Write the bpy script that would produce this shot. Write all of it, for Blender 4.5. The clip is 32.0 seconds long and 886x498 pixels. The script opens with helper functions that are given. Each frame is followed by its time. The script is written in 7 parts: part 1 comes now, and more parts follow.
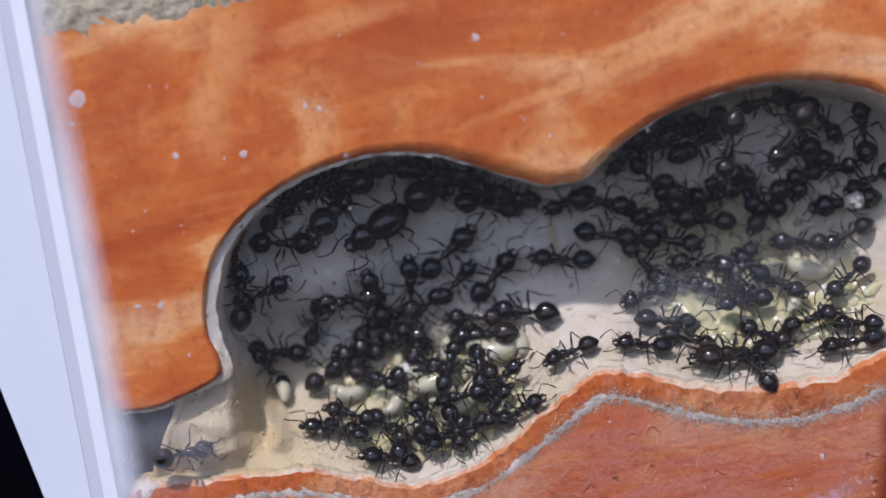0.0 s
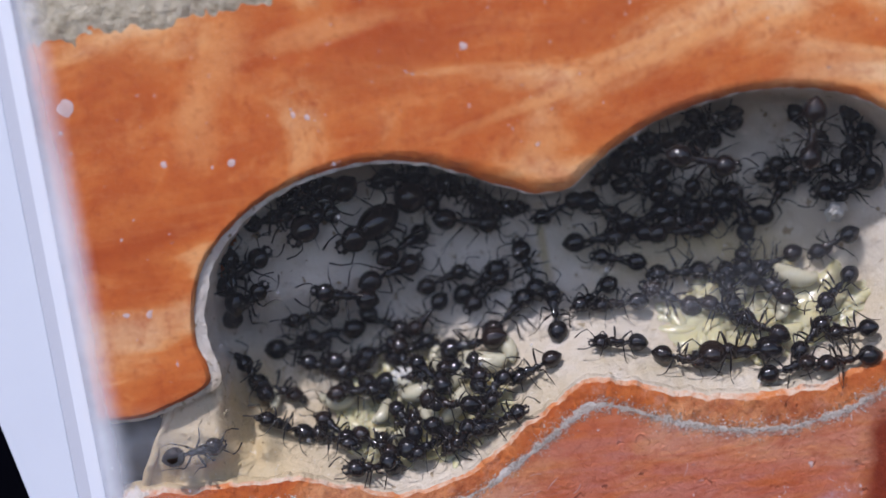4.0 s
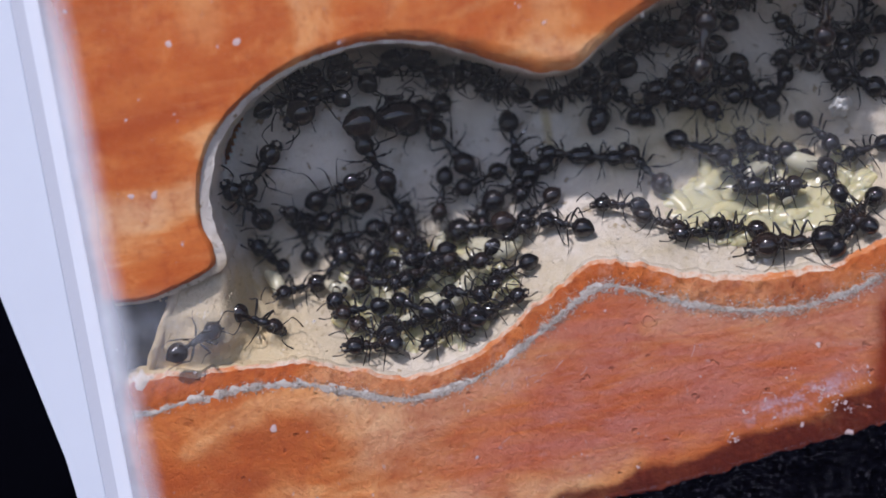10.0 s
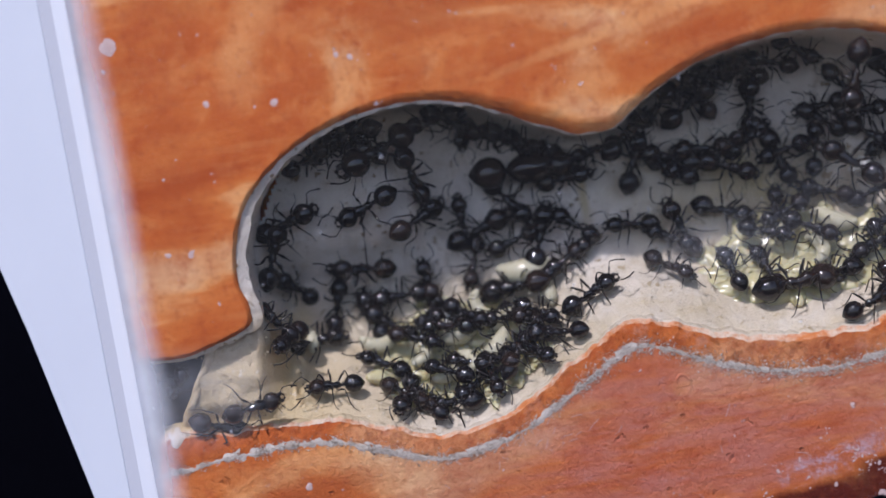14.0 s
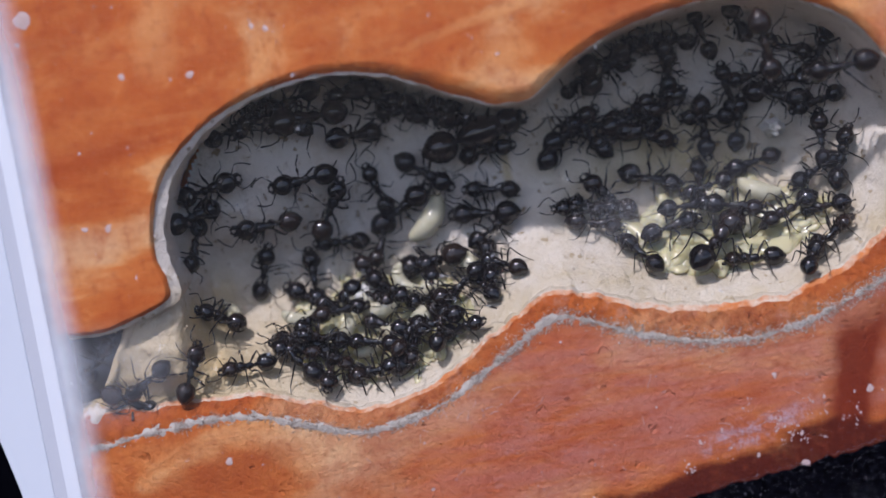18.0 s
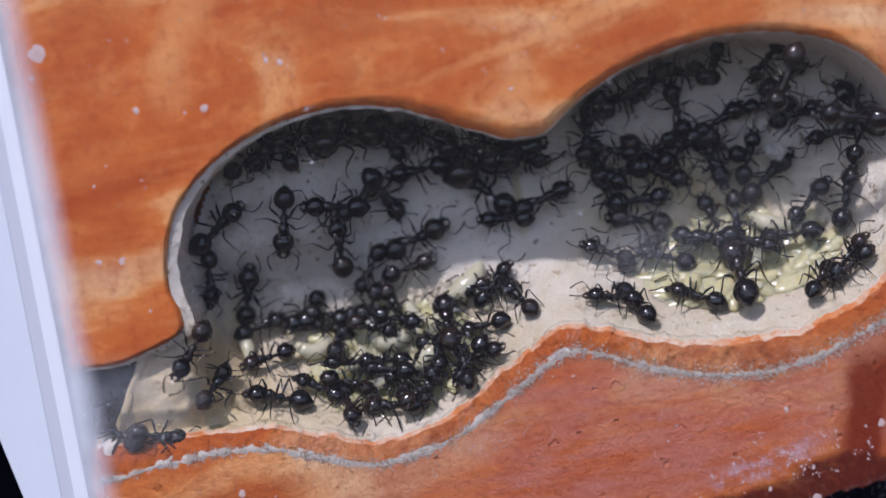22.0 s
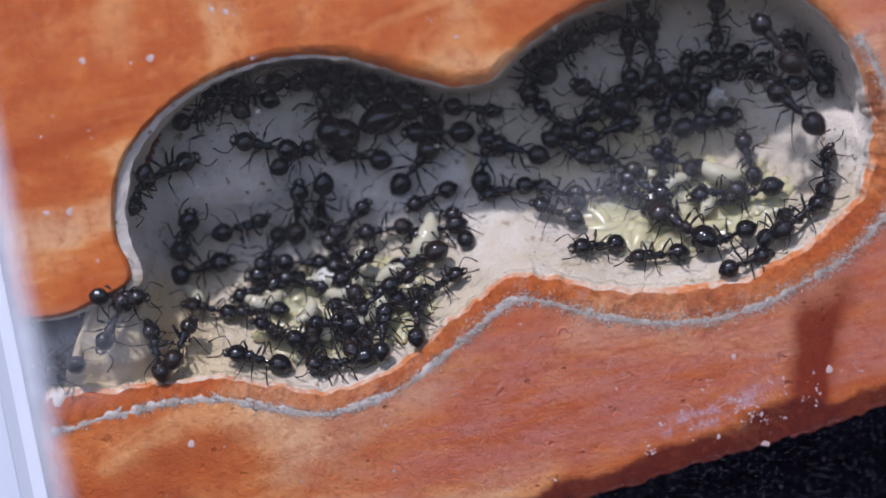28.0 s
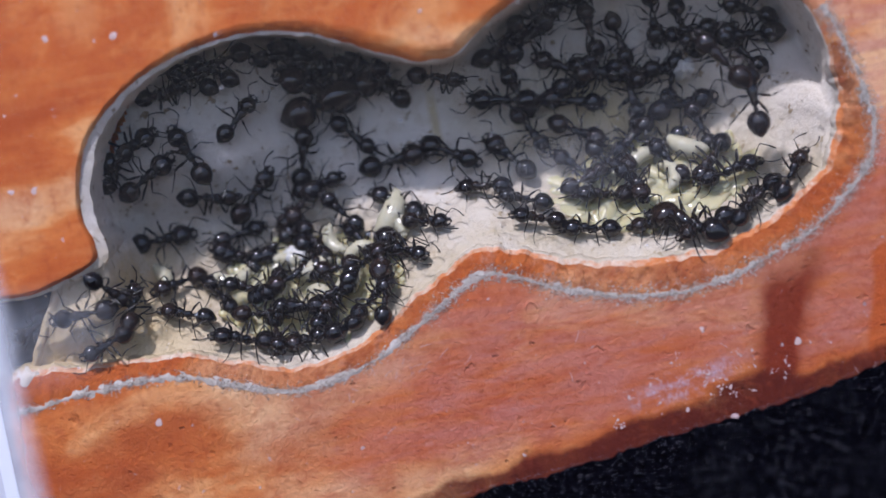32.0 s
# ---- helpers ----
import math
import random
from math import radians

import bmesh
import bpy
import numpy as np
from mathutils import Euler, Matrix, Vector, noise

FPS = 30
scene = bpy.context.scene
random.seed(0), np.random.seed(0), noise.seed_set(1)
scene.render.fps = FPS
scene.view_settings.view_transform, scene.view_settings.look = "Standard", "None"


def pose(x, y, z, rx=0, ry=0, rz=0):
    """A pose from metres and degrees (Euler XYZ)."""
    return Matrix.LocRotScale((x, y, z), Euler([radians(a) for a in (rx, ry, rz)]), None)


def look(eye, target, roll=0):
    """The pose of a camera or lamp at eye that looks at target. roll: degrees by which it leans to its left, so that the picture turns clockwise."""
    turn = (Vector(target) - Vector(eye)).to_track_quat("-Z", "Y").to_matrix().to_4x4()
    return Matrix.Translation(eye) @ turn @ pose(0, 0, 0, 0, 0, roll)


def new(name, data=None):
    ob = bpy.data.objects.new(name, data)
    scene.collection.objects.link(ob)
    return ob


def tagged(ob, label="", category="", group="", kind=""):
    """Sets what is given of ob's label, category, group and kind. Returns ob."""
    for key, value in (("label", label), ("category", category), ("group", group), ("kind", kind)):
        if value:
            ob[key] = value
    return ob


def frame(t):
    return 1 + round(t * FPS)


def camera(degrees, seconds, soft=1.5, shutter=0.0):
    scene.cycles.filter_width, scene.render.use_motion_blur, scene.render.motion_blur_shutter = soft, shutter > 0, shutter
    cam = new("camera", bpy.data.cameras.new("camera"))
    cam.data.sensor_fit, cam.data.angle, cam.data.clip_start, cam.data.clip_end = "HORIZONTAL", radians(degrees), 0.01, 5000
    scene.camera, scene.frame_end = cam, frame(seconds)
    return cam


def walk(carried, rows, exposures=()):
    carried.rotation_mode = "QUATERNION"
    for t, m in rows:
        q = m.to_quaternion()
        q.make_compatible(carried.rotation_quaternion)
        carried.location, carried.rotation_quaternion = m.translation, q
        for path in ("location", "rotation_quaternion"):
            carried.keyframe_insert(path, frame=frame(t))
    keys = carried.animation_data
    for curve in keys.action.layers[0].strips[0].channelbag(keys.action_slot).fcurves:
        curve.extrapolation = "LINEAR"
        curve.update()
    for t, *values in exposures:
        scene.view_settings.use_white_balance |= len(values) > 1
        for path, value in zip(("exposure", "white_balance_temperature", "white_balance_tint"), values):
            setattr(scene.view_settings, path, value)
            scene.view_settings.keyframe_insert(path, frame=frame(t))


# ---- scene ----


CM = 0.01  # the plan is drawn in centimetres
CAMERA_ROWS = [  # seconds, eye in centimetres, yaw, pitch and roll in degrees
    (0, 5.495, -19.930, 5.364, 1.772, -5.134, -9.747),
    (0.5, 5.606, -19.948, 5.345, 1.767, -5.148, -9.896),
    (1, 5.654, -19.954, 5.350, 1.823, -5.158, -9.938),
    (1.5, 5.608, -19.968, 5.377, 1.753, -5.174, -9.806),
    (2, 5.610, -20.005, 5.396, 1.841, -5.148, -10.023),
    (2.5, 5.581, -19.895, 5.384, 1.790, -5.098, -10.024),
    (3, 5.589, -19.892, 5.392, 1.749, -5.109, -9.859),
    (3.5, 5.660, -19.922, 5.404, 1.907, -5.062, -9.890),
    (5.5, 5.696, -19.916, 5.407, 1.871, -5.126, -9.867),
    (6, 5.713, -19.977, 5.396, 1.754, -5.163, -9.864),
    (6.5, 5.736, -20.070, 5.383, 1.756, -5.140, -9.864),
    (7, 5.756, -20.060, 5.367, 1.772, -5.160, -10.153),
    (7.5, 5.749, -19.983, 5.336, 1.792, -5.142, -10.112),
    (8, 5.642, -20.002, 5.257, 1.795, -5.193, -10.048),
    (8.5, 5.406, -19.928, 4.985, 1.784, -5.157, -10.020),
    (9, 5.326, -19.921, 4.555, 1.786, -5.126, -9.992),
    (9.5, 5.219, -19.927, 4.347, 1.730, -5.152, -9.784),
    (10, 5.318, -19.964, 4.219, 1.666, -5.170, -9.912),
    (10.5, 5.635, -19.941, 4.373, 1.769, -5.098, -10.024),
    (11, 5.630, -19.948, 4.614, 1.795, -5.104, -10.007),
    (11.5, 5.620, -19.964, 4.745, 1.691, -5.146, -9.922),
    (12, 5.674, -19.972, 4.791, 1.683, -5.128, -9.946),
    (12.5, 5.646, -19.952, 4.886, 1.652, -5.205, -9.978),
    (13, 5.613, -19.957, 4.937, 1.727, -5.155, -9.971),
    (13.5, 5.477, -19.936, 4.988, 1.732, -5.158, -9.974),
    (14, 5.078, -19.978, 4.910, 1.732, -5.187, -9.786),
    (14.5, 5.467, -20.002, 4.341, 1.553, -5.176, -10.026),
    (16.5, 5.822, -19.998, 4.349, 1.732, -5.159, -10.071),
    (17, 5.893, -20.024, 4.385, 1.756, -5.167, -10.199),
    (17.5, 5.864, -19.906, 4.410, 1.705, -5.155, -10.286),
    (18, 5.847, -19.885, 4.457, 1.688, -5.164, -10.200),
    (18.5, 5.824, -19.889, 4.487, 1.724, -5.091, -10.142),
    (19, 5.864, -19.881, 4.521, 1.708, -5.081, -10.159),
    (19.5, 5.836, -19.874, 4.583, 1.704, -5.145, -10.145),
    (20, 5.790, -19.880, 4.614, 1.709, -5.105, -10.152),
    (20.5, 5.829, -19.878, 4.656, 1.676, -5.136, -10.131),
    (21, 5.809, -19.879, 4.704, 1.721, -5.131, -10.122),
    (21.5, 5.805, -19.873, 4.743, 1.743, -5.089, -9.994),
    (22, 5.755, -19.902, 4.828, 1.636, -5.158, -9.990),
    (22.5, 5.825, -19.920, 4.877, 1.676, -5.139, -9.960),
    (23, 5.847, -19.929, 4.936, 1.709, -5.154, -9.959),
    (23.5, 5.911, -19.955, 4.969, 1.721, -5.120, -9.954),
    (24, 5.866, -19.942, 4.992, 1.714, -5.182, -10.044),
    (24.5, 5.779, -19.936, 4.896, 1.764, -5.124, -9.980),
    (26.5, 5.575, -19.956, 4.584, 1.795, -5.125, -10.009),
    (27, 5.630, -19.970, 4.467, 1.721, -5.107, -10.025),
    (27.5, 5.874, -19.984, 4.334, 1.644, -5.127, -10.129),
    (28, 6.213, -19.973, 4.184, 1.652, -5.087, -10.285),
    (28.5, 6.496, -19.946, 4.138, 1.837, -5.185, -10.495),
    (29, 6.539, -19.913, 4.128, 1.773, -5.175, -10.808),
    (29.5, 6.546, -19.926, 4.060, 1.665, -5.099, -10.809),
    (30, 6.649, -19.921, 3.990, 1.742, -5.113, -10.949),
    (30.5, 6.610, -19.923, 3.951, 1.752, -5.135, -10.957),
    (31, 6.662, -19.937, 3.894, 1.741, -5.130, -10.952),
    (31.5, 6.629, -19.935, 3.874, 1.785, -5.148, -11.006),
    (32, 6.544, -19.921, 3.886, 1.749, -5.163, -10.900),
]


def aim(x, y, z, yaw, pitch, roll):
    ya, pi = radians(yaw), radians(pitch)
    way = Vector((-math.sin(ya) * math.cos(pi), math.cos(ya) * math.cos(pi), math.sin(pi)))
    eye = Vector((x, y, z)) * CM
    return look(eye, eye + way, roll)


cam = camera(26.0, 32.0, soft=1.6)
cam.data.dof.use_dof, cam.data.dof.focus_distance, cam.data.dof.aperture_fstop = True, 0.2050, 9.0
walk(cam, [(t, aim(*p)) for t, *p in CAMERA_ROWS], exposures=((0, 0.20, 6020, 17), (22, 0.16, 5950, 18), (27, 0.18, 5830, 18), (32, 0.29, 5750, 19)))

# ---- light ----
SUN_FROM = Vector((-0.19, -0.56, 0.84)).normalized()
world = bpy.data.worlds.new("daylight")
scene.world = world
world.use_nodes = True
wn = world.node_tree
sky = wn.nodes.new("ShaderNodeTexSky")
sky.sky_type, sky.sun_disc = "NISHITA", False
sky.air_density, sky.dust_density, sky.ozone_density = 0.9, 1.4, 0.8
sky.sun_elevation = math.asin(SUN_FROM.z)
sky.sun_rotation = math.atan2(SUN_FROM.x, SUN_FROM.y)
wn.links.new(sky.outputs[0], wn.nodes["Background"].inputs[0])
wn.nodes["Background"].inputs[1].default_value = 0.135
sun = new("sun", bpy.data.lights.new("sun", "SUN"))
sun.data.energy, sun.data.angle, sun.data.color = 2.55, radians(2.5), (1.0, 0.96, 0.93)
sun.matrix_basis = look(SUN_FROM, (0, 0, 0))


# ---- materials ----
class Mat:
    """A node material built step by step."""

    def __init__(self, name, rough=0.5, metal=0.0, spec=0.5):
        self.m = bpy.data.materials.new(name)
        self.m.use_nodes = True
        self.n, self.l = self.m.node_tree.nodes, self.m.node_tree.links
        self.b = self.n["Principled BSDF"]
        self.b.inputs["Roughness"].default_value = rough
        self.b.inputs["Metallic"].default_value = metal
        self.b.inputs["Specular IOR Level"].default_value = spec
        self.co = self.n.new("ShaderNodeTexCoord").outputs["Object"]

    def mapped(self, scale, turn=(0, 0, 0)):
        k = self.n.new("ShaderNodeMapping")
        k.inputs["Scale"].default_value, k.inputs["Rotation"].default_value = scale, turn
        self.l.new(self.co, k.inputs[0])
        return k.outputs[0]

    def noise(self, scale, detail=4.0, rough=0.55, at=None, distort=0.0):
        k = self.n.new("ShaderNodeTexNoise")
        k.inputs["Scale"].default_value, k.inputs["Detail"].default_value = scale, detail
        k.inputs["Roughness"].default_value, k.inputs["Distortion"].default_value = rough, distort
        self.l.new(at or self.co, k.inputs["Vector"])
        return k.outputs[0]

    def ramp(self, fac, *stops):
        k = self.n.new("ShaderNodeValToRGB")
        e = k.color_ramp.elements
        while len(e) < len(stops):
            e.new(0.5)
        for s, (p, c) in zip(e, stops):
            s.position, s.color = p, (*c, 1) if len(c) == 3 else c
        self.l.new(fac, k.inputs[0])
        return k.outputs[0]

    def mix(self, fac, a, b, how="MIX"):
        k = self.n.new("ShaderNodeMix")
        k.data_type, k.blend_type = "RGBA", how
        for socket, value in ((k.inputs[0], fac), (k.inputs[6], a), (k.inputs[7], b)):
            if isinstance(value, (int, float)):
                socket.default_value = value
            elif isinstance(value, tuple):
                socket.default_value = (*value, 1)
            else:
                self.l.new(value, socket)
        return k.outputs[2]

    def color(self, value):
        if isinstance(value, tuple):
            self.b.inputs["Base Color"].default_value = (*value, 1)
        else:
            self.l.new(value, self.b.inputs["Base Color"])
        return self

    def bump(self, height, strength, distance):
        k = self.n.new("ShaderNodeBump")
        k.inputs["Strength"].default_value, k.inputs["Distance"].default_value = strength, distance
        self.l.new(height, k.inputs["Height"])
        old = self.b.inputs["Normal"].links
        if old:
            self.l.new(old[0].from_socket, k.inputs["Normal"])
        self.l.new(k.outputs[0], self.b.inputs["Normal"])
        return self

    def rough(self, value):
        self.l.new(value, self.b.inputs["Roughness"])
        return self


def G(v):
    return (v, v, v)


def paint_orange(name="orange_paint", veiled=0.66):
    m = Mat(name, 0.5, spec=0.12)
    along = m.mapped((1, 1, 2.3), (0, 0.30, 0))
    streak = m.noise(38, 5, 0.52, along, 0.6)
    base = m.ramp(streak, (0.34, (0.42, 0.08, 0.014)), (0.46, (0.55, 0.138, 0.026)), (0.53, (0.62, 0.19, 0.044)), (0.575, (0.74, 0.34, 0.125)), (0.66, (0.82, 0.51, 0.27)))
    brush = m.noise(60, 6, 0.65, m.mapped((1, 1, 5), (0, 0.28, 0)), 0.4)
    base = m.mix(m.ramp(brush, (0.50, G(0)), (0.78, G(0.5))), base, (0.76, 0.35, 0.13))
    mottle = m.noise(300, 6, 0.7, None, 0.8)
    base = m.mix(m.ramp(mottle, (0.50, G(0)), (0.70, G(0.5))), base, (0.44, 0.085, 0.016))
    base = m.mix(m.ramp(mottle, (0.28, G(0.45)), (0.45, G(0))), base, (0.72, 0.29, 0.10))
    blot = m.noise(75, 6, 0.65)
    base = m.mix(m.ramp(blot, (0.46, G(0)), (0.72, G(0.7))), base, (0.40, 0.075, 0.016))
    # the pane's pale sky reflection, put into the foot's colour, missing along its very edge and in one drip
    cut = m.n.new("ShaderNodeSeparateXYZ")
    m.l.new(m.co, cut.inputs[0])
    def ranged(value, a, b):
        k = m.n.new("ShaderNodeMapRange")
        k.inputs["From Min"].default_value, k.inputs["From Max"].default_value = a, b
        k.interpolation_type = "SMOOTHSTEP"
        m.l.new(value, k.inputs["Value"])
        return k.outputs[0]
    def both(op, a, b):
        k = m.n.new("ShaderNodeMath")
        k.operation = op
        for socket, v in zip(k.inputs, (a, b)):
            if isinstance(v, float):
                socket.default_value = v
            else:
                m.l.new(v, socket)
        return k.outputs[0]
    wobble = both("MULTIPLY", both("SUBTRACT", m.noise(120, 5), 0.5), 0.006)
    height = both("ADD", both("SUBTRACT", cut.outputs[2], both("MULTIPLY", both("SUBTRACT", cut.outputs[0], 0.07), 0.13)), wobble)
    warp = both("MULTIPLY", both("SUBTRACT", m.noise(160, 6, 0.65), 0.5), 1.9)
    def dab(x, z, rx, rz, slope, amount):
        """A brush dab of paint with a frayed outline."""
        dx = both("SUBTRACT", cut.outputs[0], 0.01 * x)
        dz = both("SUBTRACT", both("SUBTRACT", cut.outputs[2], 0.01 * z), both("MULTIPLY", dx, slope))
        far = both("ADD", both("POWER", both("ABSOLUTE", both("DIVIDE", dx, 0.01 * rx), 0.0), 2.0), both("POWER", both("ABSOLUTE", both("DIVIDE", dz, 0.01 * rz), 0.0), 2.0))
        return both("MULTIPLY", ranged(both("ADD", far, warp), 1.3, -0.2), amount if veiled else 0.0)
    for x, z, rx, rz, slope, amount in ((4.7, 5.62, 1.2, 0.36, 0.15, 0.55), (2.1, 6.0, 0.5, 0.4, 0.0, 0.35), (7.2, 5.7, 1.6, 0.25, 0.2, 0.4), (2.35, 0.3, 0.35, 0.13, 0.1, 0.75), (2.6, 0.75, 0.9, 0.2, 0.12, 0.7), (3.9, 0.3, 0.9, 0.25, 0.15, 0.5), (1.9, 4.2, 0.3, 0.7, 0.0, 0.3), (3.4, 0.5, 0.6, 0.1, 0.15, 0.4)):
        base = m.mix(dab(x, z, rx, rz, slope, amount), base, (0.40, 0.085, 0.018))
    for x, z, rx, rz, slope, amount in ((3.0, 5.92, 0.5, 0.46, 1.0, 0.5), (2.68, 5.25, 0.3, 0.42, 0.3, 0.4), (4.15, 6.08, 0.8, 0.16, 0.1, 0.5), (6.9, 5.12, 1.9, 0.085, 0.2, 0.55), (7.9, 5.5, 1.6, 0.06, 0.2, 0.5), (6.3, 4.55, 0.35, 0.14, 0.0, 0.5), (3.1, 0.12, 0.6, 0.05, 0.15, 0.3)):
        base = m.mix(dab(x, z, rx, rz, slope, amount), base, (0.78, 0.37, 0.135))
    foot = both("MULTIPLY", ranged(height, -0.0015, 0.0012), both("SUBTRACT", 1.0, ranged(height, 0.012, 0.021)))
    side = ranged(both("ADD", cut.outputs[0], wobble), 0.030, 0.062)
    drip = both("SUBTRACT", 1.0, both("MULTIPLY", both("MULTIPLY", ranged(both("ABSOLUTE", both("SUBTRACT", both("ADD", both("SUBTRACT", cut.outputs[0], both("MULTIPLY", cut.outputs[2], 0.35)), wobble), 0.0905), 0.0), 0.0046, 0.0014), both("SUBTRACT", 1.0, ranged(height, 0.007, 0.0125))), 1.0))
    far_edge = ranged(both("SUBTRACT", both("ADD", cut.outputs[0], both("MULTIPLY", wobble, 0.35)), both("ADD", both("MULTIPLY", cut.outputs[2], 0.2), both("MULTIPLY", ranged(cut.outputs[2], 0.0122, 0.0146), 0.005))), 0.1012, 0.1003)
    rightward = both("MULTIPLY", ranged(cut.outputs[0], 0.0985, 0.1030), both("SUBTRACT", 1.0, ranged(cut.outputs[2], 0.036, 0.05)))
    patchy = m.ramp(m.noise(110, 6, 0.65, m.mapped((1, 1, 5), (0, 0.26, 0)), 0.5), (0.34, G(0.05)), (0.60, G(1.0)))
    sky_veil = both("MULTIPLY", both("MULTIPLY", both("MULTIPLY", both("MULTIPLY", both("MAXIMUM", foot, rightward), patchy), side), both("MULTIPLY", drip, far_edge)), veiled)
    # a darker red-brown strip along the very bottom of the foot
    dark_edge = both("MULTIPLY", both("MULTIPLY", both("SUBTRACT", 1.0, ranged(height, -0.0022, -0.0009)), side), 1.0 if veiled else 0.0)
    base = m.mix(both("MULTIPLY", both("MULTIPLY", foot, side), 0.42 if veiled else 0.0), base, (0.50, 0.12, 0.04))
    base = m.mix(both("MULTIPLY", both("SUBTRACT", 1.0, far_edge), 0.75 if veiled else 0.0), base, (0.50, 0.095, 0.014))
    base = m.mix(both("MULTIPLY", both("MULTIPLY", both("SUBTRACT", 1.0, drip), side), 0.95 if veiled else 0.0), base, (0.19, 0.018, 0.003))
    # pinkish sky reflection painted over the base colour
    base = m.mix(sky_veil, base, (0.50, 0.195, 0.165))
    stroke = m.noise(170, 6, 0.7, m.mapped((1, 1, 5), (0, 0.36, 0)), 0.8)
    base = m.mix(both("MULTIPLY", both("MULTIPLY", m.ramp(stroke, (0.50, G(0)), (0.66, G(0.6))), both("MULTIPLY", both("MULTIPLY", foot, drip), side)), 1.0 if veiled else 0.0), base, (0.43, 0.085, 0.03))
    crystals = m.ramp(m.noise(420, 6, 0.75), (0.58, G(0)), (0.70, G(0.5)))
    base = m.mix(both("MULTIPLY", crystals, sky_veil), base, (0.66, 0.50, 0.50))
    smear_x = both("ABSOLUTE", both("SUBTRACT", both("ADD", cut.outputs[0], wobble), 0.0815), 0.0)
    smear_z = both("ABSOLUTE", both("SUBTRACT", height, 0.0006), 0.0)
    smear = both("MULTIPLY", both("MULTIPLY", ranged(smear_x, 0.0075, 0.002), ranged(smear_z, 0.0022, 0.0004)), 1.0 if veiled else 0.0)
    base = m.mix(both("MULTIPLY", smear, m.ramp(m.noise(380, 7, 0.8), (0.46, G(0)), (0.58, G(0.85)))), base, (0.56, 0.45, 0.54))
    base = m.mix(both("MULTIPLY", dark_edge, m.ramp(m.noise(200, 5, 0.7), (0.36, G(0.86)), (0.55, G(1)))), base, (0.10, 0.009, 0.001))
    if not veiled:
        base = m.mix(m.ramp(m.noise(320, 6, 0.75), (0.54, G(0)), (0.64, G(0.8))), base, (0.60, 0.40, 0.30))
        base = m.mix(0.55, base, (0.52, 0.12, 0.022))
        base = m.mix(m.ramp(m.noise(170, 6, 0.75), (0.46, G(0)), (0.64, G(0.7))), base, (0.36, 0.07, 0.02))
        base = m.mix(m.ramp(m.noise(420, 5, 0.7), (0.56, G(0)), (0.68, G(0.55))), base, (0.16, 0.035, 0.012))
        m.bump(m.noise(380, 6, 0.75), 1.0, 0.0014)
    grain = m.noise(900, 4, 0.6)
    base = m.mix(m.ramp(grain, (0.52, G(0)), (0.74, G(0.45))), base, (0.30, 0.05, 0.014))
    pit = m.n.new("ShaderNodeTexVoronoi")
    pit.inputs["Scale"].default_value = 330
    m.l.new(m.mapped((1, 1, 1.6), (0, 0.3, 0)), pit.inputs["Vector"])
    hole = both("MULTIPLY", m.ramp(pit.outputs["Distance"], (0.05, G(1)), (0.11, G(0))), both("MULTIPLY", m.ramp(m.noise(130, 3), (0.48, G(0)), (0.55, G(1))), both("SUBTRACT", 1.0, ranged(height, 0.014, 0.02))))
    base = m.mix(both("MULTIPLY", hole, 0.5), base, (0.17, 0.03, 0.01))
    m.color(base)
    m.bump(both("SUBTRACT", 1.0, hole), 0.8, 0.0005)
    rough_foot = both("ADD", both("MULTIPLY", both("SUBTRACT", 1.0, ranged(height, 0.014, 0.024)), 0.8), 0.2)
    m.bump(m.noise(150, 5, 0.6), 0.35, 0.0008)
    m.bump(both("MULTIPLY", m.ramp(m.noise(430, 3, 0.5), (0.27, G(0)), (0.34, G(1))), rough_foot), 0.6, 0.0005)
    m.bump(both("MULTIPLY", m.noise(700, 6, 0.75), rough_foot), 0.45, 0.0005)
    m.bump(both("MULTIPLY", m.noise(1500, 5, 0.7), rough_foot), 0.7, 0.0004)
    m.rough(m.ramp(m.noise(160, 4), (0.3, G(0.38)), (0.7, G(0.62))))
    return m.m


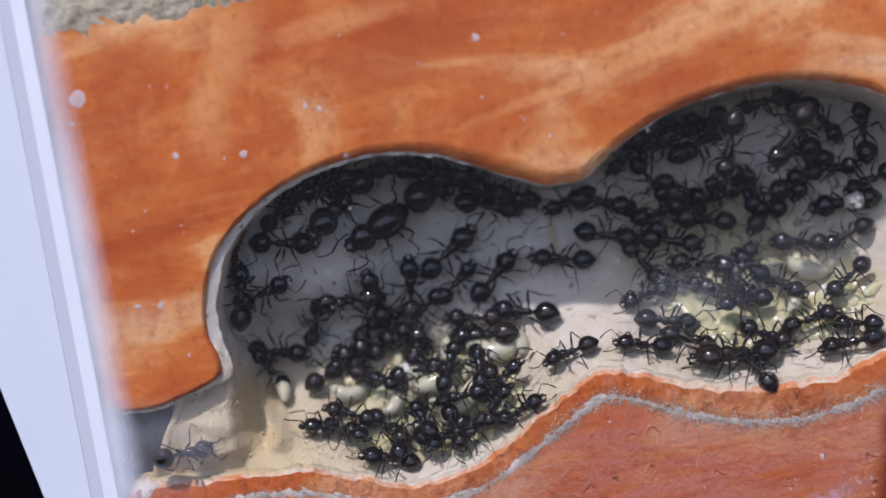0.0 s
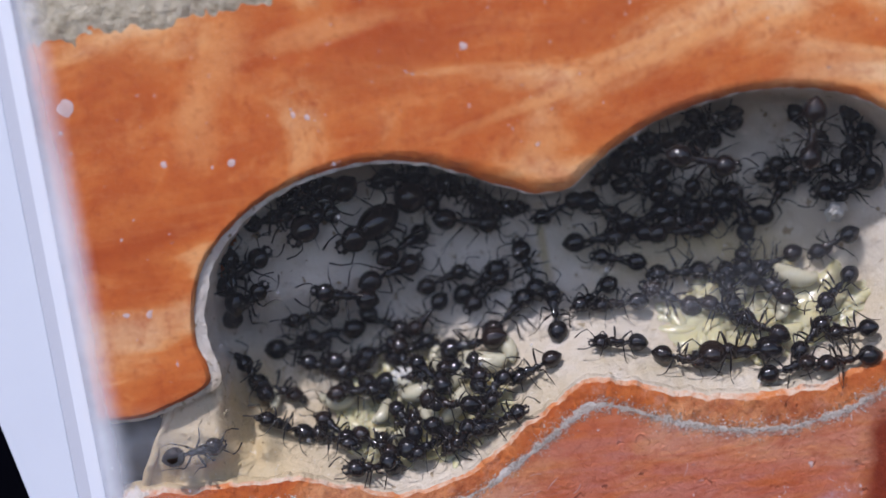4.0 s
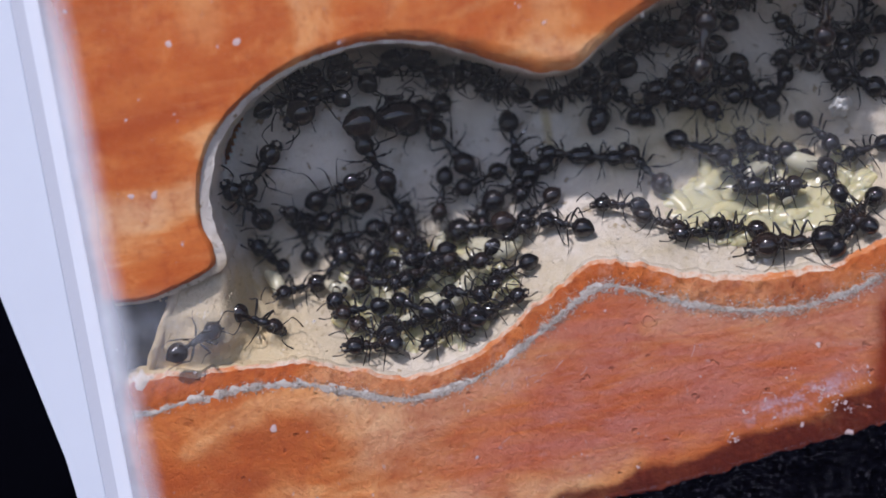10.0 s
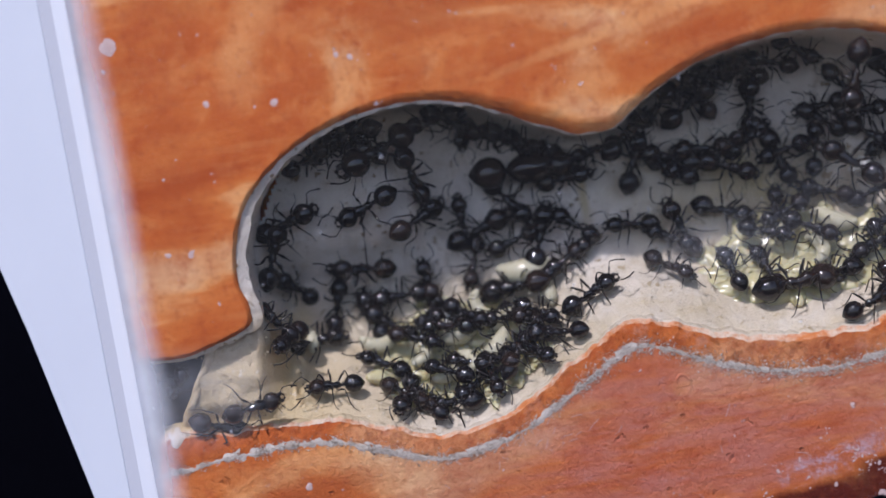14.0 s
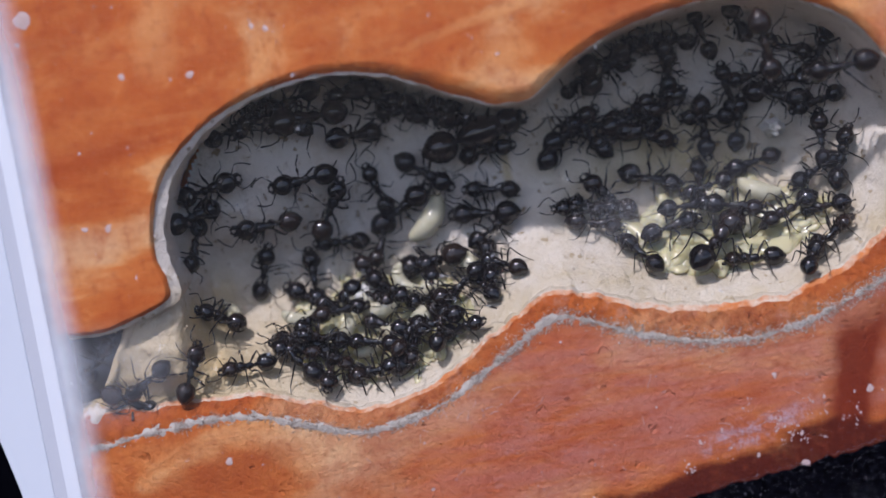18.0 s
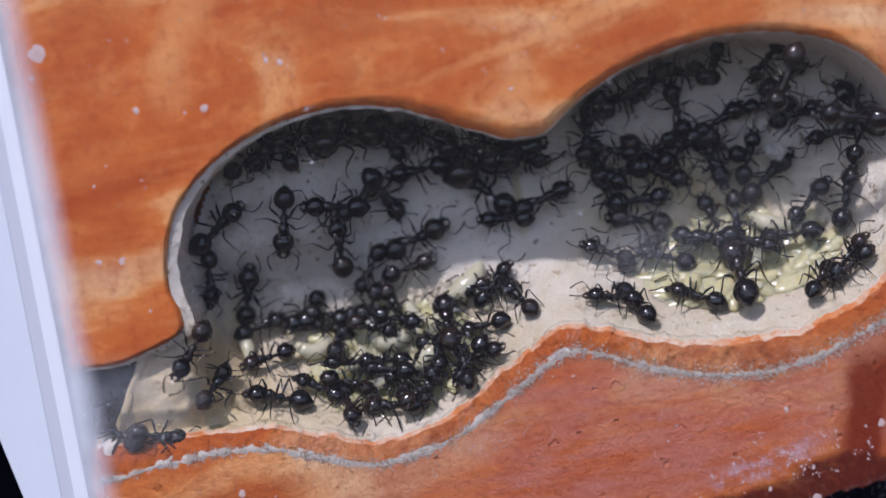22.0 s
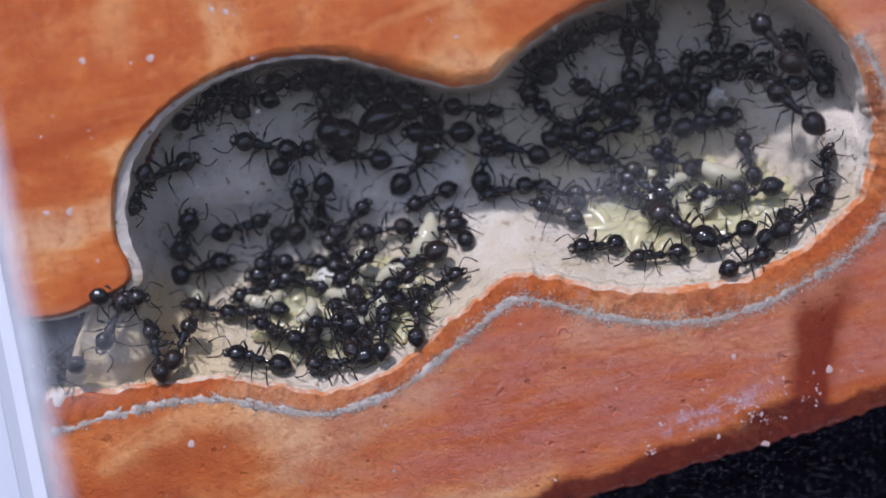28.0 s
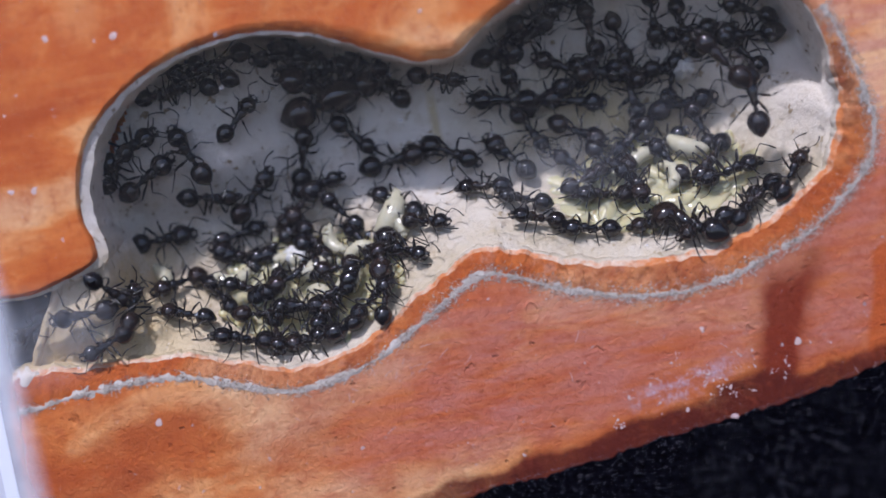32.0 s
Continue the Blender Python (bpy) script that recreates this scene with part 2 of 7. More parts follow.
def plaster(name="plaster"):
    m = Mat(name, 0.75, spec=0.3)
    c = m.mix(m.ramp(m.noise(120, 5), (0.35, G(0)), (0.75, G(1))), (0.72, 0.665, 0.612), (0.635, 0.577, 0.52))
    c = m.mix(m.ramp(m.noise(45, 5, 0.6), (0.54, G(0)), (0.84, G(0.3))), c, (0.66, 0.50, 0.27))
    cut = m.n.new("ShaderNodeSeparateXYZ")
    m.l.new(m.co, cut.inputs[0])
    trod = m.n.new("ShaderNodeMapRange")
    trod.inputs["From Min"].default_value, trod.inputs["From Max"].default_value = 0.041, 0.026
    trod.inputs["To Max"].default_value = 0.9
    m.l.new(cut.outputs[0], trod.inputs["Value"])
    def band(axis, mid, half):
        d = m.n.new("ShaderNodeMath")
        d.operation = "SUBTRACT"
        d.inputs[1].default_value = mid
        m.l.new(cut.outputs[axis], d.inputs[0])
        a = m.n.new("ShaderNodeMath")
        a.operation = "ABSOLUTE"
        m.l.new(d.outputs[0], a.inputs[0])
        k = m.n.new("ShaderNodeMapRange")
        k.inputs["From Min"].default_value, k.inputs["From Max"].default_value = half, 0.2 * half
        k.interpolation_type = "SMOOTHSTEP"
        m.l.new(a.outputs[0], k.inputs["Value"])
        return k.outputs[0]
    trodden = m.mix(1.0, trod.outputs[0], band(2, 0.0165, 0.011), "MULTIPLY")
    c = m.mix(m.mix(1.0, trodden, m.ramp(m.noise(140, 5, 0.65), (0.22, G(0.35)), (0.54, G(1))), "MULTIPLY"), c, (0.66, 0.47, 0.20))
    # olive stains where the brood lies and above it
    for x, z, rx, rz, amount in ((0.084, 0.027, 0.017, 0.011, 0.8), (0.046, 0.020, 0.015, 0.008, 0.6), (0.0607, 0.0335, 0.0008, 0.0065, 0.9), (0.0745, 0.031, 0.017, 0.009, 0.75)):
        stain = m.mix(1.0, m.mix(1.0, band(0, x, rx), band(2, z, rz), "MULTIPLY"), m.ramp(m.noise(110, 5), (0.3, G(0.3 * amount)), (0.65, G(amount))), "MULTIPLY")
        c = m.mix(stain, c, (0.47, 0.37, 0.16))
    ridge = m.mix(1.0, m.mix(1.0, band(0, 0.0262, 0.0042), band(2, 0.0215, 0.0085), "MULTIPLY"), m.ramp(m.noise(260, 6, 0.7), (0.36, G(0.1)), (0.58, G(0.85))), "MULTIPLY")
    c = m.mix(ridge, c, (0.60, 0.42, 0.17))
    c = m.mix(m.ramp(m.noise(900, 2), (0.64, G(0)), (0.70, G(0.8))), c, (0.22, 0.14, 0.06))
    c = m.mix(m.ramp(m.noise(380, 6, 0.75), (0.52, G(0)), (0.72, G(0.55))), c, (0.44, 0.34, 0.21))
    # feet and crumbs have soiled the floor
    soiled = m.mix(1.0, band(2, 0.0185, 0.0115), m.ramp(m.noise(170, 7, 0.7), (0.34, G(0.3)), (0.64, G(0.9))), "MULTIPLY")
    c = m.mix(soiled, c, (0.53, 0.435, 0.285))
    c = m.mix(m.ramp(m.noise(2200, 2), (0.66, G(0)), (0.72, G(0.6))), c, (0.74, 0.71, 0.64))
    m.color(c)
    m.bump(m.noise(240, 6, 0.65), 0.5, 0.0010).bump(m.noise(900, 6, 0.7), 0.9, 0.0005)
    return m.m


def crust():
    m = Mat("grey_crust", 0.5)
    grain = m.n.new("ShaderNodeNewGeometry").outputs["Random Per Island"]
    m.color(m.ramp(m.mix(0.55, m.noise(700, 4), grain), (0.25, (0.13, 0.10, 0.08)), (0.46, (0.42, 0.36, 0.31)), (0.68, (0.64, 0.60, 0.56))))
    m.bump(m.noise(1500, 4, 0.7), 0.5, 0.0002)
    return m.m


def cloth():
    m = Mat("black_cloth", 1.0, spec=0.0)
    m.color(m.ramp(m.noise(1700, 4, 0.7), (0.40, (0.0010, 0.0010, 0.0016)), (0.60, (0.0035, 0.0035, 0.006)), (0.74, (0.014, 0.014, 0.021))))
    m.bump(m.noise(1000, 5, 0.75), 1.0, 0.001)
    return m.m


def acrylic_white():
    m = Mat("white_acrylic", 0.25)
    m.color(m.mix(m.noise(90, 4), (0.74, 0.76, 0.84), (0.80, 0.82, 0.88)))
    m.bump(m.noise(200, 3), 0.1, 0.0003)
    return m.m


def chitin():
    m = Mat("black_chitin", 0.11, spec=0.55)
    own = m.ramp(m.n.new("ShaderNodeObjectInfo").outputs["Random"], (0.55, G(0)), (1.0, G(0.5)))
    c = m.mix(m.ramp(m.noise(600, 4), (0.45, G(0)), (0.8, G(1))), (0.006, 0.005, 0.006), (0.020, 0.012, 0.009))
    m.color(m.mix(own, c, (0.030, 0.016, 0.010)))
    return m.m


def limb():
    m = Mat("brown_limb", 0.3)
    m.color((0.012, 0.008, 0.007))
    return m.m


def larva_skin():
    m = Mat("larva_skin", 0.22, spec=0.4)
    m.color(m.mix(m.noise(500, 3), (0.49, 0.44, 0.245), (0.57, 0.53, 0.35)))
    m.b.inputs["Subsurface Weight"].default_value = 0.8
    m.b.inputs["Subsurface Radius"].default_value = (0.002, 0.0017, 0.001)
    m.b.inputs["Subsurface Scale"].default_value = 0.5
    return m.m


def chalky():
    m = Mat("chalky_paint", 0.7, spec=0.25)
    c = m.mix(m.ramp(m.noise(230, 8, 0.8), (0.42, G(0)), (0.60, G(1))), (0.60, 0.20, 0.06), (0.68, 0.55, 0.43))
    m.color(m.mix(m.ramp(m.noise(900, 4, 0.7), (0.55, G(0)), (0.72, G(0.6))), c, (0.36, 0.12, 0.05)))
    m.bump(m.noise(700, 6, 0.7), 0.8, 0.0006)
    return m.m


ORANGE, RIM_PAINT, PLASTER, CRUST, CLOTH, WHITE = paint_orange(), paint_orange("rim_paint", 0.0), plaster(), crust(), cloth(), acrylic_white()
CHITIN, LIMB, LARVA = chitin(), limb(), larva_skin()
LINT = Mat("pale_lint", 0.35).color((0.26, 0.265, 0.32)).m


# ---- building helpers ----
def mesh_from(name, verts, faces, material, smooth=True):
    me = bpy.data.meshes.new(name)
    me.from_pydata([(x * CM, y * CM, z * CM) for x, y, z in verts], [], faces)
    me.materials.append(material)
    if smooth:
        me.polygons.foreach_set("use_smooth", [True] * len(me.polygons))
    me.update()
    return me


def bm_mesh(name, bm, material, smooth=True):
    """Finishes a bmesh drawn in centimetres."""
    bmesh.ops.scale(bm, vec=(CM, CM, CM), verts=bm.verts)
    me = bpy.data.meshes.new(name)
    bm.to_mesh(me)
    bm.free()
    me.materials.append(material)
    if smooth:
        me.polygons.foreach_set("use_smooth", [True] * len(me.polygons))
    return me


def part(name, mesh, parent, label=""):
    ob = new(name, mesh)
    ob.parent = parent
    if label:
        tagged(ob, label)
    return ob


def spline(points, steps):
    """A smooth curve through points."""
    p = [points[0], *points, points[-1]]
    out = []
    for i in range(1, len(p) - 2):
        a, b, c, d = (np.array(q, float) for q in p[i - 1 : i + 3])
        for k in range(steps):
            t = k / steps
            out.append(0.5 * (2 * b + (c - a) * t + (2 * a - 5 * b + 4 * c - d) * t * t + (3 * b - a - 3 * c + d) * t**3))
    out.append(np.array(p[-2], float))
    return np.array(out)


# ---- the chamber's plan: x along the front, z up, y into the block ----
LOWER = spline([(0.9, 1.66), (1.5, 1.63), (2.3, 1.55), (3.0, 1.5), (3.6, 1.32), (4.2, 1.14), (4.9, 1.28), (5.6, 1.68), (6.1, 1.95), (6.44, 2.01),
                (6.8, 1.91), (7.4, 1.68), (8.2, 1.56), (9.0, 1.65), (9.6, 1.9), (10.05, 2.28), (10.22, 2.7)], 8)
UPPER = spline([(10.22, 2.7), (10.25, 3.2), (10.12, 3.8), (9.75, 4.3), (9.2, 4.59), (8.43, 4.72), (7.7, 4.64), (7.3, 4.53), (6.93, 4.36), (6.63, 4.17), (6.46, 4.06), (6.28, 4.025),
                (6.02, 4.065), (5.78, 4.16), (5.38, 4.36), (4.9, 4.58), (4.3, 4.67), (3.6, 4.58), (3.0, 4.33), (2.55, 3.95), (2.34, 3.5), (2.29, 3.1), (2.36, 2.8), (2.3, 2.62), (1.9, 2.48), (1.5, 2.41), (0.9, 2.48)], 8)
OUTLINE = np.vstack([LOWER, UPPER[1:]])
PILLAR = spline([(2.36, 2.72), (2.48, 2.4), (2.62, 2.1), (2.75, 1.8)], 3)  # a ridge of plaster between the way out and the chamber
MOUTH = 0.30  # where the painted face ends and the plaster begins
DEEP = 1.15


def near(curve, x, z):
    """The distance from points to a curve."""
    a, b = curve[:-1], curve[1:]
    d = b - a
    p = np.stack([x, z], -1)[..., None, :]
    t = np.clip(((p - a) * d).sum(-1) / (d * d).sum(-1), 0, 1)
    return np.sqrt((((a + t[..., None] * d) - p) ** 2).sum(-1).min(-1))


def inside(x, z):
    a, b = OUTLINE, np.roll(OUTLINE, -1, 0)
    x, z = np.asarray(x)[..., None], np.asarray(z)[..., None]
    cross = (a[:, 1] > z) != (b[:, 1] > z)
    at = a[:, 0] + (z - a[:, 1]) * (b[:, 0] - a[:, 0]) / np.where(b[:, 1] == a[:, 1], 1e-9, b[:, 1] - a[:, 1])
    return (cross & (x < at)).sum(-1) % 2 == 1


def way_out(z):
    """Where the plaster ends and the outlet tube begins."""
    return 1.36 + 0.56 * (z - 1.6)


def depth(x, z):
    """How far behind the front plane the chamber's plaster lies."""
    x, z = np.asarray(x, float), np.asarray(z, float)
    sign = np.where(inside(x, z), 1.0, -1.0)
    low, top = near(LOWER, x, z), near(UPPER, x, z)
    floor = 1 - np.exp(-((np.maximum(low, 0) / 0.54) ** 1.25))
    ceiling = 1 - np.exp(-(((np.maximum(top, 0) + 0.09 * np.clip((4.8 - x) / 0.5, 0, 1) * np.clip((z - 2.7) / 0.2, 0, 1)) / 0.05) ** 1.1))
    u = np.clip((x - 1.9) / 0.8, 0, 1)
    full = MOUTH + DEEP * (0.03 + 0.97 * u * u * (3 - 2 * u)) * np.minimum(floor, ceiling)
    neck = np.clip((2.62 - x) / 0.3, 0, 1) * np.clip((2.75 - z) / 0.15, 0, 1)
    full = full + (0.17 - full) * neck * np.clip(low / 0.25, 0, 1)
    full = np.where(x < way_out(z) - 0.03, 0.46, full)
    upper = np.clip((z - 2.7) / 0.7, 0, 1) * np.clip((4.9 - x) / 1.2, 0, 1)
    full = MOUTH + (full - MOUTH) * (1 - 0.36 * upper * upper * (3 - 2 * upper))
    full = full - np.minimum(0.32 * np.exp(-((near(PILLAR, x, z) / 0.13) ** 2)), np.maximum(full - 0.16, 0.0))
    return np.where(sign > 0, full, MOUTH - 0.9 * np.minimum(low, top))


def bumps(x, z, size, seed=0.0):
    return noise.noise(Vector((x / size, z / size, seed)))


def build_chamber():
    step = 0.036
    xs, zs = np.arange(1.0, 10.7, step), np.arange(0.95, 5.0, step)
    gx, gz = np.meshgrid(xs, zs)
    gy = depth(gx, gz)
    edge = np.minimum(near(LOWER, gx, gz), near(UPPER, gx, gz))
    keep = (inside(gx, gz) | (edge < 0.14)) & ((gx > way_out(gz)) | (gz < 1.63))
    index, verts, faces = {}, [], []
    for i, j in zip(*np.nonzero(keep)):
        x, z = gx[i, j], gz[i, j]
        index[i, j] = len(verts)
        verts.append((x, gy[i, j] + 0.05 * bumps(x, z, 0.5) + (0.02 + 0.025 * (z < 2.6)) * bumps(x, z, 0.2, 3) + 0.012 * bumps(x, z, 0.08, 5), z))
    for i, j in index:
        quad = [(i, j), (i, j + 1), (i + 1, j + 1), (i + 1, j)]
        if all(q in index for q in quad):
            faces.append([index[q] for q in quad])
    ob = new("wall_chamber", mesh_from("wall_chamber", verts, faces, PLASTER))
    return tagged(ob, "cream plaster hollow of the nest with a sloping floor", "wall", kind="structure")


def outward(curve):
    d = np.gradient(curve, axis=0)
    n = np.stack([d[:, 1], -d[:, 0]], -1)
    return n / np.linalg.norm(n, axis=1)[:, None]


LEFT, TOP_EDGE, RIGHT, BOTTOM = 1.09, 7.5, 13.5, -1.2


def lip_width(x, z, lower):
    """How far the painted slope reaches out from the hollow's edge before the flat front begins."""
    if not lower:
        return 0.045 + 0.065 * max(0.0, min(1.0, (x - 2.8) / 1.6)) + 0.085 * math.exp(-(((x - 5.75) / 0.75) ** 2)) + 0.24 * max(0.0, min(1.0, (3.6 - z) / 1.2)) * (x > 8)
    return 0.22 + 0.16 * max(0.0, (2.4 - x)) + 0.14 * math.exp(-(((x - 8.2) / 1.5) ** 2)) + 0.12 * max(0.0, x - 9.2)


def build_face():
    """The painted front of the block with the hollow's opening, its rounded edge and the outer sides."""
    ends = OUTLINE[1:] - OUTLINE[:-1]
    curve = np.vstack([(OUTLINE[:-1, None] + ends[:, None] * np.array([0, 1 / 3, 2 / 3])[None, :, None]).reshape(-1, 2), OUTLINE[-1:]])
    out = outward(curve)
    lower = [i < 3 * len(LOWER) for i in range(len(curve))]
    wide = np.array([lip_width(x, z, low) for (x, z), low in zip(curve, lower)])
    for _ in range(30):
        wide = np.convolve(np.r_[wide[:1], wide, wide[-1:]], [0.25, 0.5, 0.25], "valid")
    verts, rings = [], []
    profile = [(1.0, 0.0), (0.93, 0.002), (0.86, 0.006), (0.77, 0.014), (0.68, 0.025), (0.57, 0.043), (0.45, 0.065), (0.34, 0.09), (0.22, 0.12), (0.13, 0.15), (0.06, 0.18), (0.0, 0.21), (-0.02, 0.30), (-0.05, 0.46)]
    for k, y in profile:
        ring = []
        for (x, z), o, w, low in zip(curve, out, wide, lower):
            q = np.array([x, z]) + o * w * k
            level = y
            sharp = 1.0 if not low and x < 8 else max(0.0, min(1.0, (0.21 - w) / 0.06))
            if sharp:  # the upper edge is sharp, with a thin line of bare plaster inside it
                level = y + sharp * ({0.0: 0.062 + 0.5 * max(0.0, w - 0.1), -0.02: 0.075 + 0.5 * max(0.0, w - 0.1), -0.05: 0.42}.get(k, (0.30 + 2.5 * max(0.0, w - 0.1)) * y) - y)
                broad = max(0.0, -o[0]) ** 1.5 * (x < 4.5)
                if k < 0:
                    level += (0.03 if k == -0.02 else 0.65) * broad
                    q = q - o * sharp * (0.008 + 0.022 * max(0.0, min(1.0, (5.6 - x) / 0.7)) + 0.085 * broad + 0.012 * bumps(x, z, 0.2, 15))
            worn = (1 - sharp) * max(0.0, 1 - max(k, 0.0)) ** 0.5
            q = q + o * (0.015 * bumps(x, z + y * 3, 0.12, 5) + 0.03 * (w > 0.15) * bumps(x, z, 0.3, 6) + 0.05 * worn * bumps(x, z, 0.24, 8) + 0.022 * worn * bumps(x, z, 0.09, 9) + 0.012 * worn * bumps(x, z, 0.04, 10))
            rugged = worn * (0.05 * bumps(q[0], q[1], 0.13, 11) + 0.035 * bumps(q[0], q[1], 0.06, 12))
            ring.append(len(verts))
            verts.append((max(q[0], LEFT), level + rugged, q[1]))
        rings.append(ring)
    bm = bmesh.new()
    bv = [bm.verts.new(v) for v in verts]
    for k, (a, b) in enumerate(zip(rings, rings[1:])):
        for i in range(len(a) - 1):
            if len({tuple(verts[j]) for j in (a[i], a[i + 1], b[i + 1], b[i])}) >= 3:
                f = bm.faces.new([bv[j] for j in (a[i], a[i + 1], b[i + 1], b[i])])
                f.smooth = k < 11
                slope = lower[i] or curve[i][0] > 8 and wide[i] >= 0.15
                f.material_index = (3 if k in (8, 9) else 1) if slope and k < 10 else 0 if k < 11 and not slope else 2
    corners = [(LEFT, TOP_EDGE), (RIGHT, TOP_EDGE), (RIGHT, BOTTOM), (LEFT, BOTTOM)]
    free = [n for n, i in enumerate(rings[0]) if verts[i][0] > LEFT + 1e-6]
    loop = [bv[i] for i in reversed(rings[0][free[0] - 1:free[-1] + 2])]
    lo = [bm.verts.new((x, 0, z)) for x, z in corners]
    ends = [loop[0], *lo, loop[-1]]
    edges = [bm.edges.new((a, b)) for a, b in zip(ends, ends[1:])]
    edges += [bm.edges.get((a, b)) or bm.edges.new((a, b)) for a, b in zip(loop, loop[1:])]
    bmesh.ops.triangle_fill(bm, edges=edges, use_beauty=True, normal=(0, -1, 0))
    # the outer sides
    back = [bm.verts.new((x, 3.2, z)) for x, z in corners]
    for i in range(4):
        j = (i + 1) % 4
        if i != 3:
            bm.faces.new((lo[i], lo[j], back[j], back[i]))
    bm.faces.new(list(reversed(back)))
    bmesh.ops.recalc_face_normals(bm, faces=bm.faces)
    me = bm_mesh("wall_front", bm, ORANGE, smooth=False)
    me.materials.append(RIM_PAINT)
    me.materials.append(PLASTER)
    me.materials.append(chalky())
    ob = new("wall_front", me)
    return tagged(ob, "nest block front painted streaky terracotta orange", "wall", kind="structure"), curve[::3], out[::3], wide[::3]


def build_neck_bead():
    """The rounded end of the plaster beside the outlet tube."""
    verts, faces, sides = [], [], 10
    zs = np.linspace(1.52, 2.46, 46)
    for z in zs:
        x, y = float(way_out(z)) + 0.035 + 0.02 * bumps(z, 0, 0.2), float(depth(way_out(z) + 0.08, z)) + 0.03
        for k in range(sides):
            a = 2 * math.pi * k / sides
            r = 0.06 * (1 + 0.3 * bumps(z, k * 0.1, 0.15, 4))
            verts.append((x + r * math.cos(a), y + r * math.sin(a), z))
    for i in range(len(zs) - 1):
        for k in range(sides):
            j = (k + 1) % sides
            faces.append((i * sides + k, i * sides + j, (i + 1) * sides + j, (i + 1) * sides + k))
    tagged(new("trim_neck", mesh_from("trim_neck", verts, faces, PLASTER)), "rounded plaster lip beside the dark outlet", "plaster", kind="structure")


build_chamber()
build_neck_bead()
FRONT, RIM, RIM_OUT, RIM_WIDE = build_face()

# black cloth on which the block stands
def drape(x, y):
    """The cloth's height: it lies under the block and falls away before it."""
    z = -0.45 + 0.118 * (max(-3.0, min(6.0, x - 5.9))) * math.exp(-((y / 5) ** 2)) + 0.05 * bumps(x, y, 1.5)
    z += 0.07 * max(0.0, min(4.0, x - 9.0)) - 1.2 * max(0.0, min(3.2, -0.42 - y))
    return z - (0.4 if y > -0.33 else 0.0)


def build_ground():
    xs = np.concatenate([6 - np.geomspace(240, 3, 24), np.arange(3.2, 12.5, 0.055), 6 + np.geomspace(6.6, 240, 22)])
    ys = np.concatenate([-np.geomspace(240, 4, 24), np.arange(-3.9, 0.3, 0.055), np.geomspace(0.4, 240, 26)])
    verts, faces = [], []
    for y in ys:
        for x in xs:
            z = drape(x, y)
            if 3 < x < 12.6 and -4 < y < -0.33:
                z += 0.03 * bumps(x, y, 0.25, 2) + 0.035 * bumps(x, y, 0.09, 3) + 0.02 * bumps(x, y, 0.045, 4)
            verts.append((x, y, z))
    n = len(xs)
    for j in range(len(ys) - 1):
        for i in range(n - 1):
            a = j * n + i
            faces.append((a, a + 1, a + n + 1, a + n))
    tagged(new("ground", mesh_from("ground", verts, faces, CLOTH)), "black woven cloth under the nest block", "cloth", kind="structure")
    # pale lint in the nap
    rng = random.Random(8)
    verts, faces = [], []
    for _ in range(9000):
        x, y = rng.uniform(4, 12), rng.uniform(-1.7, -0.36)
        z = drape(x, y) + 0.03
        r, a = rng.uniform(0.0014, 0.0052), rng.uniform(0, math.pi)
        u = Vector((math.cos(a), math.sin(a), rng.uniform(-0.4, 0.4))) * r * rng.uniform(0.9, 1.8)
        c, b = Vector((x, y, z)), len(verts)
        s = Vector((-math.sin(a), math.cos(a), 0)) * r * 0.6
        verts += [tuple(v) for v in (c - u, c + s, c + u, c - s, c + Vector((0, 0, r)))]
        faces += [(b, b + 1, b + 4), (b + 1, b + 2, b + 4), (b + 2, b + 3, b + 4), (b + 3, b, b + 4), (b + 3, b + 2, b + 1, b)]
    lint = new("lint", mesh_from("lint", verts, faces, LINT, smooth=False))
    tagged(lint, "pale lint specks caught in the black cloth", "lint", kind="stuff")


build_ground()


# ---- the nest's frame, pane, crust and outlet ----
def prism(name, outline, y0, y1, material, bevel=0.0):
    """A slab with the given outline in x and z."""
    bm = bmesh.new()
    front = [bm.verts.new((x, y0, z)) for x, z in outline]
    back = [bm.verts.new((x, y1, z)) for x, z in outline]
    bm.faces.new(front)
    bm.faces.new(list(reversed(back)))
    n = len(outline)
    for i in range(n):
        j = (i + 1) % n
        bm.faces.new((front[j], front[i], back[i], back[j]))
    bmesh.ops.recalc_face_normals(bm, faces=bm.faces)
    if bevel:
        bmesh.ops.bevel(bm, geom=list(bm.edges), offset=bevel, segments=3, affect="EDGES", profile=0.6)
    return bm_mesh(name, bm, material, smooth=False)


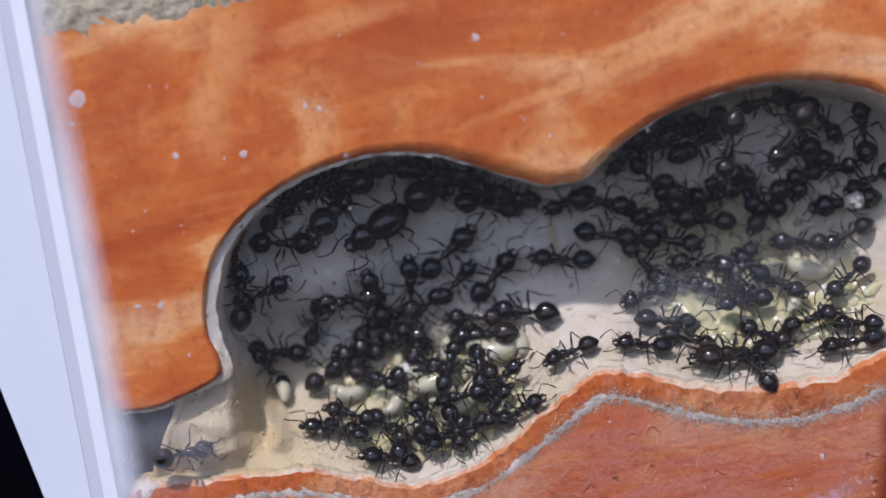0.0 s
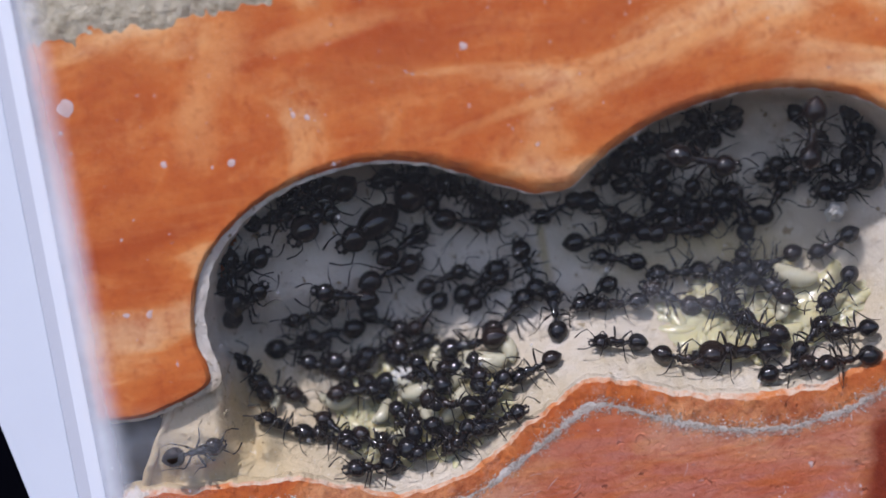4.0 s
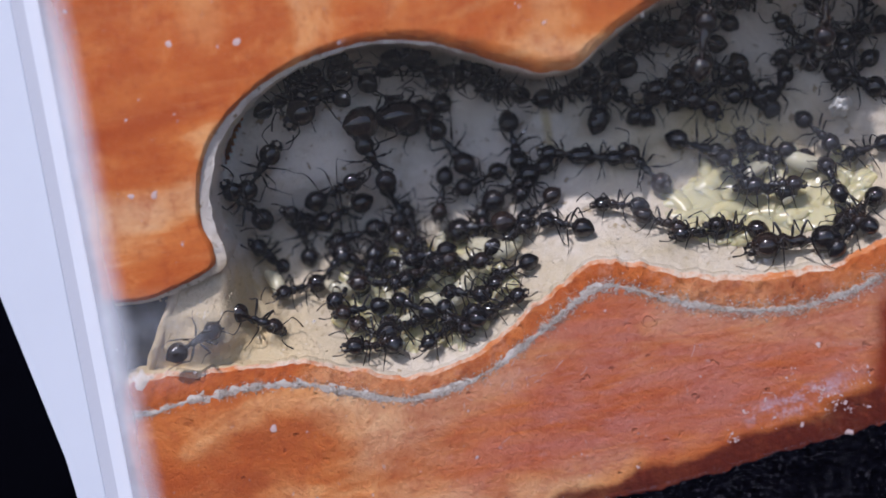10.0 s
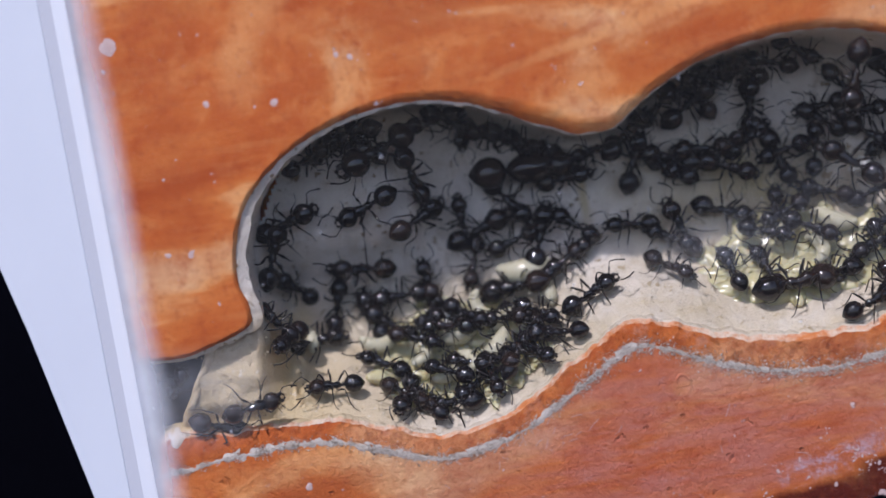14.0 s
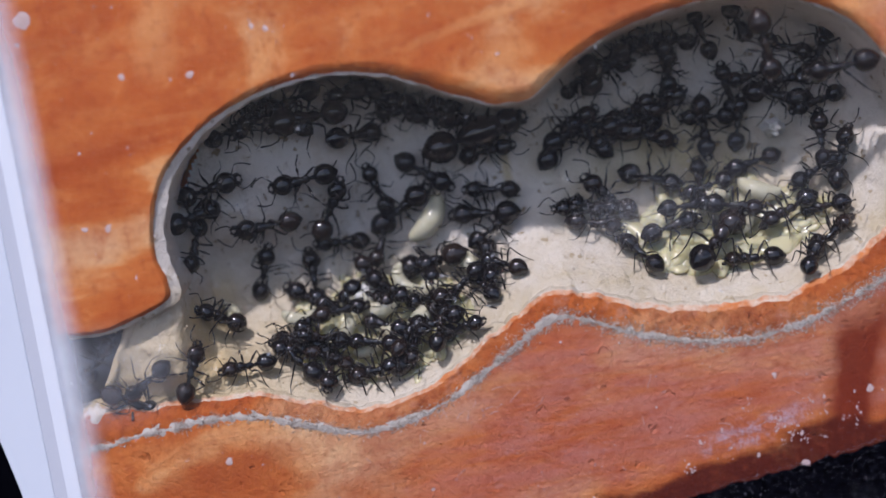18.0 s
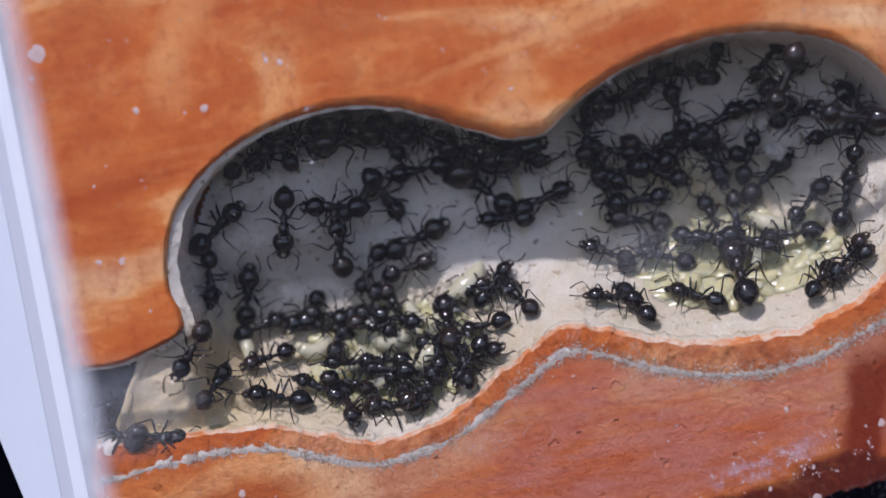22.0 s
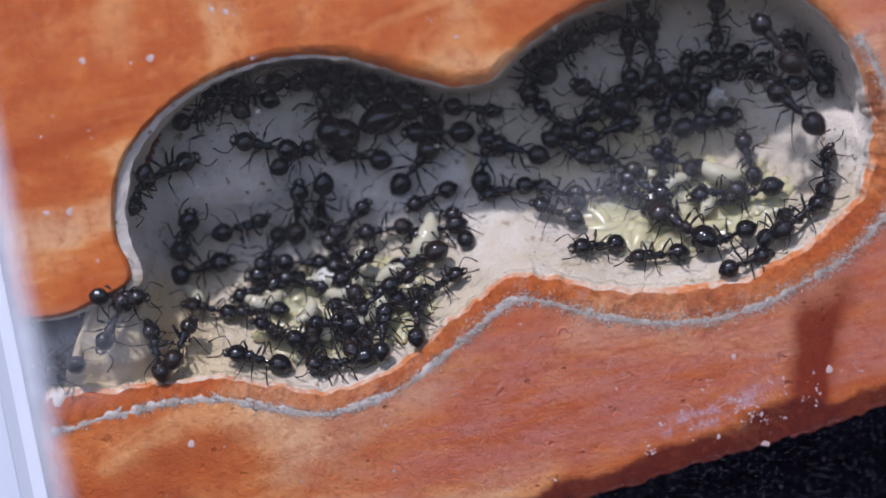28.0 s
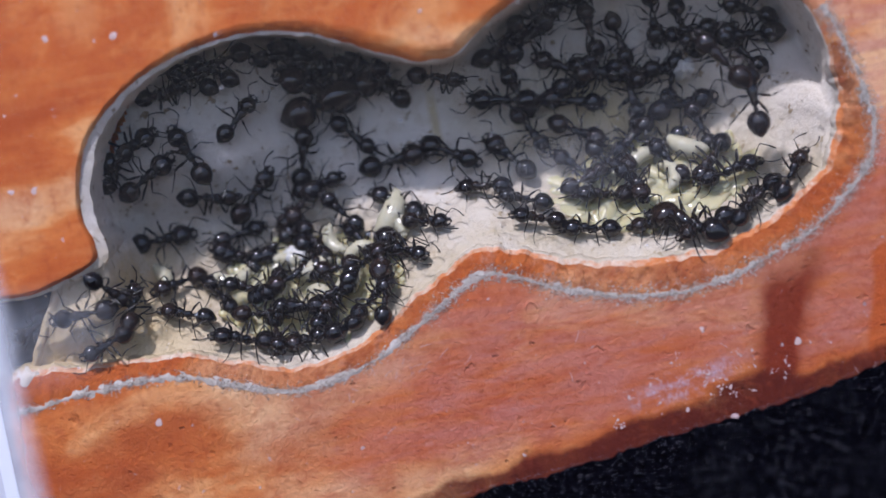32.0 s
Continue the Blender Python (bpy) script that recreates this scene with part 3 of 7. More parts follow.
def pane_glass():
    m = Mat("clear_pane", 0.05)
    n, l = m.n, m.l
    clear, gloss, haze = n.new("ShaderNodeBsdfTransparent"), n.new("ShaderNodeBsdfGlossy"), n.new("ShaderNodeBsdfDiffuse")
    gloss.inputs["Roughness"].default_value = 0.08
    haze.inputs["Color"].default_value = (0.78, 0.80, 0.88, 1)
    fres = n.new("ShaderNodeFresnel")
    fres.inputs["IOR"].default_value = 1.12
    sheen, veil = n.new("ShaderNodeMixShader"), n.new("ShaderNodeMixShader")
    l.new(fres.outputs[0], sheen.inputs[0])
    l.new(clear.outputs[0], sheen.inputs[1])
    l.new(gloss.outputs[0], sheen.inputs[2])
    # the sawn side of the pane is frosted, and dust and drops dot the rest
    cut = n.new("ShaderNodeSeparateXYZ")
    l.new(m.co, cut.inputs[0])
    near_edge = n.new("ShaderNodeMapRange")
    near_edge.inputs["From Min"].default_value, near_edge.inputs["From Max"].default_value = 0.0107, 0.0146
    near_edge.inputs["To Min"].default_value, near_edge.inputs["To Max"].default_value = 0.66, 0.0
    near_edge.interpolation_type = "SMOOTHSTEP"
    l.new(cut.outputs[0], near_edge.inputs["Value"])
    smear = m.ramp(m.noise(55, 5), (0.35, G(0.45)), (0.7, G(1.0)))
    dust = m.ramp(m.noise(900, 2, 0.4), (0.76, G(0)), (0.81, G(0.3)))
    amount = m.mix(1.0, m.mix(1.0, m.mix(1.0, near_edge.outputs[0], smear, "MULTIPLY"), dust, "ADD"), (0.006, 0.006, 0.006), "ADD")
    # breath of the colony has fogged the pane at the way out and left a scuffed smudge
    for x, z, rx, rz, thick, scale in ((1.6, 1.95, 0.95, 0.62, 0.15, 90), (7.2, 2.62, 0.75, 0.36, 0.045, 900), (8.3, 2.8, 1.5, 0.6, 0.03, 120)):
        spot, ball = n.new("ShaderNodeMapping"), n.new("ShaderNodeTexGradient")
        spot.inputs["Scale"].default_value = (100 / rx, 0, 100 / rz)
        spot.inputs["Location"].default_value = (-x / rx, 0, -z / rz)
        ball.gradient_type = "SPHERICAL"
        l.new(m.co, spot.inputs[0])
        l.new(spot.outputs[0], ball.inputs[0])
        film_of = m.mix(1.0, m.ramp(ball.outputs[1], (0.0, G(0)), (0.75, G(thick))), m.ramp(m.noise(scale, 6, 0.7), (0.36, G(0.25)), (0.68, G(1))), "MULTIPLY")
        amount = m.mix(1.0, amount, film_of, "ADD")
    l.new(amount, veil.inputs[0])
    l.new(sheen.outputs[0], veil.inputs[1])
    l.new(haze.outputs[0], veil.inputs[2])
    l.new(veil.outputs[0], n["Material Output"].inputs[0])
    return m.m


def smoky():
    m = Mat("smoky_plastic", 0.3)
    m.color(m.ramp(m.noise(520, 6, 0.7), (0.35, (0.012, 0.012, 0.014)), (0.6, (0.06, 0.06, 0.07)), (0.75, (0.16, 0.16, 0.17))))
    m.bump(m.noise(350, 3), 0.3, 0.0004)
    return m.m


def mortar():
    m = Mat("sandy_mortar", 0.9, spec=0.2)
    c = m.ramp(m.noise(420, 5, 0.7), (0.3, (0.20, 0.155, 0.10)), (0.46, (0.48, 0.42, 0.31)), (0.75, (0.68, 0.62, 0.50)))
    m.color(c)
    m.bump(m.noise(500, 5, 0.7), 0.9, 0.001)
    return m.m


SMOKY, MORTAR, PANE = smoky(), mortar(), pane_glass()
BLUISH = Mat("bluish_acrylic", 0.3)
BLUISH.color(BLUISH.mix(BLUISH.noise(60, 4), (0.66, 0.69, 0.78), (0.75, 0.78, 0.86)))
BLUISH = BLUISH.m
GREY_GROOVE = Mat("grey_groove", 0.4).color((0.58, 0.59, 0.66)).m

frame_bar = tagged(new("acrylic_frame"), "white acrylic frame strip beside the orange block", "frame")
frame_bar.location = (0.0085, 0, -0.012)


def framed(name, mesh, label=""):
    ob = part(name, mesh, frame_bar, label)
    ob.matrix_parent_inverse = Matrix.Translation((-0.0085, 0, 0.012))
    return ob


framed("outer_bar", prism("outer_bar", [(-3.5, 8), (-0.55, 5.4), (0.02, 2.95), (0.42, 0.9), (0.62, -1.1), (0.77, -1.1), (0.77, 8)], -0.030, 2.6, BLUISH, 0.02), "bluish white outer bar")
framed("groove", prism("groove", [(0.77, -1.1), (0.90, -1.1), (0.90, 8), (0.77, 8)], -0.024, 2.5, GREY_GROOVE), "grey recessed joint of the frame")
framed("inner_strip", prism("inner_strip", [(0.90, -1.1), (1.085, -1.1), (1.085, 8), (0.90, 8)], -0.030, 2.5, WHITE, 0.004), "bright frosted edge strip")

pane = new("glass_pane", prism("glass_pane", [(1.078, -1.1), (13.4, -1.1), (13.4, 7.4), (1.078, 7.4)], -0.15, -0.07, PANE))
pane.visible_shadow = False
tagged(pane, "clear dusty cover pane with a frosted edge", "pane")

part("sawn_edge", prism("sawn_edge", [(1.058, -1.1), (1.076, -1.1), (1.076, 7.4), (1.058, 7.4)], -0.15, -0.07, WHITE, 0.003), pane, "frosted sawn edge of the pane")


def build_dust():
    """Pale dust caught on the pane, thickest in one smudge."""
    rng = random.Random(77)
    verts, faces = [], []
    for k in range(900):
        if k < 420:
            x, z = rng.gauss(7.15, 0.32), rng.gauss(2.78, 0.17)
        elif k < 640:
            x, z = rng.gauss(7.75, 0.5), rng.gauss(2.85, 0.22)
        else:
            x, z = rng.uniform(1.6, 11), rng.uniform(-0.3, 6)
        r = 0.0022 + abs(rng.gauss(0, 0.0022))
        b, n = len(verts), 6
        for i in range(n):
            q = r * rng.uniform(0.7, 1.3)
            verts.append((x + q * math.cos(i * math.pi / 3), -0.1504, z + q * math.sin(i * math.pi / 3)))
        verts.append((x, -0.1504 - 0.8 * r, z))
        faces += [(b + i, b + (i + 1) % n, b + n) for i in range(n)]
    tagged(new("pane_dust", mesh_from("pane_dust", verts, faces, DUST)), "fine pale dust specks clinging to the clear pane", "dust", kind="stuff")


DUST = Mat("pale_dust", 0.5).color((0.40, 0.39, 0.38)).m
build_dust()


# the sandy mortar along the top of the block
def build_mortar():
    verts, faces = [], []
    nx, nz = 230, 16
    for j in range(nz + 1):
        for i in range(nx + 1):
            x = 1.10 + 3.36 * i / nx
            v = j / nz
            z0 = 6.36 + 0.07 * bumps(x, 0, 0.55) + 0.04 * bumps(x, 0, 0.2) + 0.016 * bumps(x, 0, 0.06) + 0.16 * max(0.0, x - 3.3)
            z = z0 + (7.6 - z0) * v
            swell = 0.05 * math.sin(min(1.0, v * 4) * math.pi / 2)
            verts.append((x, 0.02 - swell - 0.03 * bumps(x, z, 0.12, 4), z))
    for j in range(nz):
        for i in range(nx):
            a = j * (nx + 1) + i
            faces.append((a, a + 1, a + nx + 2, a + nx + 1))
    ob = new("trim_mortar", mesh_from("trim_mortar", verts, faces, MORTAR))
    tagged(ob, "sandy grey mortar along the top of the block", "mortar", kind="structure")


build_mortar()


# the grey crust where the pane meets the painted slope
def build_crust():
    rng = random.Random(3)
    pts = [(RIM[i] + RIM_OUT[i] * (RIM_WIDE[i] + 0.02)) for i in range(len(LOWER) + 16)]
    pts = np.array([p for p in pts if p[0] > LEFT])
    fine = []
    for a, b in zip(pts, pts[1:]):
        n = max(1, int(np.linalg.norm(b - a) / 0.02))
        fine += [a + (b - a) * k / n for k in range(n)]
    fine = np.array(fine)
    out = outward(fine)
    verts, faces = [], []
    rows = [(-1.0, 0.008), (-0.6, 0.0), (-0.2, -0.003), (0.3, -0.003), (0.7, -0.001), (1.0, 0.004)]
    for i, (p, o) in enumerate(zip(fine, out)):
        w = (0.044 if p[0] < 5.4 else 0.032) + 0.03 * bumps(p[0], p[1], 0.3, 7) + 0.035 * bumps(p[0], p[1], 0.07, 8)
        for k, y in rows:
            q = p + o * k * max(0.003, w) + o * (0.03 * bumps(p[0], p[1], 0.5, 9) + 0.02 * bumps(p[0], p[1], 0.09 , k))
            verts.append((q[0], y + 0.006 * bumps(q[0], q[1], 0.03, 2), q[1]))
    m = len(rows)
    for i in range(len(fine) - 1):
        for k in range(m - 1):
            a = i * m + k
            faces.append((a, a + 1, a + m + 1, a + m))
    # loose grains beside it
    for _ in range(30000):
        i = rng.randrange(len(fine))
        if rng.random() > (0.3 if fine[i][0] < 5.6 else 0.6) + 0.8 * bumps(fine[i][0], fine[i][1], 0.12, 13):
            continue
        q = fine[i] + out[i] * (rng.gauss(0.0, 0.034 if fine[i][0] < 5.6 else 0.05) + 0.03 * bumps(fine[i][0], fine[i][1], 0.5, 9)) + rng.gauss(0, 0.01)
        r = rng.uniform(0.0025, 0.0075) * (1.8 if rng.random() < 0.08 else 1.0)
        y = -0.004 + 0.13 * max(0.0, -0.01 - (q - fine[i]) @ out[i])
        b = len(verts)
        verts += [(q[0] + r, y, q[1]), (q[0] - r, y, q[1]), (q[0], y, q[1] + r), (q[0], y, q[1] - r), (q[0], y - r, q[1]), (q[0], y + r, q[1])]
        faces += [(b, b + 2, b + 4), (b + 2, b + 1, b + 4), (b + 1, b + 3, b + 4), (b + 3, b, b + 4), (b + 2, b, b + 5), (b + 1, b + 2, b + 5), (b + 3, b + 1, b + 5), (b, b + 3, b + 5)]
    ob = new("trim_crust", mesh_from("trim_crust", verts, faces, CRUST))
    tagged(ob, "grainy grey mineral crust along the lower rim", "crust", kind="structure")


build_crust()


def blob(name, radius, seed, material, rough=0.35, squash=(1, 1, 1), level=3):
    bm = bmesh.new()
    bmesh.ops.create_icosphere(bm, subdivisions=level, radius=1.0)
    for v in bm.verts:
        d = v.co.normalized()
        k = 1 + rough * noise.noise(d * 1.7 + Vector((seed, 0, 0))) + 0.5 * rough * noise.noise(d * 4.1 + Vector((0, seed, 0)))
        v.co = Vector((d.x * squash[0], d.y * squash[1], d.z * squash[2])) * k * radius
    return bm_mesh(name, bm, material)


# pale mineral spots on the painted face
def build_spots():
    rng = random.Random(21)
    spots = [(1.40, 5.75, 0.09), (3.72, 5.28, 0.03), (3.86, 5.23, 0.03), (5.58, 5.68, 0.04), (1.62, 3.51, 0.03), (1.86, 3.48, 0.035), (2.1, 3.5, 0.03), (8.44, 0.75, 0.03), (9.40, 0.44, 0.04), (8.61, -0.24, 0.05),
             (2.65, 0.84, 0.04), (6.6, 4.62, 0.03), (6.42, 4.42, 0.025), (7.05, 4.85, 0.025), (3.0, 4.9, 0.04), (2.3, 5.0, 0.035)]
    for _ in range(20):
        x, z = rng.gauss(8.4, 0.40), rng.gauss(0.22, 0.12)
        for _ in range(rng.randrange(4, 16)):
            spots.append((x, z, abs(rng.gauss(0, 0.006)) + 0.002))
            x, z = x + rng.gauss(0, 0.03), z + rng.gauss(0, 0.025)
    spots += [(rng.uniform(1.4, 11), rng.uniform(-0.5, 6.2), abs(rng.gauss(0, 0.006)) + 0.003) for _ in range(260)]
    verts, faces = [], []
    for x, z, r in spots:
        if inside(x, z) or near(OUTLINE, np.array(x), np.array(z)) < 0.4:
            continue
        b, n = len(verts), 14
        for k in range(n):
            a = 2 * math.pi * k / n
            q = r * (1 + (0.25 * math.sin(2 * a + x * 40) + 0.15 * math.sin(3 * a + z * 50)) * min(1.0, 0.02 / r)) * rng.uniform(0.9, 1.1)
            verts.append((x + q * math.cos(a), -0.002, z + q * math.sin(a)))
        verts.append((x, -0.004 - 0.25 * min(r, 0.03), z))
        faces += [(b + k, b + (k + 1) % n, b + n) for k in range(n)]
    ob = new("mineral_spots", mesh_from("mineral_spots", verts, faces, SPOT))
    tagged(ob, "pale mineral specks dried on the orange paint", "specks", kind="stuff")


SPOT = Mat("mineral_spot", 0.6)
SPOT.color(SPOT.mix(SPOT.noise(700, 3), (0.52, 0.34, 0.30), (0.62, 0.50, 0.51)))
SPOT = SPOT.m
build_spots()

def build_blisters():
    """Burst blisters in the paint and a few loose fibres on it."""
    rng = random.Random(14)
    verts, faces = [], []
    for x, z, r in ((6.73, 1.3, 0.075), (8.2, 0.9, 0.045), (8.43, 0.76, 0.04), (7.4, 0.72, 0.03), (6.7, 0.35, 0.028), (9.6, 0.95, 0.03), (9.25, 1.2, 0.025), (5.2, 0.45, 0.022), (7.9, 1.15, 0.025), (3.35, 0.94, 0.022)):
        n, m = 22, 6
        b = len(verts)
        for i in range(n):
            a = 2 * math.pi * i / n
            rr = r * (1 + 0.14 * math.sin(2 * a + x * 9) + 0.1 * math.sin(3 * a + z * 7))
            t = r * 0.26 * (0.75 + 0.35 * math.sin(a + x))
            for k in range(m):
                c = 2 * math.pi * k / m
                q = rr + t * math.cos(c)
                verts.append((x + q * math.cos(a), -0.001 - 0.5 * t * math.sin(c), z + 0.75 * q * math.sin(a)))
        for i in range(n):
            for k in range(m):
                faces.append((b + i * m + k, b + i * m + (k + 1) % m, b + ((i + 1) % n) * m + (k + 1) % m, b + ((i + 1) % n) * m + k))
    tagged(new("paint_blisters", mesh_from("paint_blisters", verts, faces, ORANGE)), "small burst blisters in the orange paint", "blisters", kind="stuff")
    verts, faces = [], []
    for _ in range(34):
        x, z = (rng.gauss(5.0, 0.5), rng.gauss(0.95, 0.12)) if rng.random() < 0.5 else (rng.uniform(3, 10.5), rng.uniform(-0.1, 1.1))
        if near(LOWER, np.array(x), np.array(z)) < 0.3 or inside(x, z):
            continue
        a, long, bend = rng.uniform(0, math.pi), rng.uniform(0.05, 0.16), rng.uniform(-1.2, 1.2)
        b, n = len(verts), 7
        for i in range(n + 1):
            d = a + bend * i / n
            x, z = x + long / n * math.cos(d), z + long / n * math.sin(d)
            for s in (-1, 0, 1):
                verts.append((x - s * 0.0022 * math.sin(d), -0.006 + 0.003 * abs(s), z + s * 0.0022 * math.cos(d)))
        faces += [(b + 3 * i + k, b + 3 * i + k + 1, b + 3 * i + k + 4, b + 3 * i + k + 3) for i in range(n) for k in (0, 1)]
    tagged(new("fibres", mesh_from("fibres", verts, faces, SPOT)), "short pale fibres stuck to the orange paint", "fibres", kind="stuff")


build_blisters()
corner = new("trim_corner", blob("trim_corner", 0.17, 4, PLASTER, 0.25, (0.9, 0.8, 1.0)))
corner.location = (1.33 * CM, 0.20 * CM, 1.47 * CM)
tagged(corner, "chipped white plaster corner of the lower rim", "plaster", kind="structure")


def build_outlet():
    bm = bmesh.new()
    n = 40
    loops = []
    for x, r in ((0.95, 0.52), (1.90, 0.52), (1.94, 0.48), (1.94, 0.42), (1.90, 0.38), (0.95, 0.38)):
        loops.append([bm.verts.new((x + (0.30 * r * math.sin(a) if x > 1 else 0.0), 0.98 + r * math.cos(a), 1.98 + r * math.sin(a))) for a in (2 * math.pi * k / n for k in range(n))])
    for a, b in zip(loops, loops[1:]):
        for k in range(n):
            bm.faces.new((a[k], a[(k + 1) % n], b[(k + 1) % n], b[k]))
    bm.faces.new(loops[-1])
    bmesh.ops.recalc_face_normals(bm, faces=bm.faces)
    ob = new("outlet_tube", bm_mesh("outlet_tube", bm, SMOKY))
    tagged(ob, "dark smoky plastic outlet tube in the block's side", "tube")


build_outlet()


# ---- poses on the plaster ----
PILES = ((4.45, 1.85, 1.0, 0.52), (8.25, 2.24, 1.05, 0.40))


def heaped(x, z):
    """How high the brood lies."""
    return max(0.16 * max(0.0, 1 - ((x - a) / c) ** 2 - ((z - b) / d) ** 2) ** 0.5 for a, b, c, d in PILES)


def seat(x, z, heading, lift=0.0):
    """The pose of a thing that sits on the chamber's surface, its x axis along the heading in the front plane."""
    e = 0.14
    ys = depth(np.array([x, x + e, x - e, x, x]), np.array([z, z, z, z + e, z - e]))
    n = Vector(((ys[1] - ys[2]) / (2 * e), -1.0, (ys[3] - ys[4]) / (2 * e)))
    n.x, n.z = max(-1.6, min(1.6, n.x)), max(-1.6, min(1.6, n.z))
    n.normalize()
    h = radians(heading)
    f = Vector((math.cos(h), 0.0, math.sin(h)))
    f = (f - n * f.dot(n)).normalized()
    s = n.cross(f)
    m = Matrix((f, s, n)).transposed().to_4x4()
    y = max(0.16, float(ys[0]))
    m.translation = (Vector((x, y, z)) + n * (lift + heaped(x, z))) * CM
    return m


def on_pane(x, z, heading):
    """The pose of a thing that clings to the pane's inner side, its back to the hollow."""
    h = radians(heading)
    f, n = Vector((math.cos(h), 0.0, math.sin(h))), Vector((0.0, 1.0, 0.0))
    m = Matrix((f, n.cross(f), n)).transposed().to_4x4()
    m.translation = Vector((x, -0.05, min(z, 4.1))) * CM
    return m


# ---- ants: x ahead, z away from the ground, drawn for a worker, in centimetres ----
def lathe(name, rings, material, sides=16, cap=True):
    """A closed body along x from rings of (x, z, half width, half height)."""
    verts, faces = [], []
    for x, z, w, h in rings:
        for k in range(sides):
            a = 2 * math.pi * k / sides
            verts.append((x, w * math.cos(a), z + h * math.sin(a)))
    for i in range(len(rings) - 1):
        for k in range(sides):
            j = (k + 1) % sides
            faces.append((i * sides + k, i * sides + j, (i + 1) * sides + j, (i + 1) * sides + k))
    if cap:
        faces += [tuple(reversed(range(sides))), tuple(range((len(rings) - 1) * sides, len(rings) * sides))]
    return mesh_from(name, verts, faces, material)


def egg(x0, x1, z, w, h, front=0.5, blunt=0.5, n=11, droop=0.0):
    """Rings of an egg-shaped body from x0 to x1."""
    rings = []
    for i in range(n + 1):
        u = i / n
        s = max(0.03, math.sin(math.pi * u ** (1 + front - 0.5)) ** blunt)
        rings.append((x0 + (x1 - x0) * u, z + droop * u, w * s, h * s))
    return rings


def tube(name, points, radii, material, sides=7):
    verts, faces = [], []
    p = [Vector(q) for q in points]
    for i, q in enumerate(p):
        d = (p[min(i + 1, len(p) - 1)] - p[max(i - 1, 0)]).normalized()
        a = d.orthogonal().normalized()
        b = d.cross(a)
        for k in range(sides):
            t = 2 * math.pi * k / sides
            verts.append(tuple(q + (a * math.cos(t) + b * math.sin(t)) * radii[i]))
    for i in range(len(p) - 1):
        for k in range(sides):
            j = (k + 1) % sides
            faces.append((i * sides + k, i * sides + j, (i + 1) * sides + j, (i + 1) * sides + k))
    faces += [tuple(reversed(range(sides))), tuple(range((len(p) - 1) * sides, len(p) * sides))]
    return mesh_from(name, verts, faces, material)


HEAD = lathe("head", egg(-0.094, 0.09, 0, 0.09, 0.075, 0.42, 0.5, 13), CHITIN, 18)
MESOSOMA = lathe("mesosoma", [(-0.085, -0.01, 0.014, 0.016), (-0.075, 0.0, 0.032, 0.034), (-0.045, 0.005, 0.043, 0.043), (-0.018, -0.002, 0.037, 0.035), (0.005, 0.0, 0.046, 0.042),
                               (0.038, 0.014, 0.062, 0.056), (0.065, 0.01, 0.052, 0.05), (0.085, 0.0, 0.034, 0.034), (0.10, 0.0, 0.018, 0.02)], CHITIN, 14)
QUEEN_MESOSOMA = lathe("mesosoma", egg(-0.10, 0.10, 0.008, 0.062, 0.064, 0.5, 0.6, 14), CHITIN, 18)
PETIOLE = lathe("petiole", [(-0.065, 0, 0.012, 0.012), (-0.05, 0.008, 0.03, 0.032), (-0.035, 0.0, 0.018, 0.018), (-0.02, 0, 0.013, 0.013), (-0.005, 0.012, 0.024, 0.034), (0.012, 0, 0.014, 0.015), (0.035, 0, 0.011, 0.011)], CHITIN, 10)
GASTER_FORM = [(-0.142, 0.006), (-0.128, 0.028), (-0.105, 0.058), (-0.075, 0.085), (-0.04, 0.102), (0.0, 0.107), (0.035, 0.101), (0.066, 0.083), (0.09, 0.052), (0.104, 0.015)]


def gaster_rings():
    """An egg form with shallow grooves between its plates."""
    rings = []
    for i in range(31):
        x = -0.142 + 0.246 * i / 30
        w = float(np.interp(x, [q[0] for q in GASTER_FORM], [q[1] for q in GASTER_FORM]))
        groove = max(math.exp(-(((x - g) / 0.005) ** 2)) for g in (-0.085, -0.035, 0.025))
        w *= 1 - 0.045 * groove
        rings.append((x, 0.002 - 0.1 * max(0.0, -0.06 - x), w, 0.95 * w))
    return rings


GASTER = lathe("gaster", gaster_rings(), CHITIN, 18)
MANDIBLE = tube("mandible", [(0, 0, 0), (0.03, 0.012, -0.005), (0.052, 0.002, -0.008), (0.058, -0.016, -0.01)], [0.022, 0.02, 0.014, 0.005], LIMB)
LEG_PLAN = ((0.06, 0.78, 0.74), (0.012, 1.62, 0.76), (-0.035, 2.42, 0.98))  # hip's place, spread from straight ahead, reach


def leg_mesh(spread, reach, side, knee=1.0, sweep=1.0):
    def at(r, z, bend=0.0):
        a = spread + bend * sweep
        return (r * reach * math.cos(a), side * r * reach * math.sin(a), z)

    pts = [(0, 0, 0), at(0.035, 0.006), at(0.09, 0.065 * knee, -0.05), at(0.155, 0.105 * knee, -0.07), at(0.17, 0.10 * knee, -0.07), at(0.22, 0.01, 0.02), at(0.262, -0.055, 0.05), at(0.31, -0.088, 0.10), at(0.37, -0.094, 0.15)]
    return tube("leg", pts, [0.011, 0.010, 0.0145, 0.0092, 0.0068, 0.0080, 0.0054, 0.0038, 0.0026], LIMB)


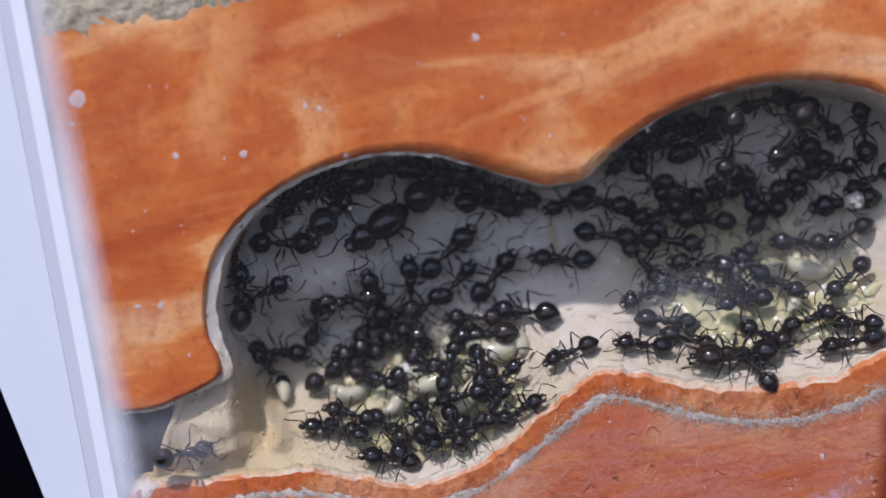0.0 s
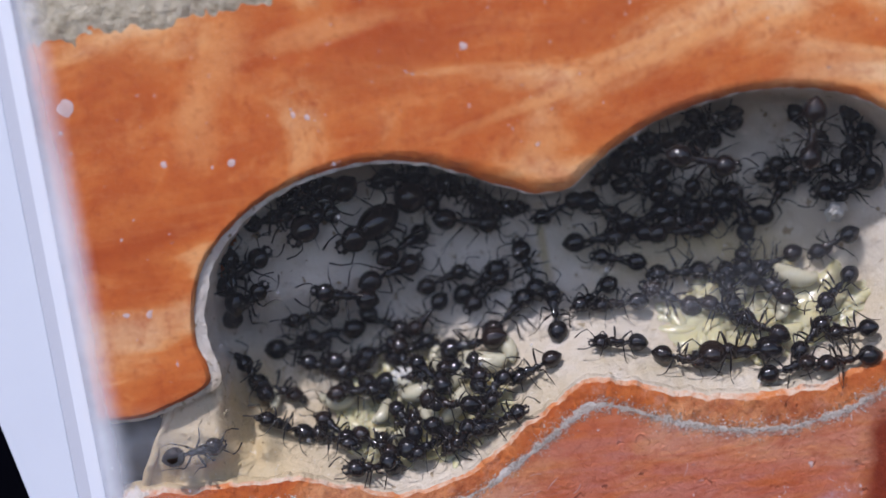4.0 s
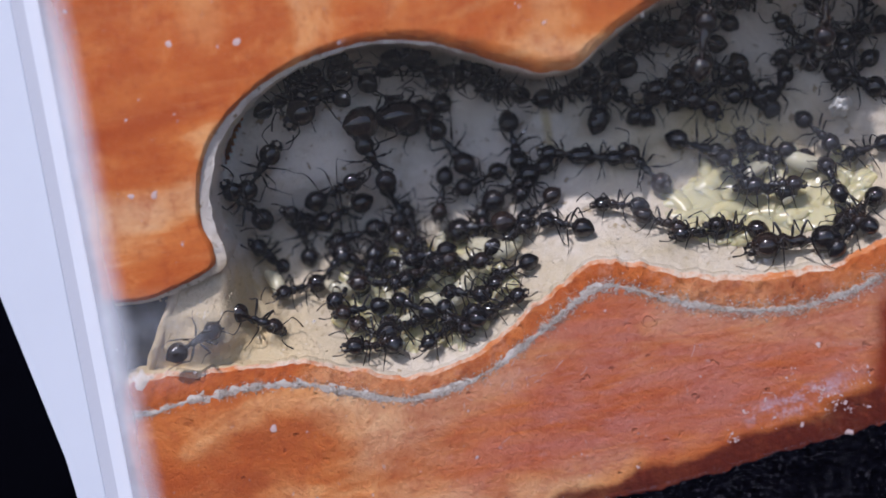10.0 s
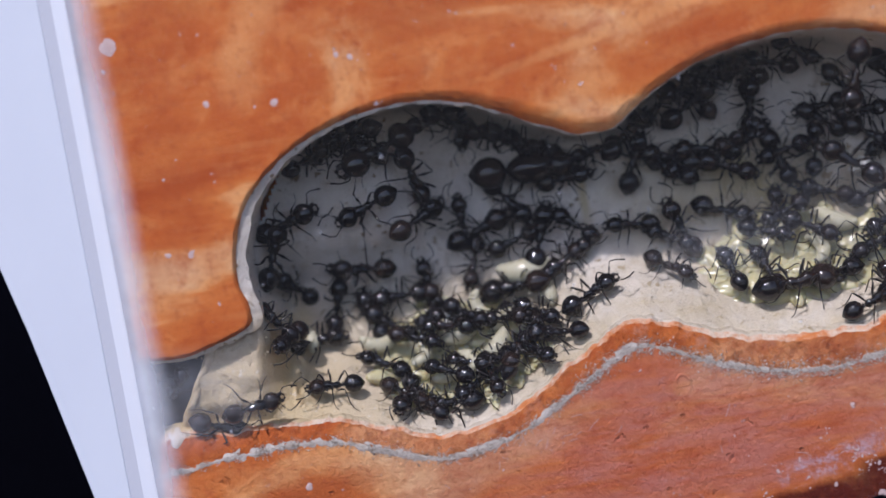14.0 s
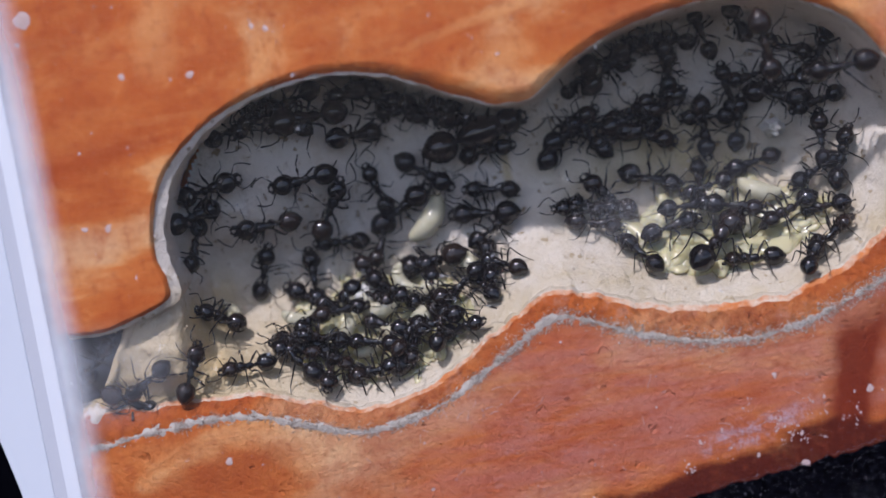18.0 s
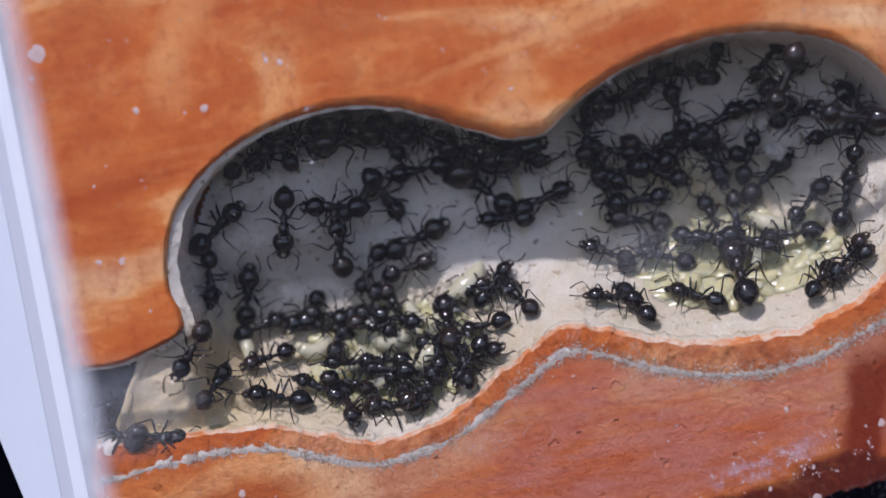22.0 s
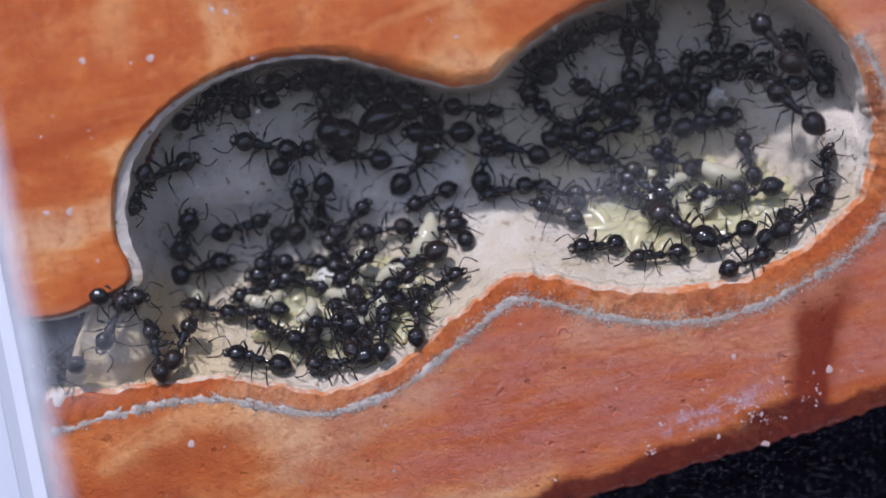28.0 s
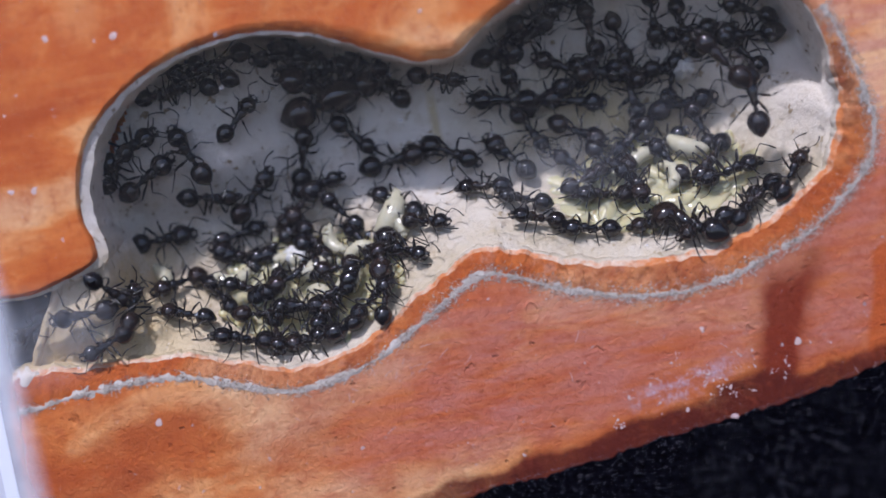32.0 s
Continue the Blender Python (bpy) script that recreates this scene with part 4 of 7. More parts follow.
LEG_SETS = [[(leg_mesh(spread + turn * (1 if x > 0 else -1), reach * long, side, knee, sweep), (x, 0.036 * side, 0.096), side) for x, spread, reach in LEG_PLAN for side in (1, -1)]
            for turn, long, knee, sweep in ((0.0, 1.0, 1.25, 1.0), (-0.25, 0.86, 1.6, 2.2), (0.18, 0.92, 1.0, -1.2), (-0.12, 0.78, 1.45, 3.0))]
FEELERS = [(tube("antenna", [(0, 0, 0), (0.05, 0.05 * s, 0.035), (0.09, 0.095 * s, 0.045), (0.105, 0.1 * s, 0.035), (0.16, 0.09 * s, 0.0), (0.225, 0.05 * s, -0.04)], [0.007, 0.0065, 0.007, 0.006, 0.0065, 0.0085], LIMB), s) for s in (1, -1)]


def add_ant(size, head=1.0, chest=1.0, belly=1.0, label="glossy black ant worker on the nest's plaster"):
    root = tagged(new("ant"), label, "ant", group="ants of the colony")
    root.scale = (size, size, size)
    for name, mesh, at, k in (("mesosoma", QUEEN_MESOSOMA if chest > 1.5 else MESOSOMA, (0.010, 0, 0.118), 1.12 * chest), ("petiole", PETIOLE, (-0.108 - 0.07 * (chest - 1), 0, 0.112), 1.1), ("gaster", GASTER, (-0.228 - 0.11 * (belly - 1) - 0.07 * (chest - 1), 0, 0.122 + 0.03 * (belly - 1)), 1.0 * belly)):
        ob = part(name, mesh, root)
        ob.location, ob.scale = Vector(at) * CM, (1.1 * k, 0.82 * k, 0.95 * k) if mesh is MESOSOMA else (k, k, k)
    skull = part("head", HEAD, root)
    skull.location, skull.scale = Vector((0.186 + 0.08 * (head - 1) + 0.05 * (chest - 1), 0, 0.122)) * CM, (1.08 * head, 1.08 * head, 1.08 * head)
    for s in (1, -1):
        jaw = part("mandible", MANDIBLE, skull)
        jaw.location, jaw.scale, jaw.rotation_euler = Vector((0.07, 0.032 * s, -0.018)) * CM, (1, s, 1), (0, 0, -0.25 * s)
    legs, feelers = [], []
    for n, (_, hip, side) in enumerate(LEG_SETS[0]):
        mesh = LEG_SETS[(len(ANTS) * 5 + n * 3 + n // 2) % 4][n][0]
        ob = part("leg", mesh, root)
        ob.location = Vector(hip) * CM
        legs.append((ob, hip, side))
    for mesh, s in FEELERS:
        ob = part("antenna", mesh, root)
        base = (0.245 + 0.1 * (head - 1), 0.036 * s, 0.14)
        ob.location = Vector(base) * CM
        feelers.append((ob, base, s))
    return root, legs, feelers


ANTS = []
SIZES = [2.00, 1.39, 1.38, 1.37, 1.25, 1.18, 1.16, 1.09, 1.08, 1.07, 1.07, 1.07, 1.06, 1.05, 1.05, 1.04, 1.04, 1.04, 1.04, 1.03, 1.03, 1.03, 1.02, 1.02, 1.02, 1.02, 1.00, 1.00, 0.99, 0.99, 0.99, 0.97, 0.97, 0.97, 0.97, 0.96, 0.95, 0.95, 0.94, 0.94, 0.92, 0.92, 0.91, 0.89, 0.89, 0.88, 0.86, 0.86, 0.85, 0.83, 0.83, 0.83, 0.82, 0.81, 0.81, 0.81, 0.81, 0.81, 0.80, 0.80, 0.80, 0.80, 0.80, 0.80, 0.80, 0.80, 0.80, 0.80, 0.80, 0.80, 0.80, 0.80, 0.80, 0.80, 0.80, 0.80, 0.80, 0.80, 0.80, 0.80, 0.80, 0.80, 0.80, 0.80, 0.80, 0.80, 0.80, 0.80, 0.88, 0.88, 0.88, 0.88, 0.88, 0.88, 0.88, 0.88, 0.88, 0.88, 0.88, 0.88, 0.88, 0.88, 0.88, 0.88, 0.88, 0.88, 0.88, 0.88, 0.88, 0.88, 0.88, 0.88, 0.88, 0.88, 0.95, 0.95, 0.95, 0.95, 1.00, 0.92, 1.05, 0.95]
for k, size in enumerate(SIZES):
    if k == 0:
        ANTS.append(add_ant(1.5, 1.05, 1.75, 1.15, "large black queen ant with a broad glossy gaster"))
    elif k in (1, 2, 5):
        ANTS.append(add_ant(min(size, 1.3), 1.28, 1.25, 1.05, "big-headed black major ant of the colony"))
    else:
        ANTS.append(add_ant(max(0.95, min(1.2, 1.08 * size)), 1.0 + 0.12 * ((k * 7) % 5 == 0), 1.0))


# ---- brood and crumbs ----
def larva_mesh(seed, fat, curl):
    pts, rad = [], []
    n = 40
    for i in range(n + 1):
        u = i / n
        a = curl * (u - 0.5)
        r = 0.34 / max(0.35, abs(curl))
        pts.append((r * math.sin(a), r * (1 - math.cos(a)), 0.02 * bumps(u, seed, 0.4)))
        rad.append(fat * max(0.12, math.sin(math.pi * (0.03 + 0.94 * u)) ** 0.55) * (1 + 0.012 * math.cos(22 * math.pi * u)))
    return tube("larva", pts, rad, LARVA, 14)


def pale_skin():
    m = Mat("pale_larva", 0.14)
    m.color(m.mix(m.noise(400, 3), (0.44, 0.405, 0.275), (0.55, 0.52, 0.40)))
    m.b.inputs["Subsurface Weight"].default_value = 0.4
    m.b.inputs["Subsurface Radius"].default_value = (0.002, 0.0018, 0.0013)
    m.b.inputs["Subsurface Scale"].default_value = 0.6
    return m.m


PALE = pale_skin()
LARVAE = [larva_mesh(s, fat, curl) for s, fat, curl in ((1, 0.066, 1.9), (2, 0.058, 2.6), (3, 0.072, 1.4), (4, 0.054, 0.9))]


def add_brood():
    rng = random.Random(11)
    for (cx, cz, rx, rz), count in zip(PILES, (70, 85)):
        for k in range(count):
            a, r = rng.uniform(0, 2 * math.pi), math.sqrt(rng.random())
            x, z = cx + rx * r * math.cos(a), cz + rz * r * math.sin(a)
            if not inside(x, z) or near(LOWER, np.array(x), np.array(z)) < 0.12:
                continue
            ob = new("larva", LARVAE[k % 4])
            ob.matrix_basis = seat(x, z, rng.uniform(0, 360), -0.06 - 0.08 * rng.random()) @ pose(0, 0, 0, rng.uniform(-20, 20), rng.uniform(-15, 15), 0)
            s = rng.uniform(1.15, 1.7) * (1.15 if cx > 6 else 1.0)
            ob.scale = (s, s, 0.8 * s)
            tagged(ob, "glossy yellowish ant larva in the brood pile", "larva", group="brood piles")


def build_heap(cx, cz, rx, rz, seed):
    """The soft mass of eggs and small larvae under the large ones."""
    verts, faces, index = [], [], {}
    step = 0.03
    for j in range(int(2 * rz / step) + 2):
        for i in range(int(2 * rx / step) + 2):
            x, z = cx - rx + i * step, cz - rz + j * step
            k = 1 - ((x - cx) / rx) ** 2 - ((z - cz) / rz) ** 2 + 0.35 * bumps(x, z, 0.35, seed)
            if k < -0.12 or not inside(x, z) or near(LOWER, np.array(x), np.array(z)) < 0.13:
                continue
            index[i, j] = len(verts)
            rise = 0.15 * max(0.0, k) ** 0.5 + 0.032 * bumps(x, z, 0.17, seed) + 0.03 * bumps(x, z, 0.3, seed) - (0.08 if k < 0 else 0.0)
            verts.append((x, max(0.12, float(depth(x, z)) - 1.0 * rise), z))
    for i, j in index:
        quad = [(i, j), (i + 1, j), (i + 1, j + 1), (i, j + 1)]
        if all(q in index for q in quad):
            faces.append([index[q] for q in quad])
    tagged(new("egg_heap", mesh_from("egg_heap", verts, faces, LARVA)), "soft yellowish heap of ant eggs and small larvae", "brood", kind="stuff")


add_brood()
for seed, (cx, cz, rx, rz) in enumerate(PILES):
    build_heap(cx, cz, rx, rz, 3.0 + seed)
PALE_LARVAE = []
for mesh, x, z, turn, s in ((LARVAE[0], 4.52, 1.9, 15, 1.6), (LARVAE[0], 4.6, 1.62, 120, 1.3), (LARVAE[2], 5.3, 2.62, -20, 1.85), (LARVAE[2], 5.05, 2.05, 200, 1.2), (LARVAE[0], 4.0, 1.75, 60, 1.2), (LARVAE[2], 2.78, 2.2, 80, 1.15), (LARVAE[1], 3.55, 1.98, 10, 1.5), (LARVAE[2], 4.95, 1.72, 70, 1.5), (LARVAE[0], 5.5, 2.35, 130, 1.5), (LARVAE[2], 4.25, 2.1, 150, 1.3), (LARVAE[1], 4.75, 2.2, 300, 1.4), (LARVAE[0], 4.3, 1.5, 40, 1.2), (LARVAE[0], 8.2, 2.5, 210, 1.3), (LARVAE[1], 8.55, 2.2, 100, 1.4), (LARVAE[2], 8.75, 2.5, 330, 1.5)):
    me = mesh.copy()
    me.materials.clear()
    me.materials.append(PALE)
    ob = new("larva", me)
    ob.matrix_basis = seat(x, z, turn, 0.09)
    ob.scale = (s, s, s)
    tagged(ob, "large pale translucent ant larva lying on the brood", "larva", group="large larvae")
    PALE_LARVAE.append(ob)
CRUMB_WHITE = Mat("white_crumb", 0.45)
CRUMB_WHITE.color(CRUMB_WHITE.mix(CRUMB_WHITE.noise(800, 3), (0.42, 0.41, 0.38), (0.60, 0.59, 0.56)))
CRUMB_WHITE.bump(CRUMB_WHITE.noise(700, 4), 0.4, 0.0003)
crumb = new("food_crumb", blob("food_crumb", 0.14, 2.0, CRUMB_WHITE.m, 0.6, (1.1, 0.8, 0.7)))
crumb.matrix_basis = seat(4.3, 2.12, 20, 0.1)
tagged(crumb, "crumpled whitish food crumb lying on the brood", "crumb")
carried_crumb = new("food_crumb", blob("food_crumb", 0.14, 6.0, CRUMB_WHITE.m, 0.45, (0.9, 0.7, 1.1), 4))
tagged(carried_crumb, "ragged white food crumb dragged about by ants", "crumb")


def add_litter():
    rng = random.Random(31)
    for name, count, material, label in (("plaster_crumbs", 240, PLASTER, "small plaster crumbs scattered on the chamber floor"), ("frass_crumbs", 150, FRASS, "dark brown droppings scattered on the plaster")):
        verts, faces = [], []
        while len(verts) < count * 6:
            x, z = rng.uniform(1.5, 10.1), rng.uniform(1.2, 4.2 if material is FRASS else 2.6)
            if not inside(x, z) or near(OUTLINE, np.array(x), np.array(z)) < 0.06:
                continue
            m = seat(x, z, rng.uniform(0, 360), -0.16 * (heaped(x, z) > 0))
            r = rng.uniform(0.006, 0.022) if material is PLASTER else rng.uniform(0.004, 0.012)
            b = len(verts)
            for d in ((1, 0, 0.2), (-1, 0, 0.2), (0, 1, 0.1), (0, -1, 0.3), (0, 0, 1), (0, 0, -1)):
                q = m @ (Vector(d) * r * rng.uniform(0.7, 1.3) * CM)
                verts.append(tuple(q / CM))
            faces += [(b, b + 2, b + 4), (b + 2, b + 1, b + 4), (b + 1, b + 3, b + 4), (b + 3, b, b + 4), (b + 2, b, b + 5), (b + 1, b + 2, b + 5), (b + 3, b + 1, b + 5), (b, b + 3, b + 5)]
        tagged(new(name, mesh_from(name, verts, faces, material, smooth=False)), label, "crumbs", kind="stuff")


FRASS = Mat("brown_frass", 0.7).color((0.10, 0.055, 0.025)).m
add_litter()


# ---- what moves ----
CLINGING = (3, 7)  # the ants that walk on the pane


def course(a, b):
    return math.degrees(math.atan2(b[1] - a[1], b[0] - a[0]))


def turn_to(frm, to):
    return frm + (to - frm + 180) % 360 - 180


def roam(k, stops):
    """Keys one ant through its stops (seconds, x, z, heading): it rests, turns, walks on and shifts a little where it stands."""
    rng = random.Random(100 + k)
    root, legs, feelers = ANTS[k]
    if stops[0][0] > 0:
        stops = [(0.0, *stops[0][1:])] + stops
    if stops[-1][0] < 32:
        stops = stops + [(32.0, *stops[-1][1:])]
    rows, strides = [(0.0, *stops[0][1:])], []
    for (t0, x0, z0, h0), (t1, x1, z1, h1) in zip(stops, stops[1:]):
        far, gap = math.hypot(x1 - x0, z1 - z0), t1 - t0
        h0 = rows[-1][3]
        if far > 0.22:
            span = min(0.8 * gap, far / 0.7 + 0.5)
            start = t0 + (gap - span) * rng.random()
            way = course((x0, z0), (x1, z1))
            if abs((way - h0 + 180) % 360 - 180) > 115:
                way += 180
            mid = turn_to(h0, way) if far > 0.5 else h0 + 0.5 * (turn_to(h0, h1) - h0)
            if start > t0 + 0.2:
                rows.append((start, x0, z0, h0))
            for u, w in ((0.3, 1.0), (0.7, 1.0)):
                rows.append((start + u * span, x0 + (x1 - x0) * u, z0 + (z1 - z0) * u, mid))
            if start + span < t1 - 0.2:
                rows.append((start + span, x1, z1, turn_to(mid, h1)))
            rows.append((t1, x1, z1, turn_to(mid, h1)))
            strides.append((start, start + span))
        else:
            steps = max(1, round(gap / 0.9))
            for i in range(1, steps + 1):
                u = i / steps
                j = 0.0 if i == steps else 1.0
                h = h0 + (turn_to(h0, h1) - h0) * u
                rows.append((t0 + gap * u, x0 + (x1 - x0) * u + j * rng.gauss(0, 0.02), z0 + (z1 - z0) * u + j * rng.gauss(0, 0.02), h + j * rng.gauss(0, 6)))
    even = [rows[0]]
    for r in rows[1:]:
        p = even[-1]
        cuts = max(1, math.ceil(abs(r[3] - p[3]) / 55))
        even += [tuple(a + (b - a) * i / cuts for a, b in zip(p, r)) for i in range(1, cuts + 1)]
    lift = 0.015 * (k % 3) + 0.4 * (k % 4) * heaped(stops[0][1], stops[0][2])
    tilt = pose(0, 0, 0, rng.gauss(0, 9), rng.gauss(-2, 7), 0)
    walk(root, [(t, (on_pane(x, z, h) if k in CLINGING else seat(x, z, h, lift)) @ tilt) for t, x, z, h in even])
    for n, (leg, hip, side) in enumerate(legs):
        lean = rng.uniform(-32, 32)
        home = Matrix.Translation(Vector(hip) * CM)
        keyed = [(0.0, 0.0)]
        for a, b in strides:
            if a > keyed[-1][0] + 0.05:
                keyed.append((a, 0.0))
            beats = max(2, int((b - a) / 0.14))
            for i in range(1, beats):
                keyed.append((a + (b - a) * i / beats, 17.0 * (1 if (i + n + n // 2) % 2 else -1)))
            keyed.append((b, 0.0))
        if keyed[-1][0] < 32:
            keyed.append((32.0, 0.0))
        walk(leg, [(t, home @ pose(0, 0, 0, 0, 0, lean + swing)) for t, swing in keyed])
    for feeler, base, side in feelers:
        home = Matrix.Translation(Vector(base) * CM)
        t, keyed = 0.0, []
        while t < 32.0:
            keyed.append((t, rng.uniform(-22, 22), rng.uniform(-16, 10)))
            t += rng.uniform(0.5, 1.3)
        keyed.append((32.0, 0.0, 0.0))
        walk(feeler, [(s, home @ pose(0, 0, 0, 0, nod, yaw)) for s, yaw, nod in keyed])


def motions():
    walk(carried_crumb, [(t, seat(x, z, h, 0.2)) for t, x, z, h in ((0, 9.45, 3.2, 0), (2, 9.33, 3.24, 15), (7, 9.37, 3.09, 40), (13, 9.2, 3.1, 10), (20, 9.0, 3.3, -20), (26, 8.9, 3.4, 20), (32, 8.88, 3.42, 40))])
    walk(PALE_LARVAE[2], [(t, seat(x, z, h, 0.12)) for t, x, z, h in ((0, 5.2, 2.2, -20), (10, 5.28, 2.13, -30), (14, 5.3, 2.55, 0), (17, 5.28, 2.79, 40), (18, 5.16, 2.86, 50), (20, 5.2, 2.62, 20), (24, 5.5, 2.37, 60), (32, 5.47, 2.4, 70))])
    roam(0, [(0, 4.22, 3.92, -158), (2, 4.41, 4.00, -172), (3, 4.24, 3.93, -163), (6, 4.23, 3.99, -157), (8, 4.18, 4.01, -154), (9, 4.37, 3.81, 0), (11, 4.70, 3.79, -6), (13, 5.29, 3.69, -4), (17, 5.80, 3.67, -2), (19, 5.90, 3.77, 13), (21, 5.94, 3.79, 11), (28, 5.18, 3.81, 13), (29, 5.14, 3.87, -172), (30, 5.07, 3.82, 13)])
    roam(1, [(0, 3.81, 4.11, -145), (2, 3.89, 3.95, -110), (3, 3.73, 4.11, -141), (6, 3.78, 4.15, -150), (8, 3.75, 4.13, -157), (9, 3.77, 4.16, -156), (10, 3.67, 4.17, -145), (11, 3.76, 4.16, -158), (13, 3.85, 4.12, -153), (17, 3.91, 4.18, 175), (19, 4.02, 4.17, -160), (20, 4.00, 4.19, -178), (21, 4.01, 4.17, 157), (23, 4.35, 4.32, -160), (24, 4.32, 4.09, -117), (26.5, 4.46, 4.02, -93), (28, 4.56, 4.05, -85), (29, 4.26, 3.91, -30), (30, 4.50, 4.08, -113), (32, 4.77, 3.94, 147)])
    roam(2, [(0, 7.72, 1.75, -173), (2, 7.82, 1.81, -173), (3, 7.90, 1.81, -178), (6, 7.90, 1.58, 170), (8, 8.51, 1.63, -167), (9, 8.51, 1.63, 170), (10, 8.40, 1.67, 170), (11, 8.16, 1.78, 144), (13, 8.18, 1.86, 3), (17, 8.11, 1.95, 49), (19, 8.17, 1.97, 61), (20, 8.19, 1.89, 67), (21, 8.30, 1.92, 87), (23, 8.26, 1.97, 99), (24, 8.24, 1.80, 99), (26.5, 8.08, 1.93, 125), (28, 8.16, 1.93, 115), (29, 8.12, 1.99, 115), (30, 8.13, 2.02, 109), (32, 8.53, 1.70, 124)])
    roam(3, [(0, 8.63, 4.06, -129), (3, 9.05, 4.16, -102), (6, 9.04, 4.10, -105), (7, 9.09, 4.33, -104), (8, 9.05, 4.17, -102), (9, 9.08, 4.18, -102), (11, 9.06, 4.18, -108), (13, 9.02, 4.19, -102), (17, 8.93, 4.22, -89), (19, 8.97, 4.13, -92), (20, 8.96, 4.00, -81), (21, 9.00, 4.23, -102), (23, 8.98, 4.23, -96), (24, 9.05, 4.10, -176), (26.5, 9.33, 4.03, 142), (28, 9.37, 3.92, 118), (29, 9.33, 3.84, 94), (30, 9.38, 3.51, 99), (32, 9.10, 3.49, 125)])
    roam(4, [(0, 8.96, 4.15, 101), (2, 9.06, 4.49, 177), (3, 9.61, 4.00, -90), (6, 9.64, 4.01, -104), (8, 9.52, 3.68, -95), (9, 9.66, 3.97, -126), (11, 9.60, 3.99, -106), (13, 9.60, 3.98, -101), (17, 9.66, 3.95, 46), (19, 9.71, 4.06, 90), (29, 9.90, 3.64, 118), (30, 9.83, 3.74, 118), (32, 9.61, 3.63, 173)])
    roam(5, [(0, 5.17, 2.37, 167), (2, 5.18, 2.36, 167), (3, 5.13, 2.35, 169), (6, 5.13, 2.33, 174), (7, 5.12, 2.36, 174), (8, 5.13, 2.35, 172), (9, 5.16, 2.37, 170), (10, 5.20, 2.40, 170), (11, 5.20, 2.40, 175), (13, 5.22, 2.40, -176), (17, 5.15, 2.36, 174), (19, 5.08, 2.36, 176), (23, 5.17, 1.99, 111), (24, 5.21, 2.01, 121), (26.5, 5.21, 2.02, 119), (28, 5.37, 2.13, 170), (29, 5.14, 2.02, 169), (30, 5.45, 1.85, -164), (32, 5.36, 1.93, 106)])
    roam(6, [(0, 5.63, 2.58, 159), (2, 5.61, 2.54, 134), (3, 5.73, 2.61, 84), (6, 5.30, 2.79, -6), (7, 5.33, 2.62, 19), (8, 5.54, 2.67, 35), (9, 5.64, 2.78, 22), (13, 5.54, 2.93, 72), (17, 5.83, 2.88, -177), (19, 5.60, 2.71, 156), (20, 5.74, 2.92, 129), (21, 5.55, 3.18, 137), (23, 5.76, 3.56, 133), (24, 5.54, 3.70, 150), (26.5, 5.71, 4.12, 147), (29, 5.76, 3.52, -162), (30, 6.17, 3.58, -179), (32, 6.84, 3.45, 168)])
    roam(7, [(0, 8.02, 4.07, -108), (3, 7.93, 4.32, -43), (7, 7.95, 4.23, 57), (10, 7.74, 4.25, 74), (11, 8.38, 3.98, 105), (13, 8.78, 3.27, 141), (19, 9.61, 3.76, -176), (20, 9.62, 3.72, -180), (21, 9.57, 3.66, 165), (23, 9.60, 3.60, 154), (24, 9.55, 3.61, 150), (26.5, 9.54, 3.51, 131), (28, 9.45, 3.21, 129), (29, 9.30, 3.38, 161), (30, 9.53, 3.39, 136), (32, 9.36, 3.05, 91)])
    roam(8, [(0, 2.47, 3.39, 61), (6, 2.54, 3.62, 71), (7, 2.49, 3.08, 40), (8, 2.55, 3.38, 35), (10, 2.65, 3.26, 125), (11, 2.63, 3.41, 27), (13, 2.47, 3.25, 72), (17, 2.51, 3.39, 27), (19, 2.58, 3.42, 16), (20, 2.71, 3.56, 26), (21, 2.84, 3.63, 21), (23, 2.78, 3.61, 33), (24, 2.75, 3.58, 29), (26.5, 2.74, 3.60, 22), (28, 2.81, 3.68, 14), (29, 2.74, 3.63, 23), (30, 3.04, 3.77, 14), (32, 2.75, 3.68, 25)])
    roam(9, [(0, 5.40, 3.83, -18), (2, 5.22, 3.82, 24), (3, 5.34, 3.66, -16), (6, 5.21, 3.87, -15), (7, 4.75, 3.83, 8), (10, 4.74, 3.78, 22), (13, 4.17, 3.84, -65), (17, 4.62, 3.74, 12), (19, 4.43, 3.94, -1), (20, 4.68, 3.58, -10), (21, 4.72, 3.62, -100), (23, 4.42, 3.61, -10), (24, 4.57, 3.32, -40), (26.5, 4.77, 3.09, -44), (28, 4.32, 3.08, -101), (29, 4.56, 3.30, -81), (30, 4.27, 3.11, -101), (32, 4.41, 2.74, -141)])
    roam(10, [(0, 4.89, 3.43, 34), (2, 4.83, 3.47, 27), (3, 4.59, 3.43, 1), (6, 4.32, 3.42, 7), (7, 4.59, 3.26, -40), (8, 4.82, 3.13, -28), (9, 4.92, 3.17, 11), (10, 5.00, 3.37, -60), (11, 4.89, 3.18, 17), (13, 4.93, 3.10, 24), (17, 4.82, 3.04, 44), (19, 4.86, 3.06, 40), (20, 4.89, 3.11, 22), (21, 4.92, 2.95, 46), (23, 4.87, 3.22, -10), (24, 5.14, 3.14, -56), (26.5, 5.17, 3.23, -4), (28, 5.48, 3.26, 40), (30, 5.62, 2.76, -21), (32, 5.58, 3.02, 4)])
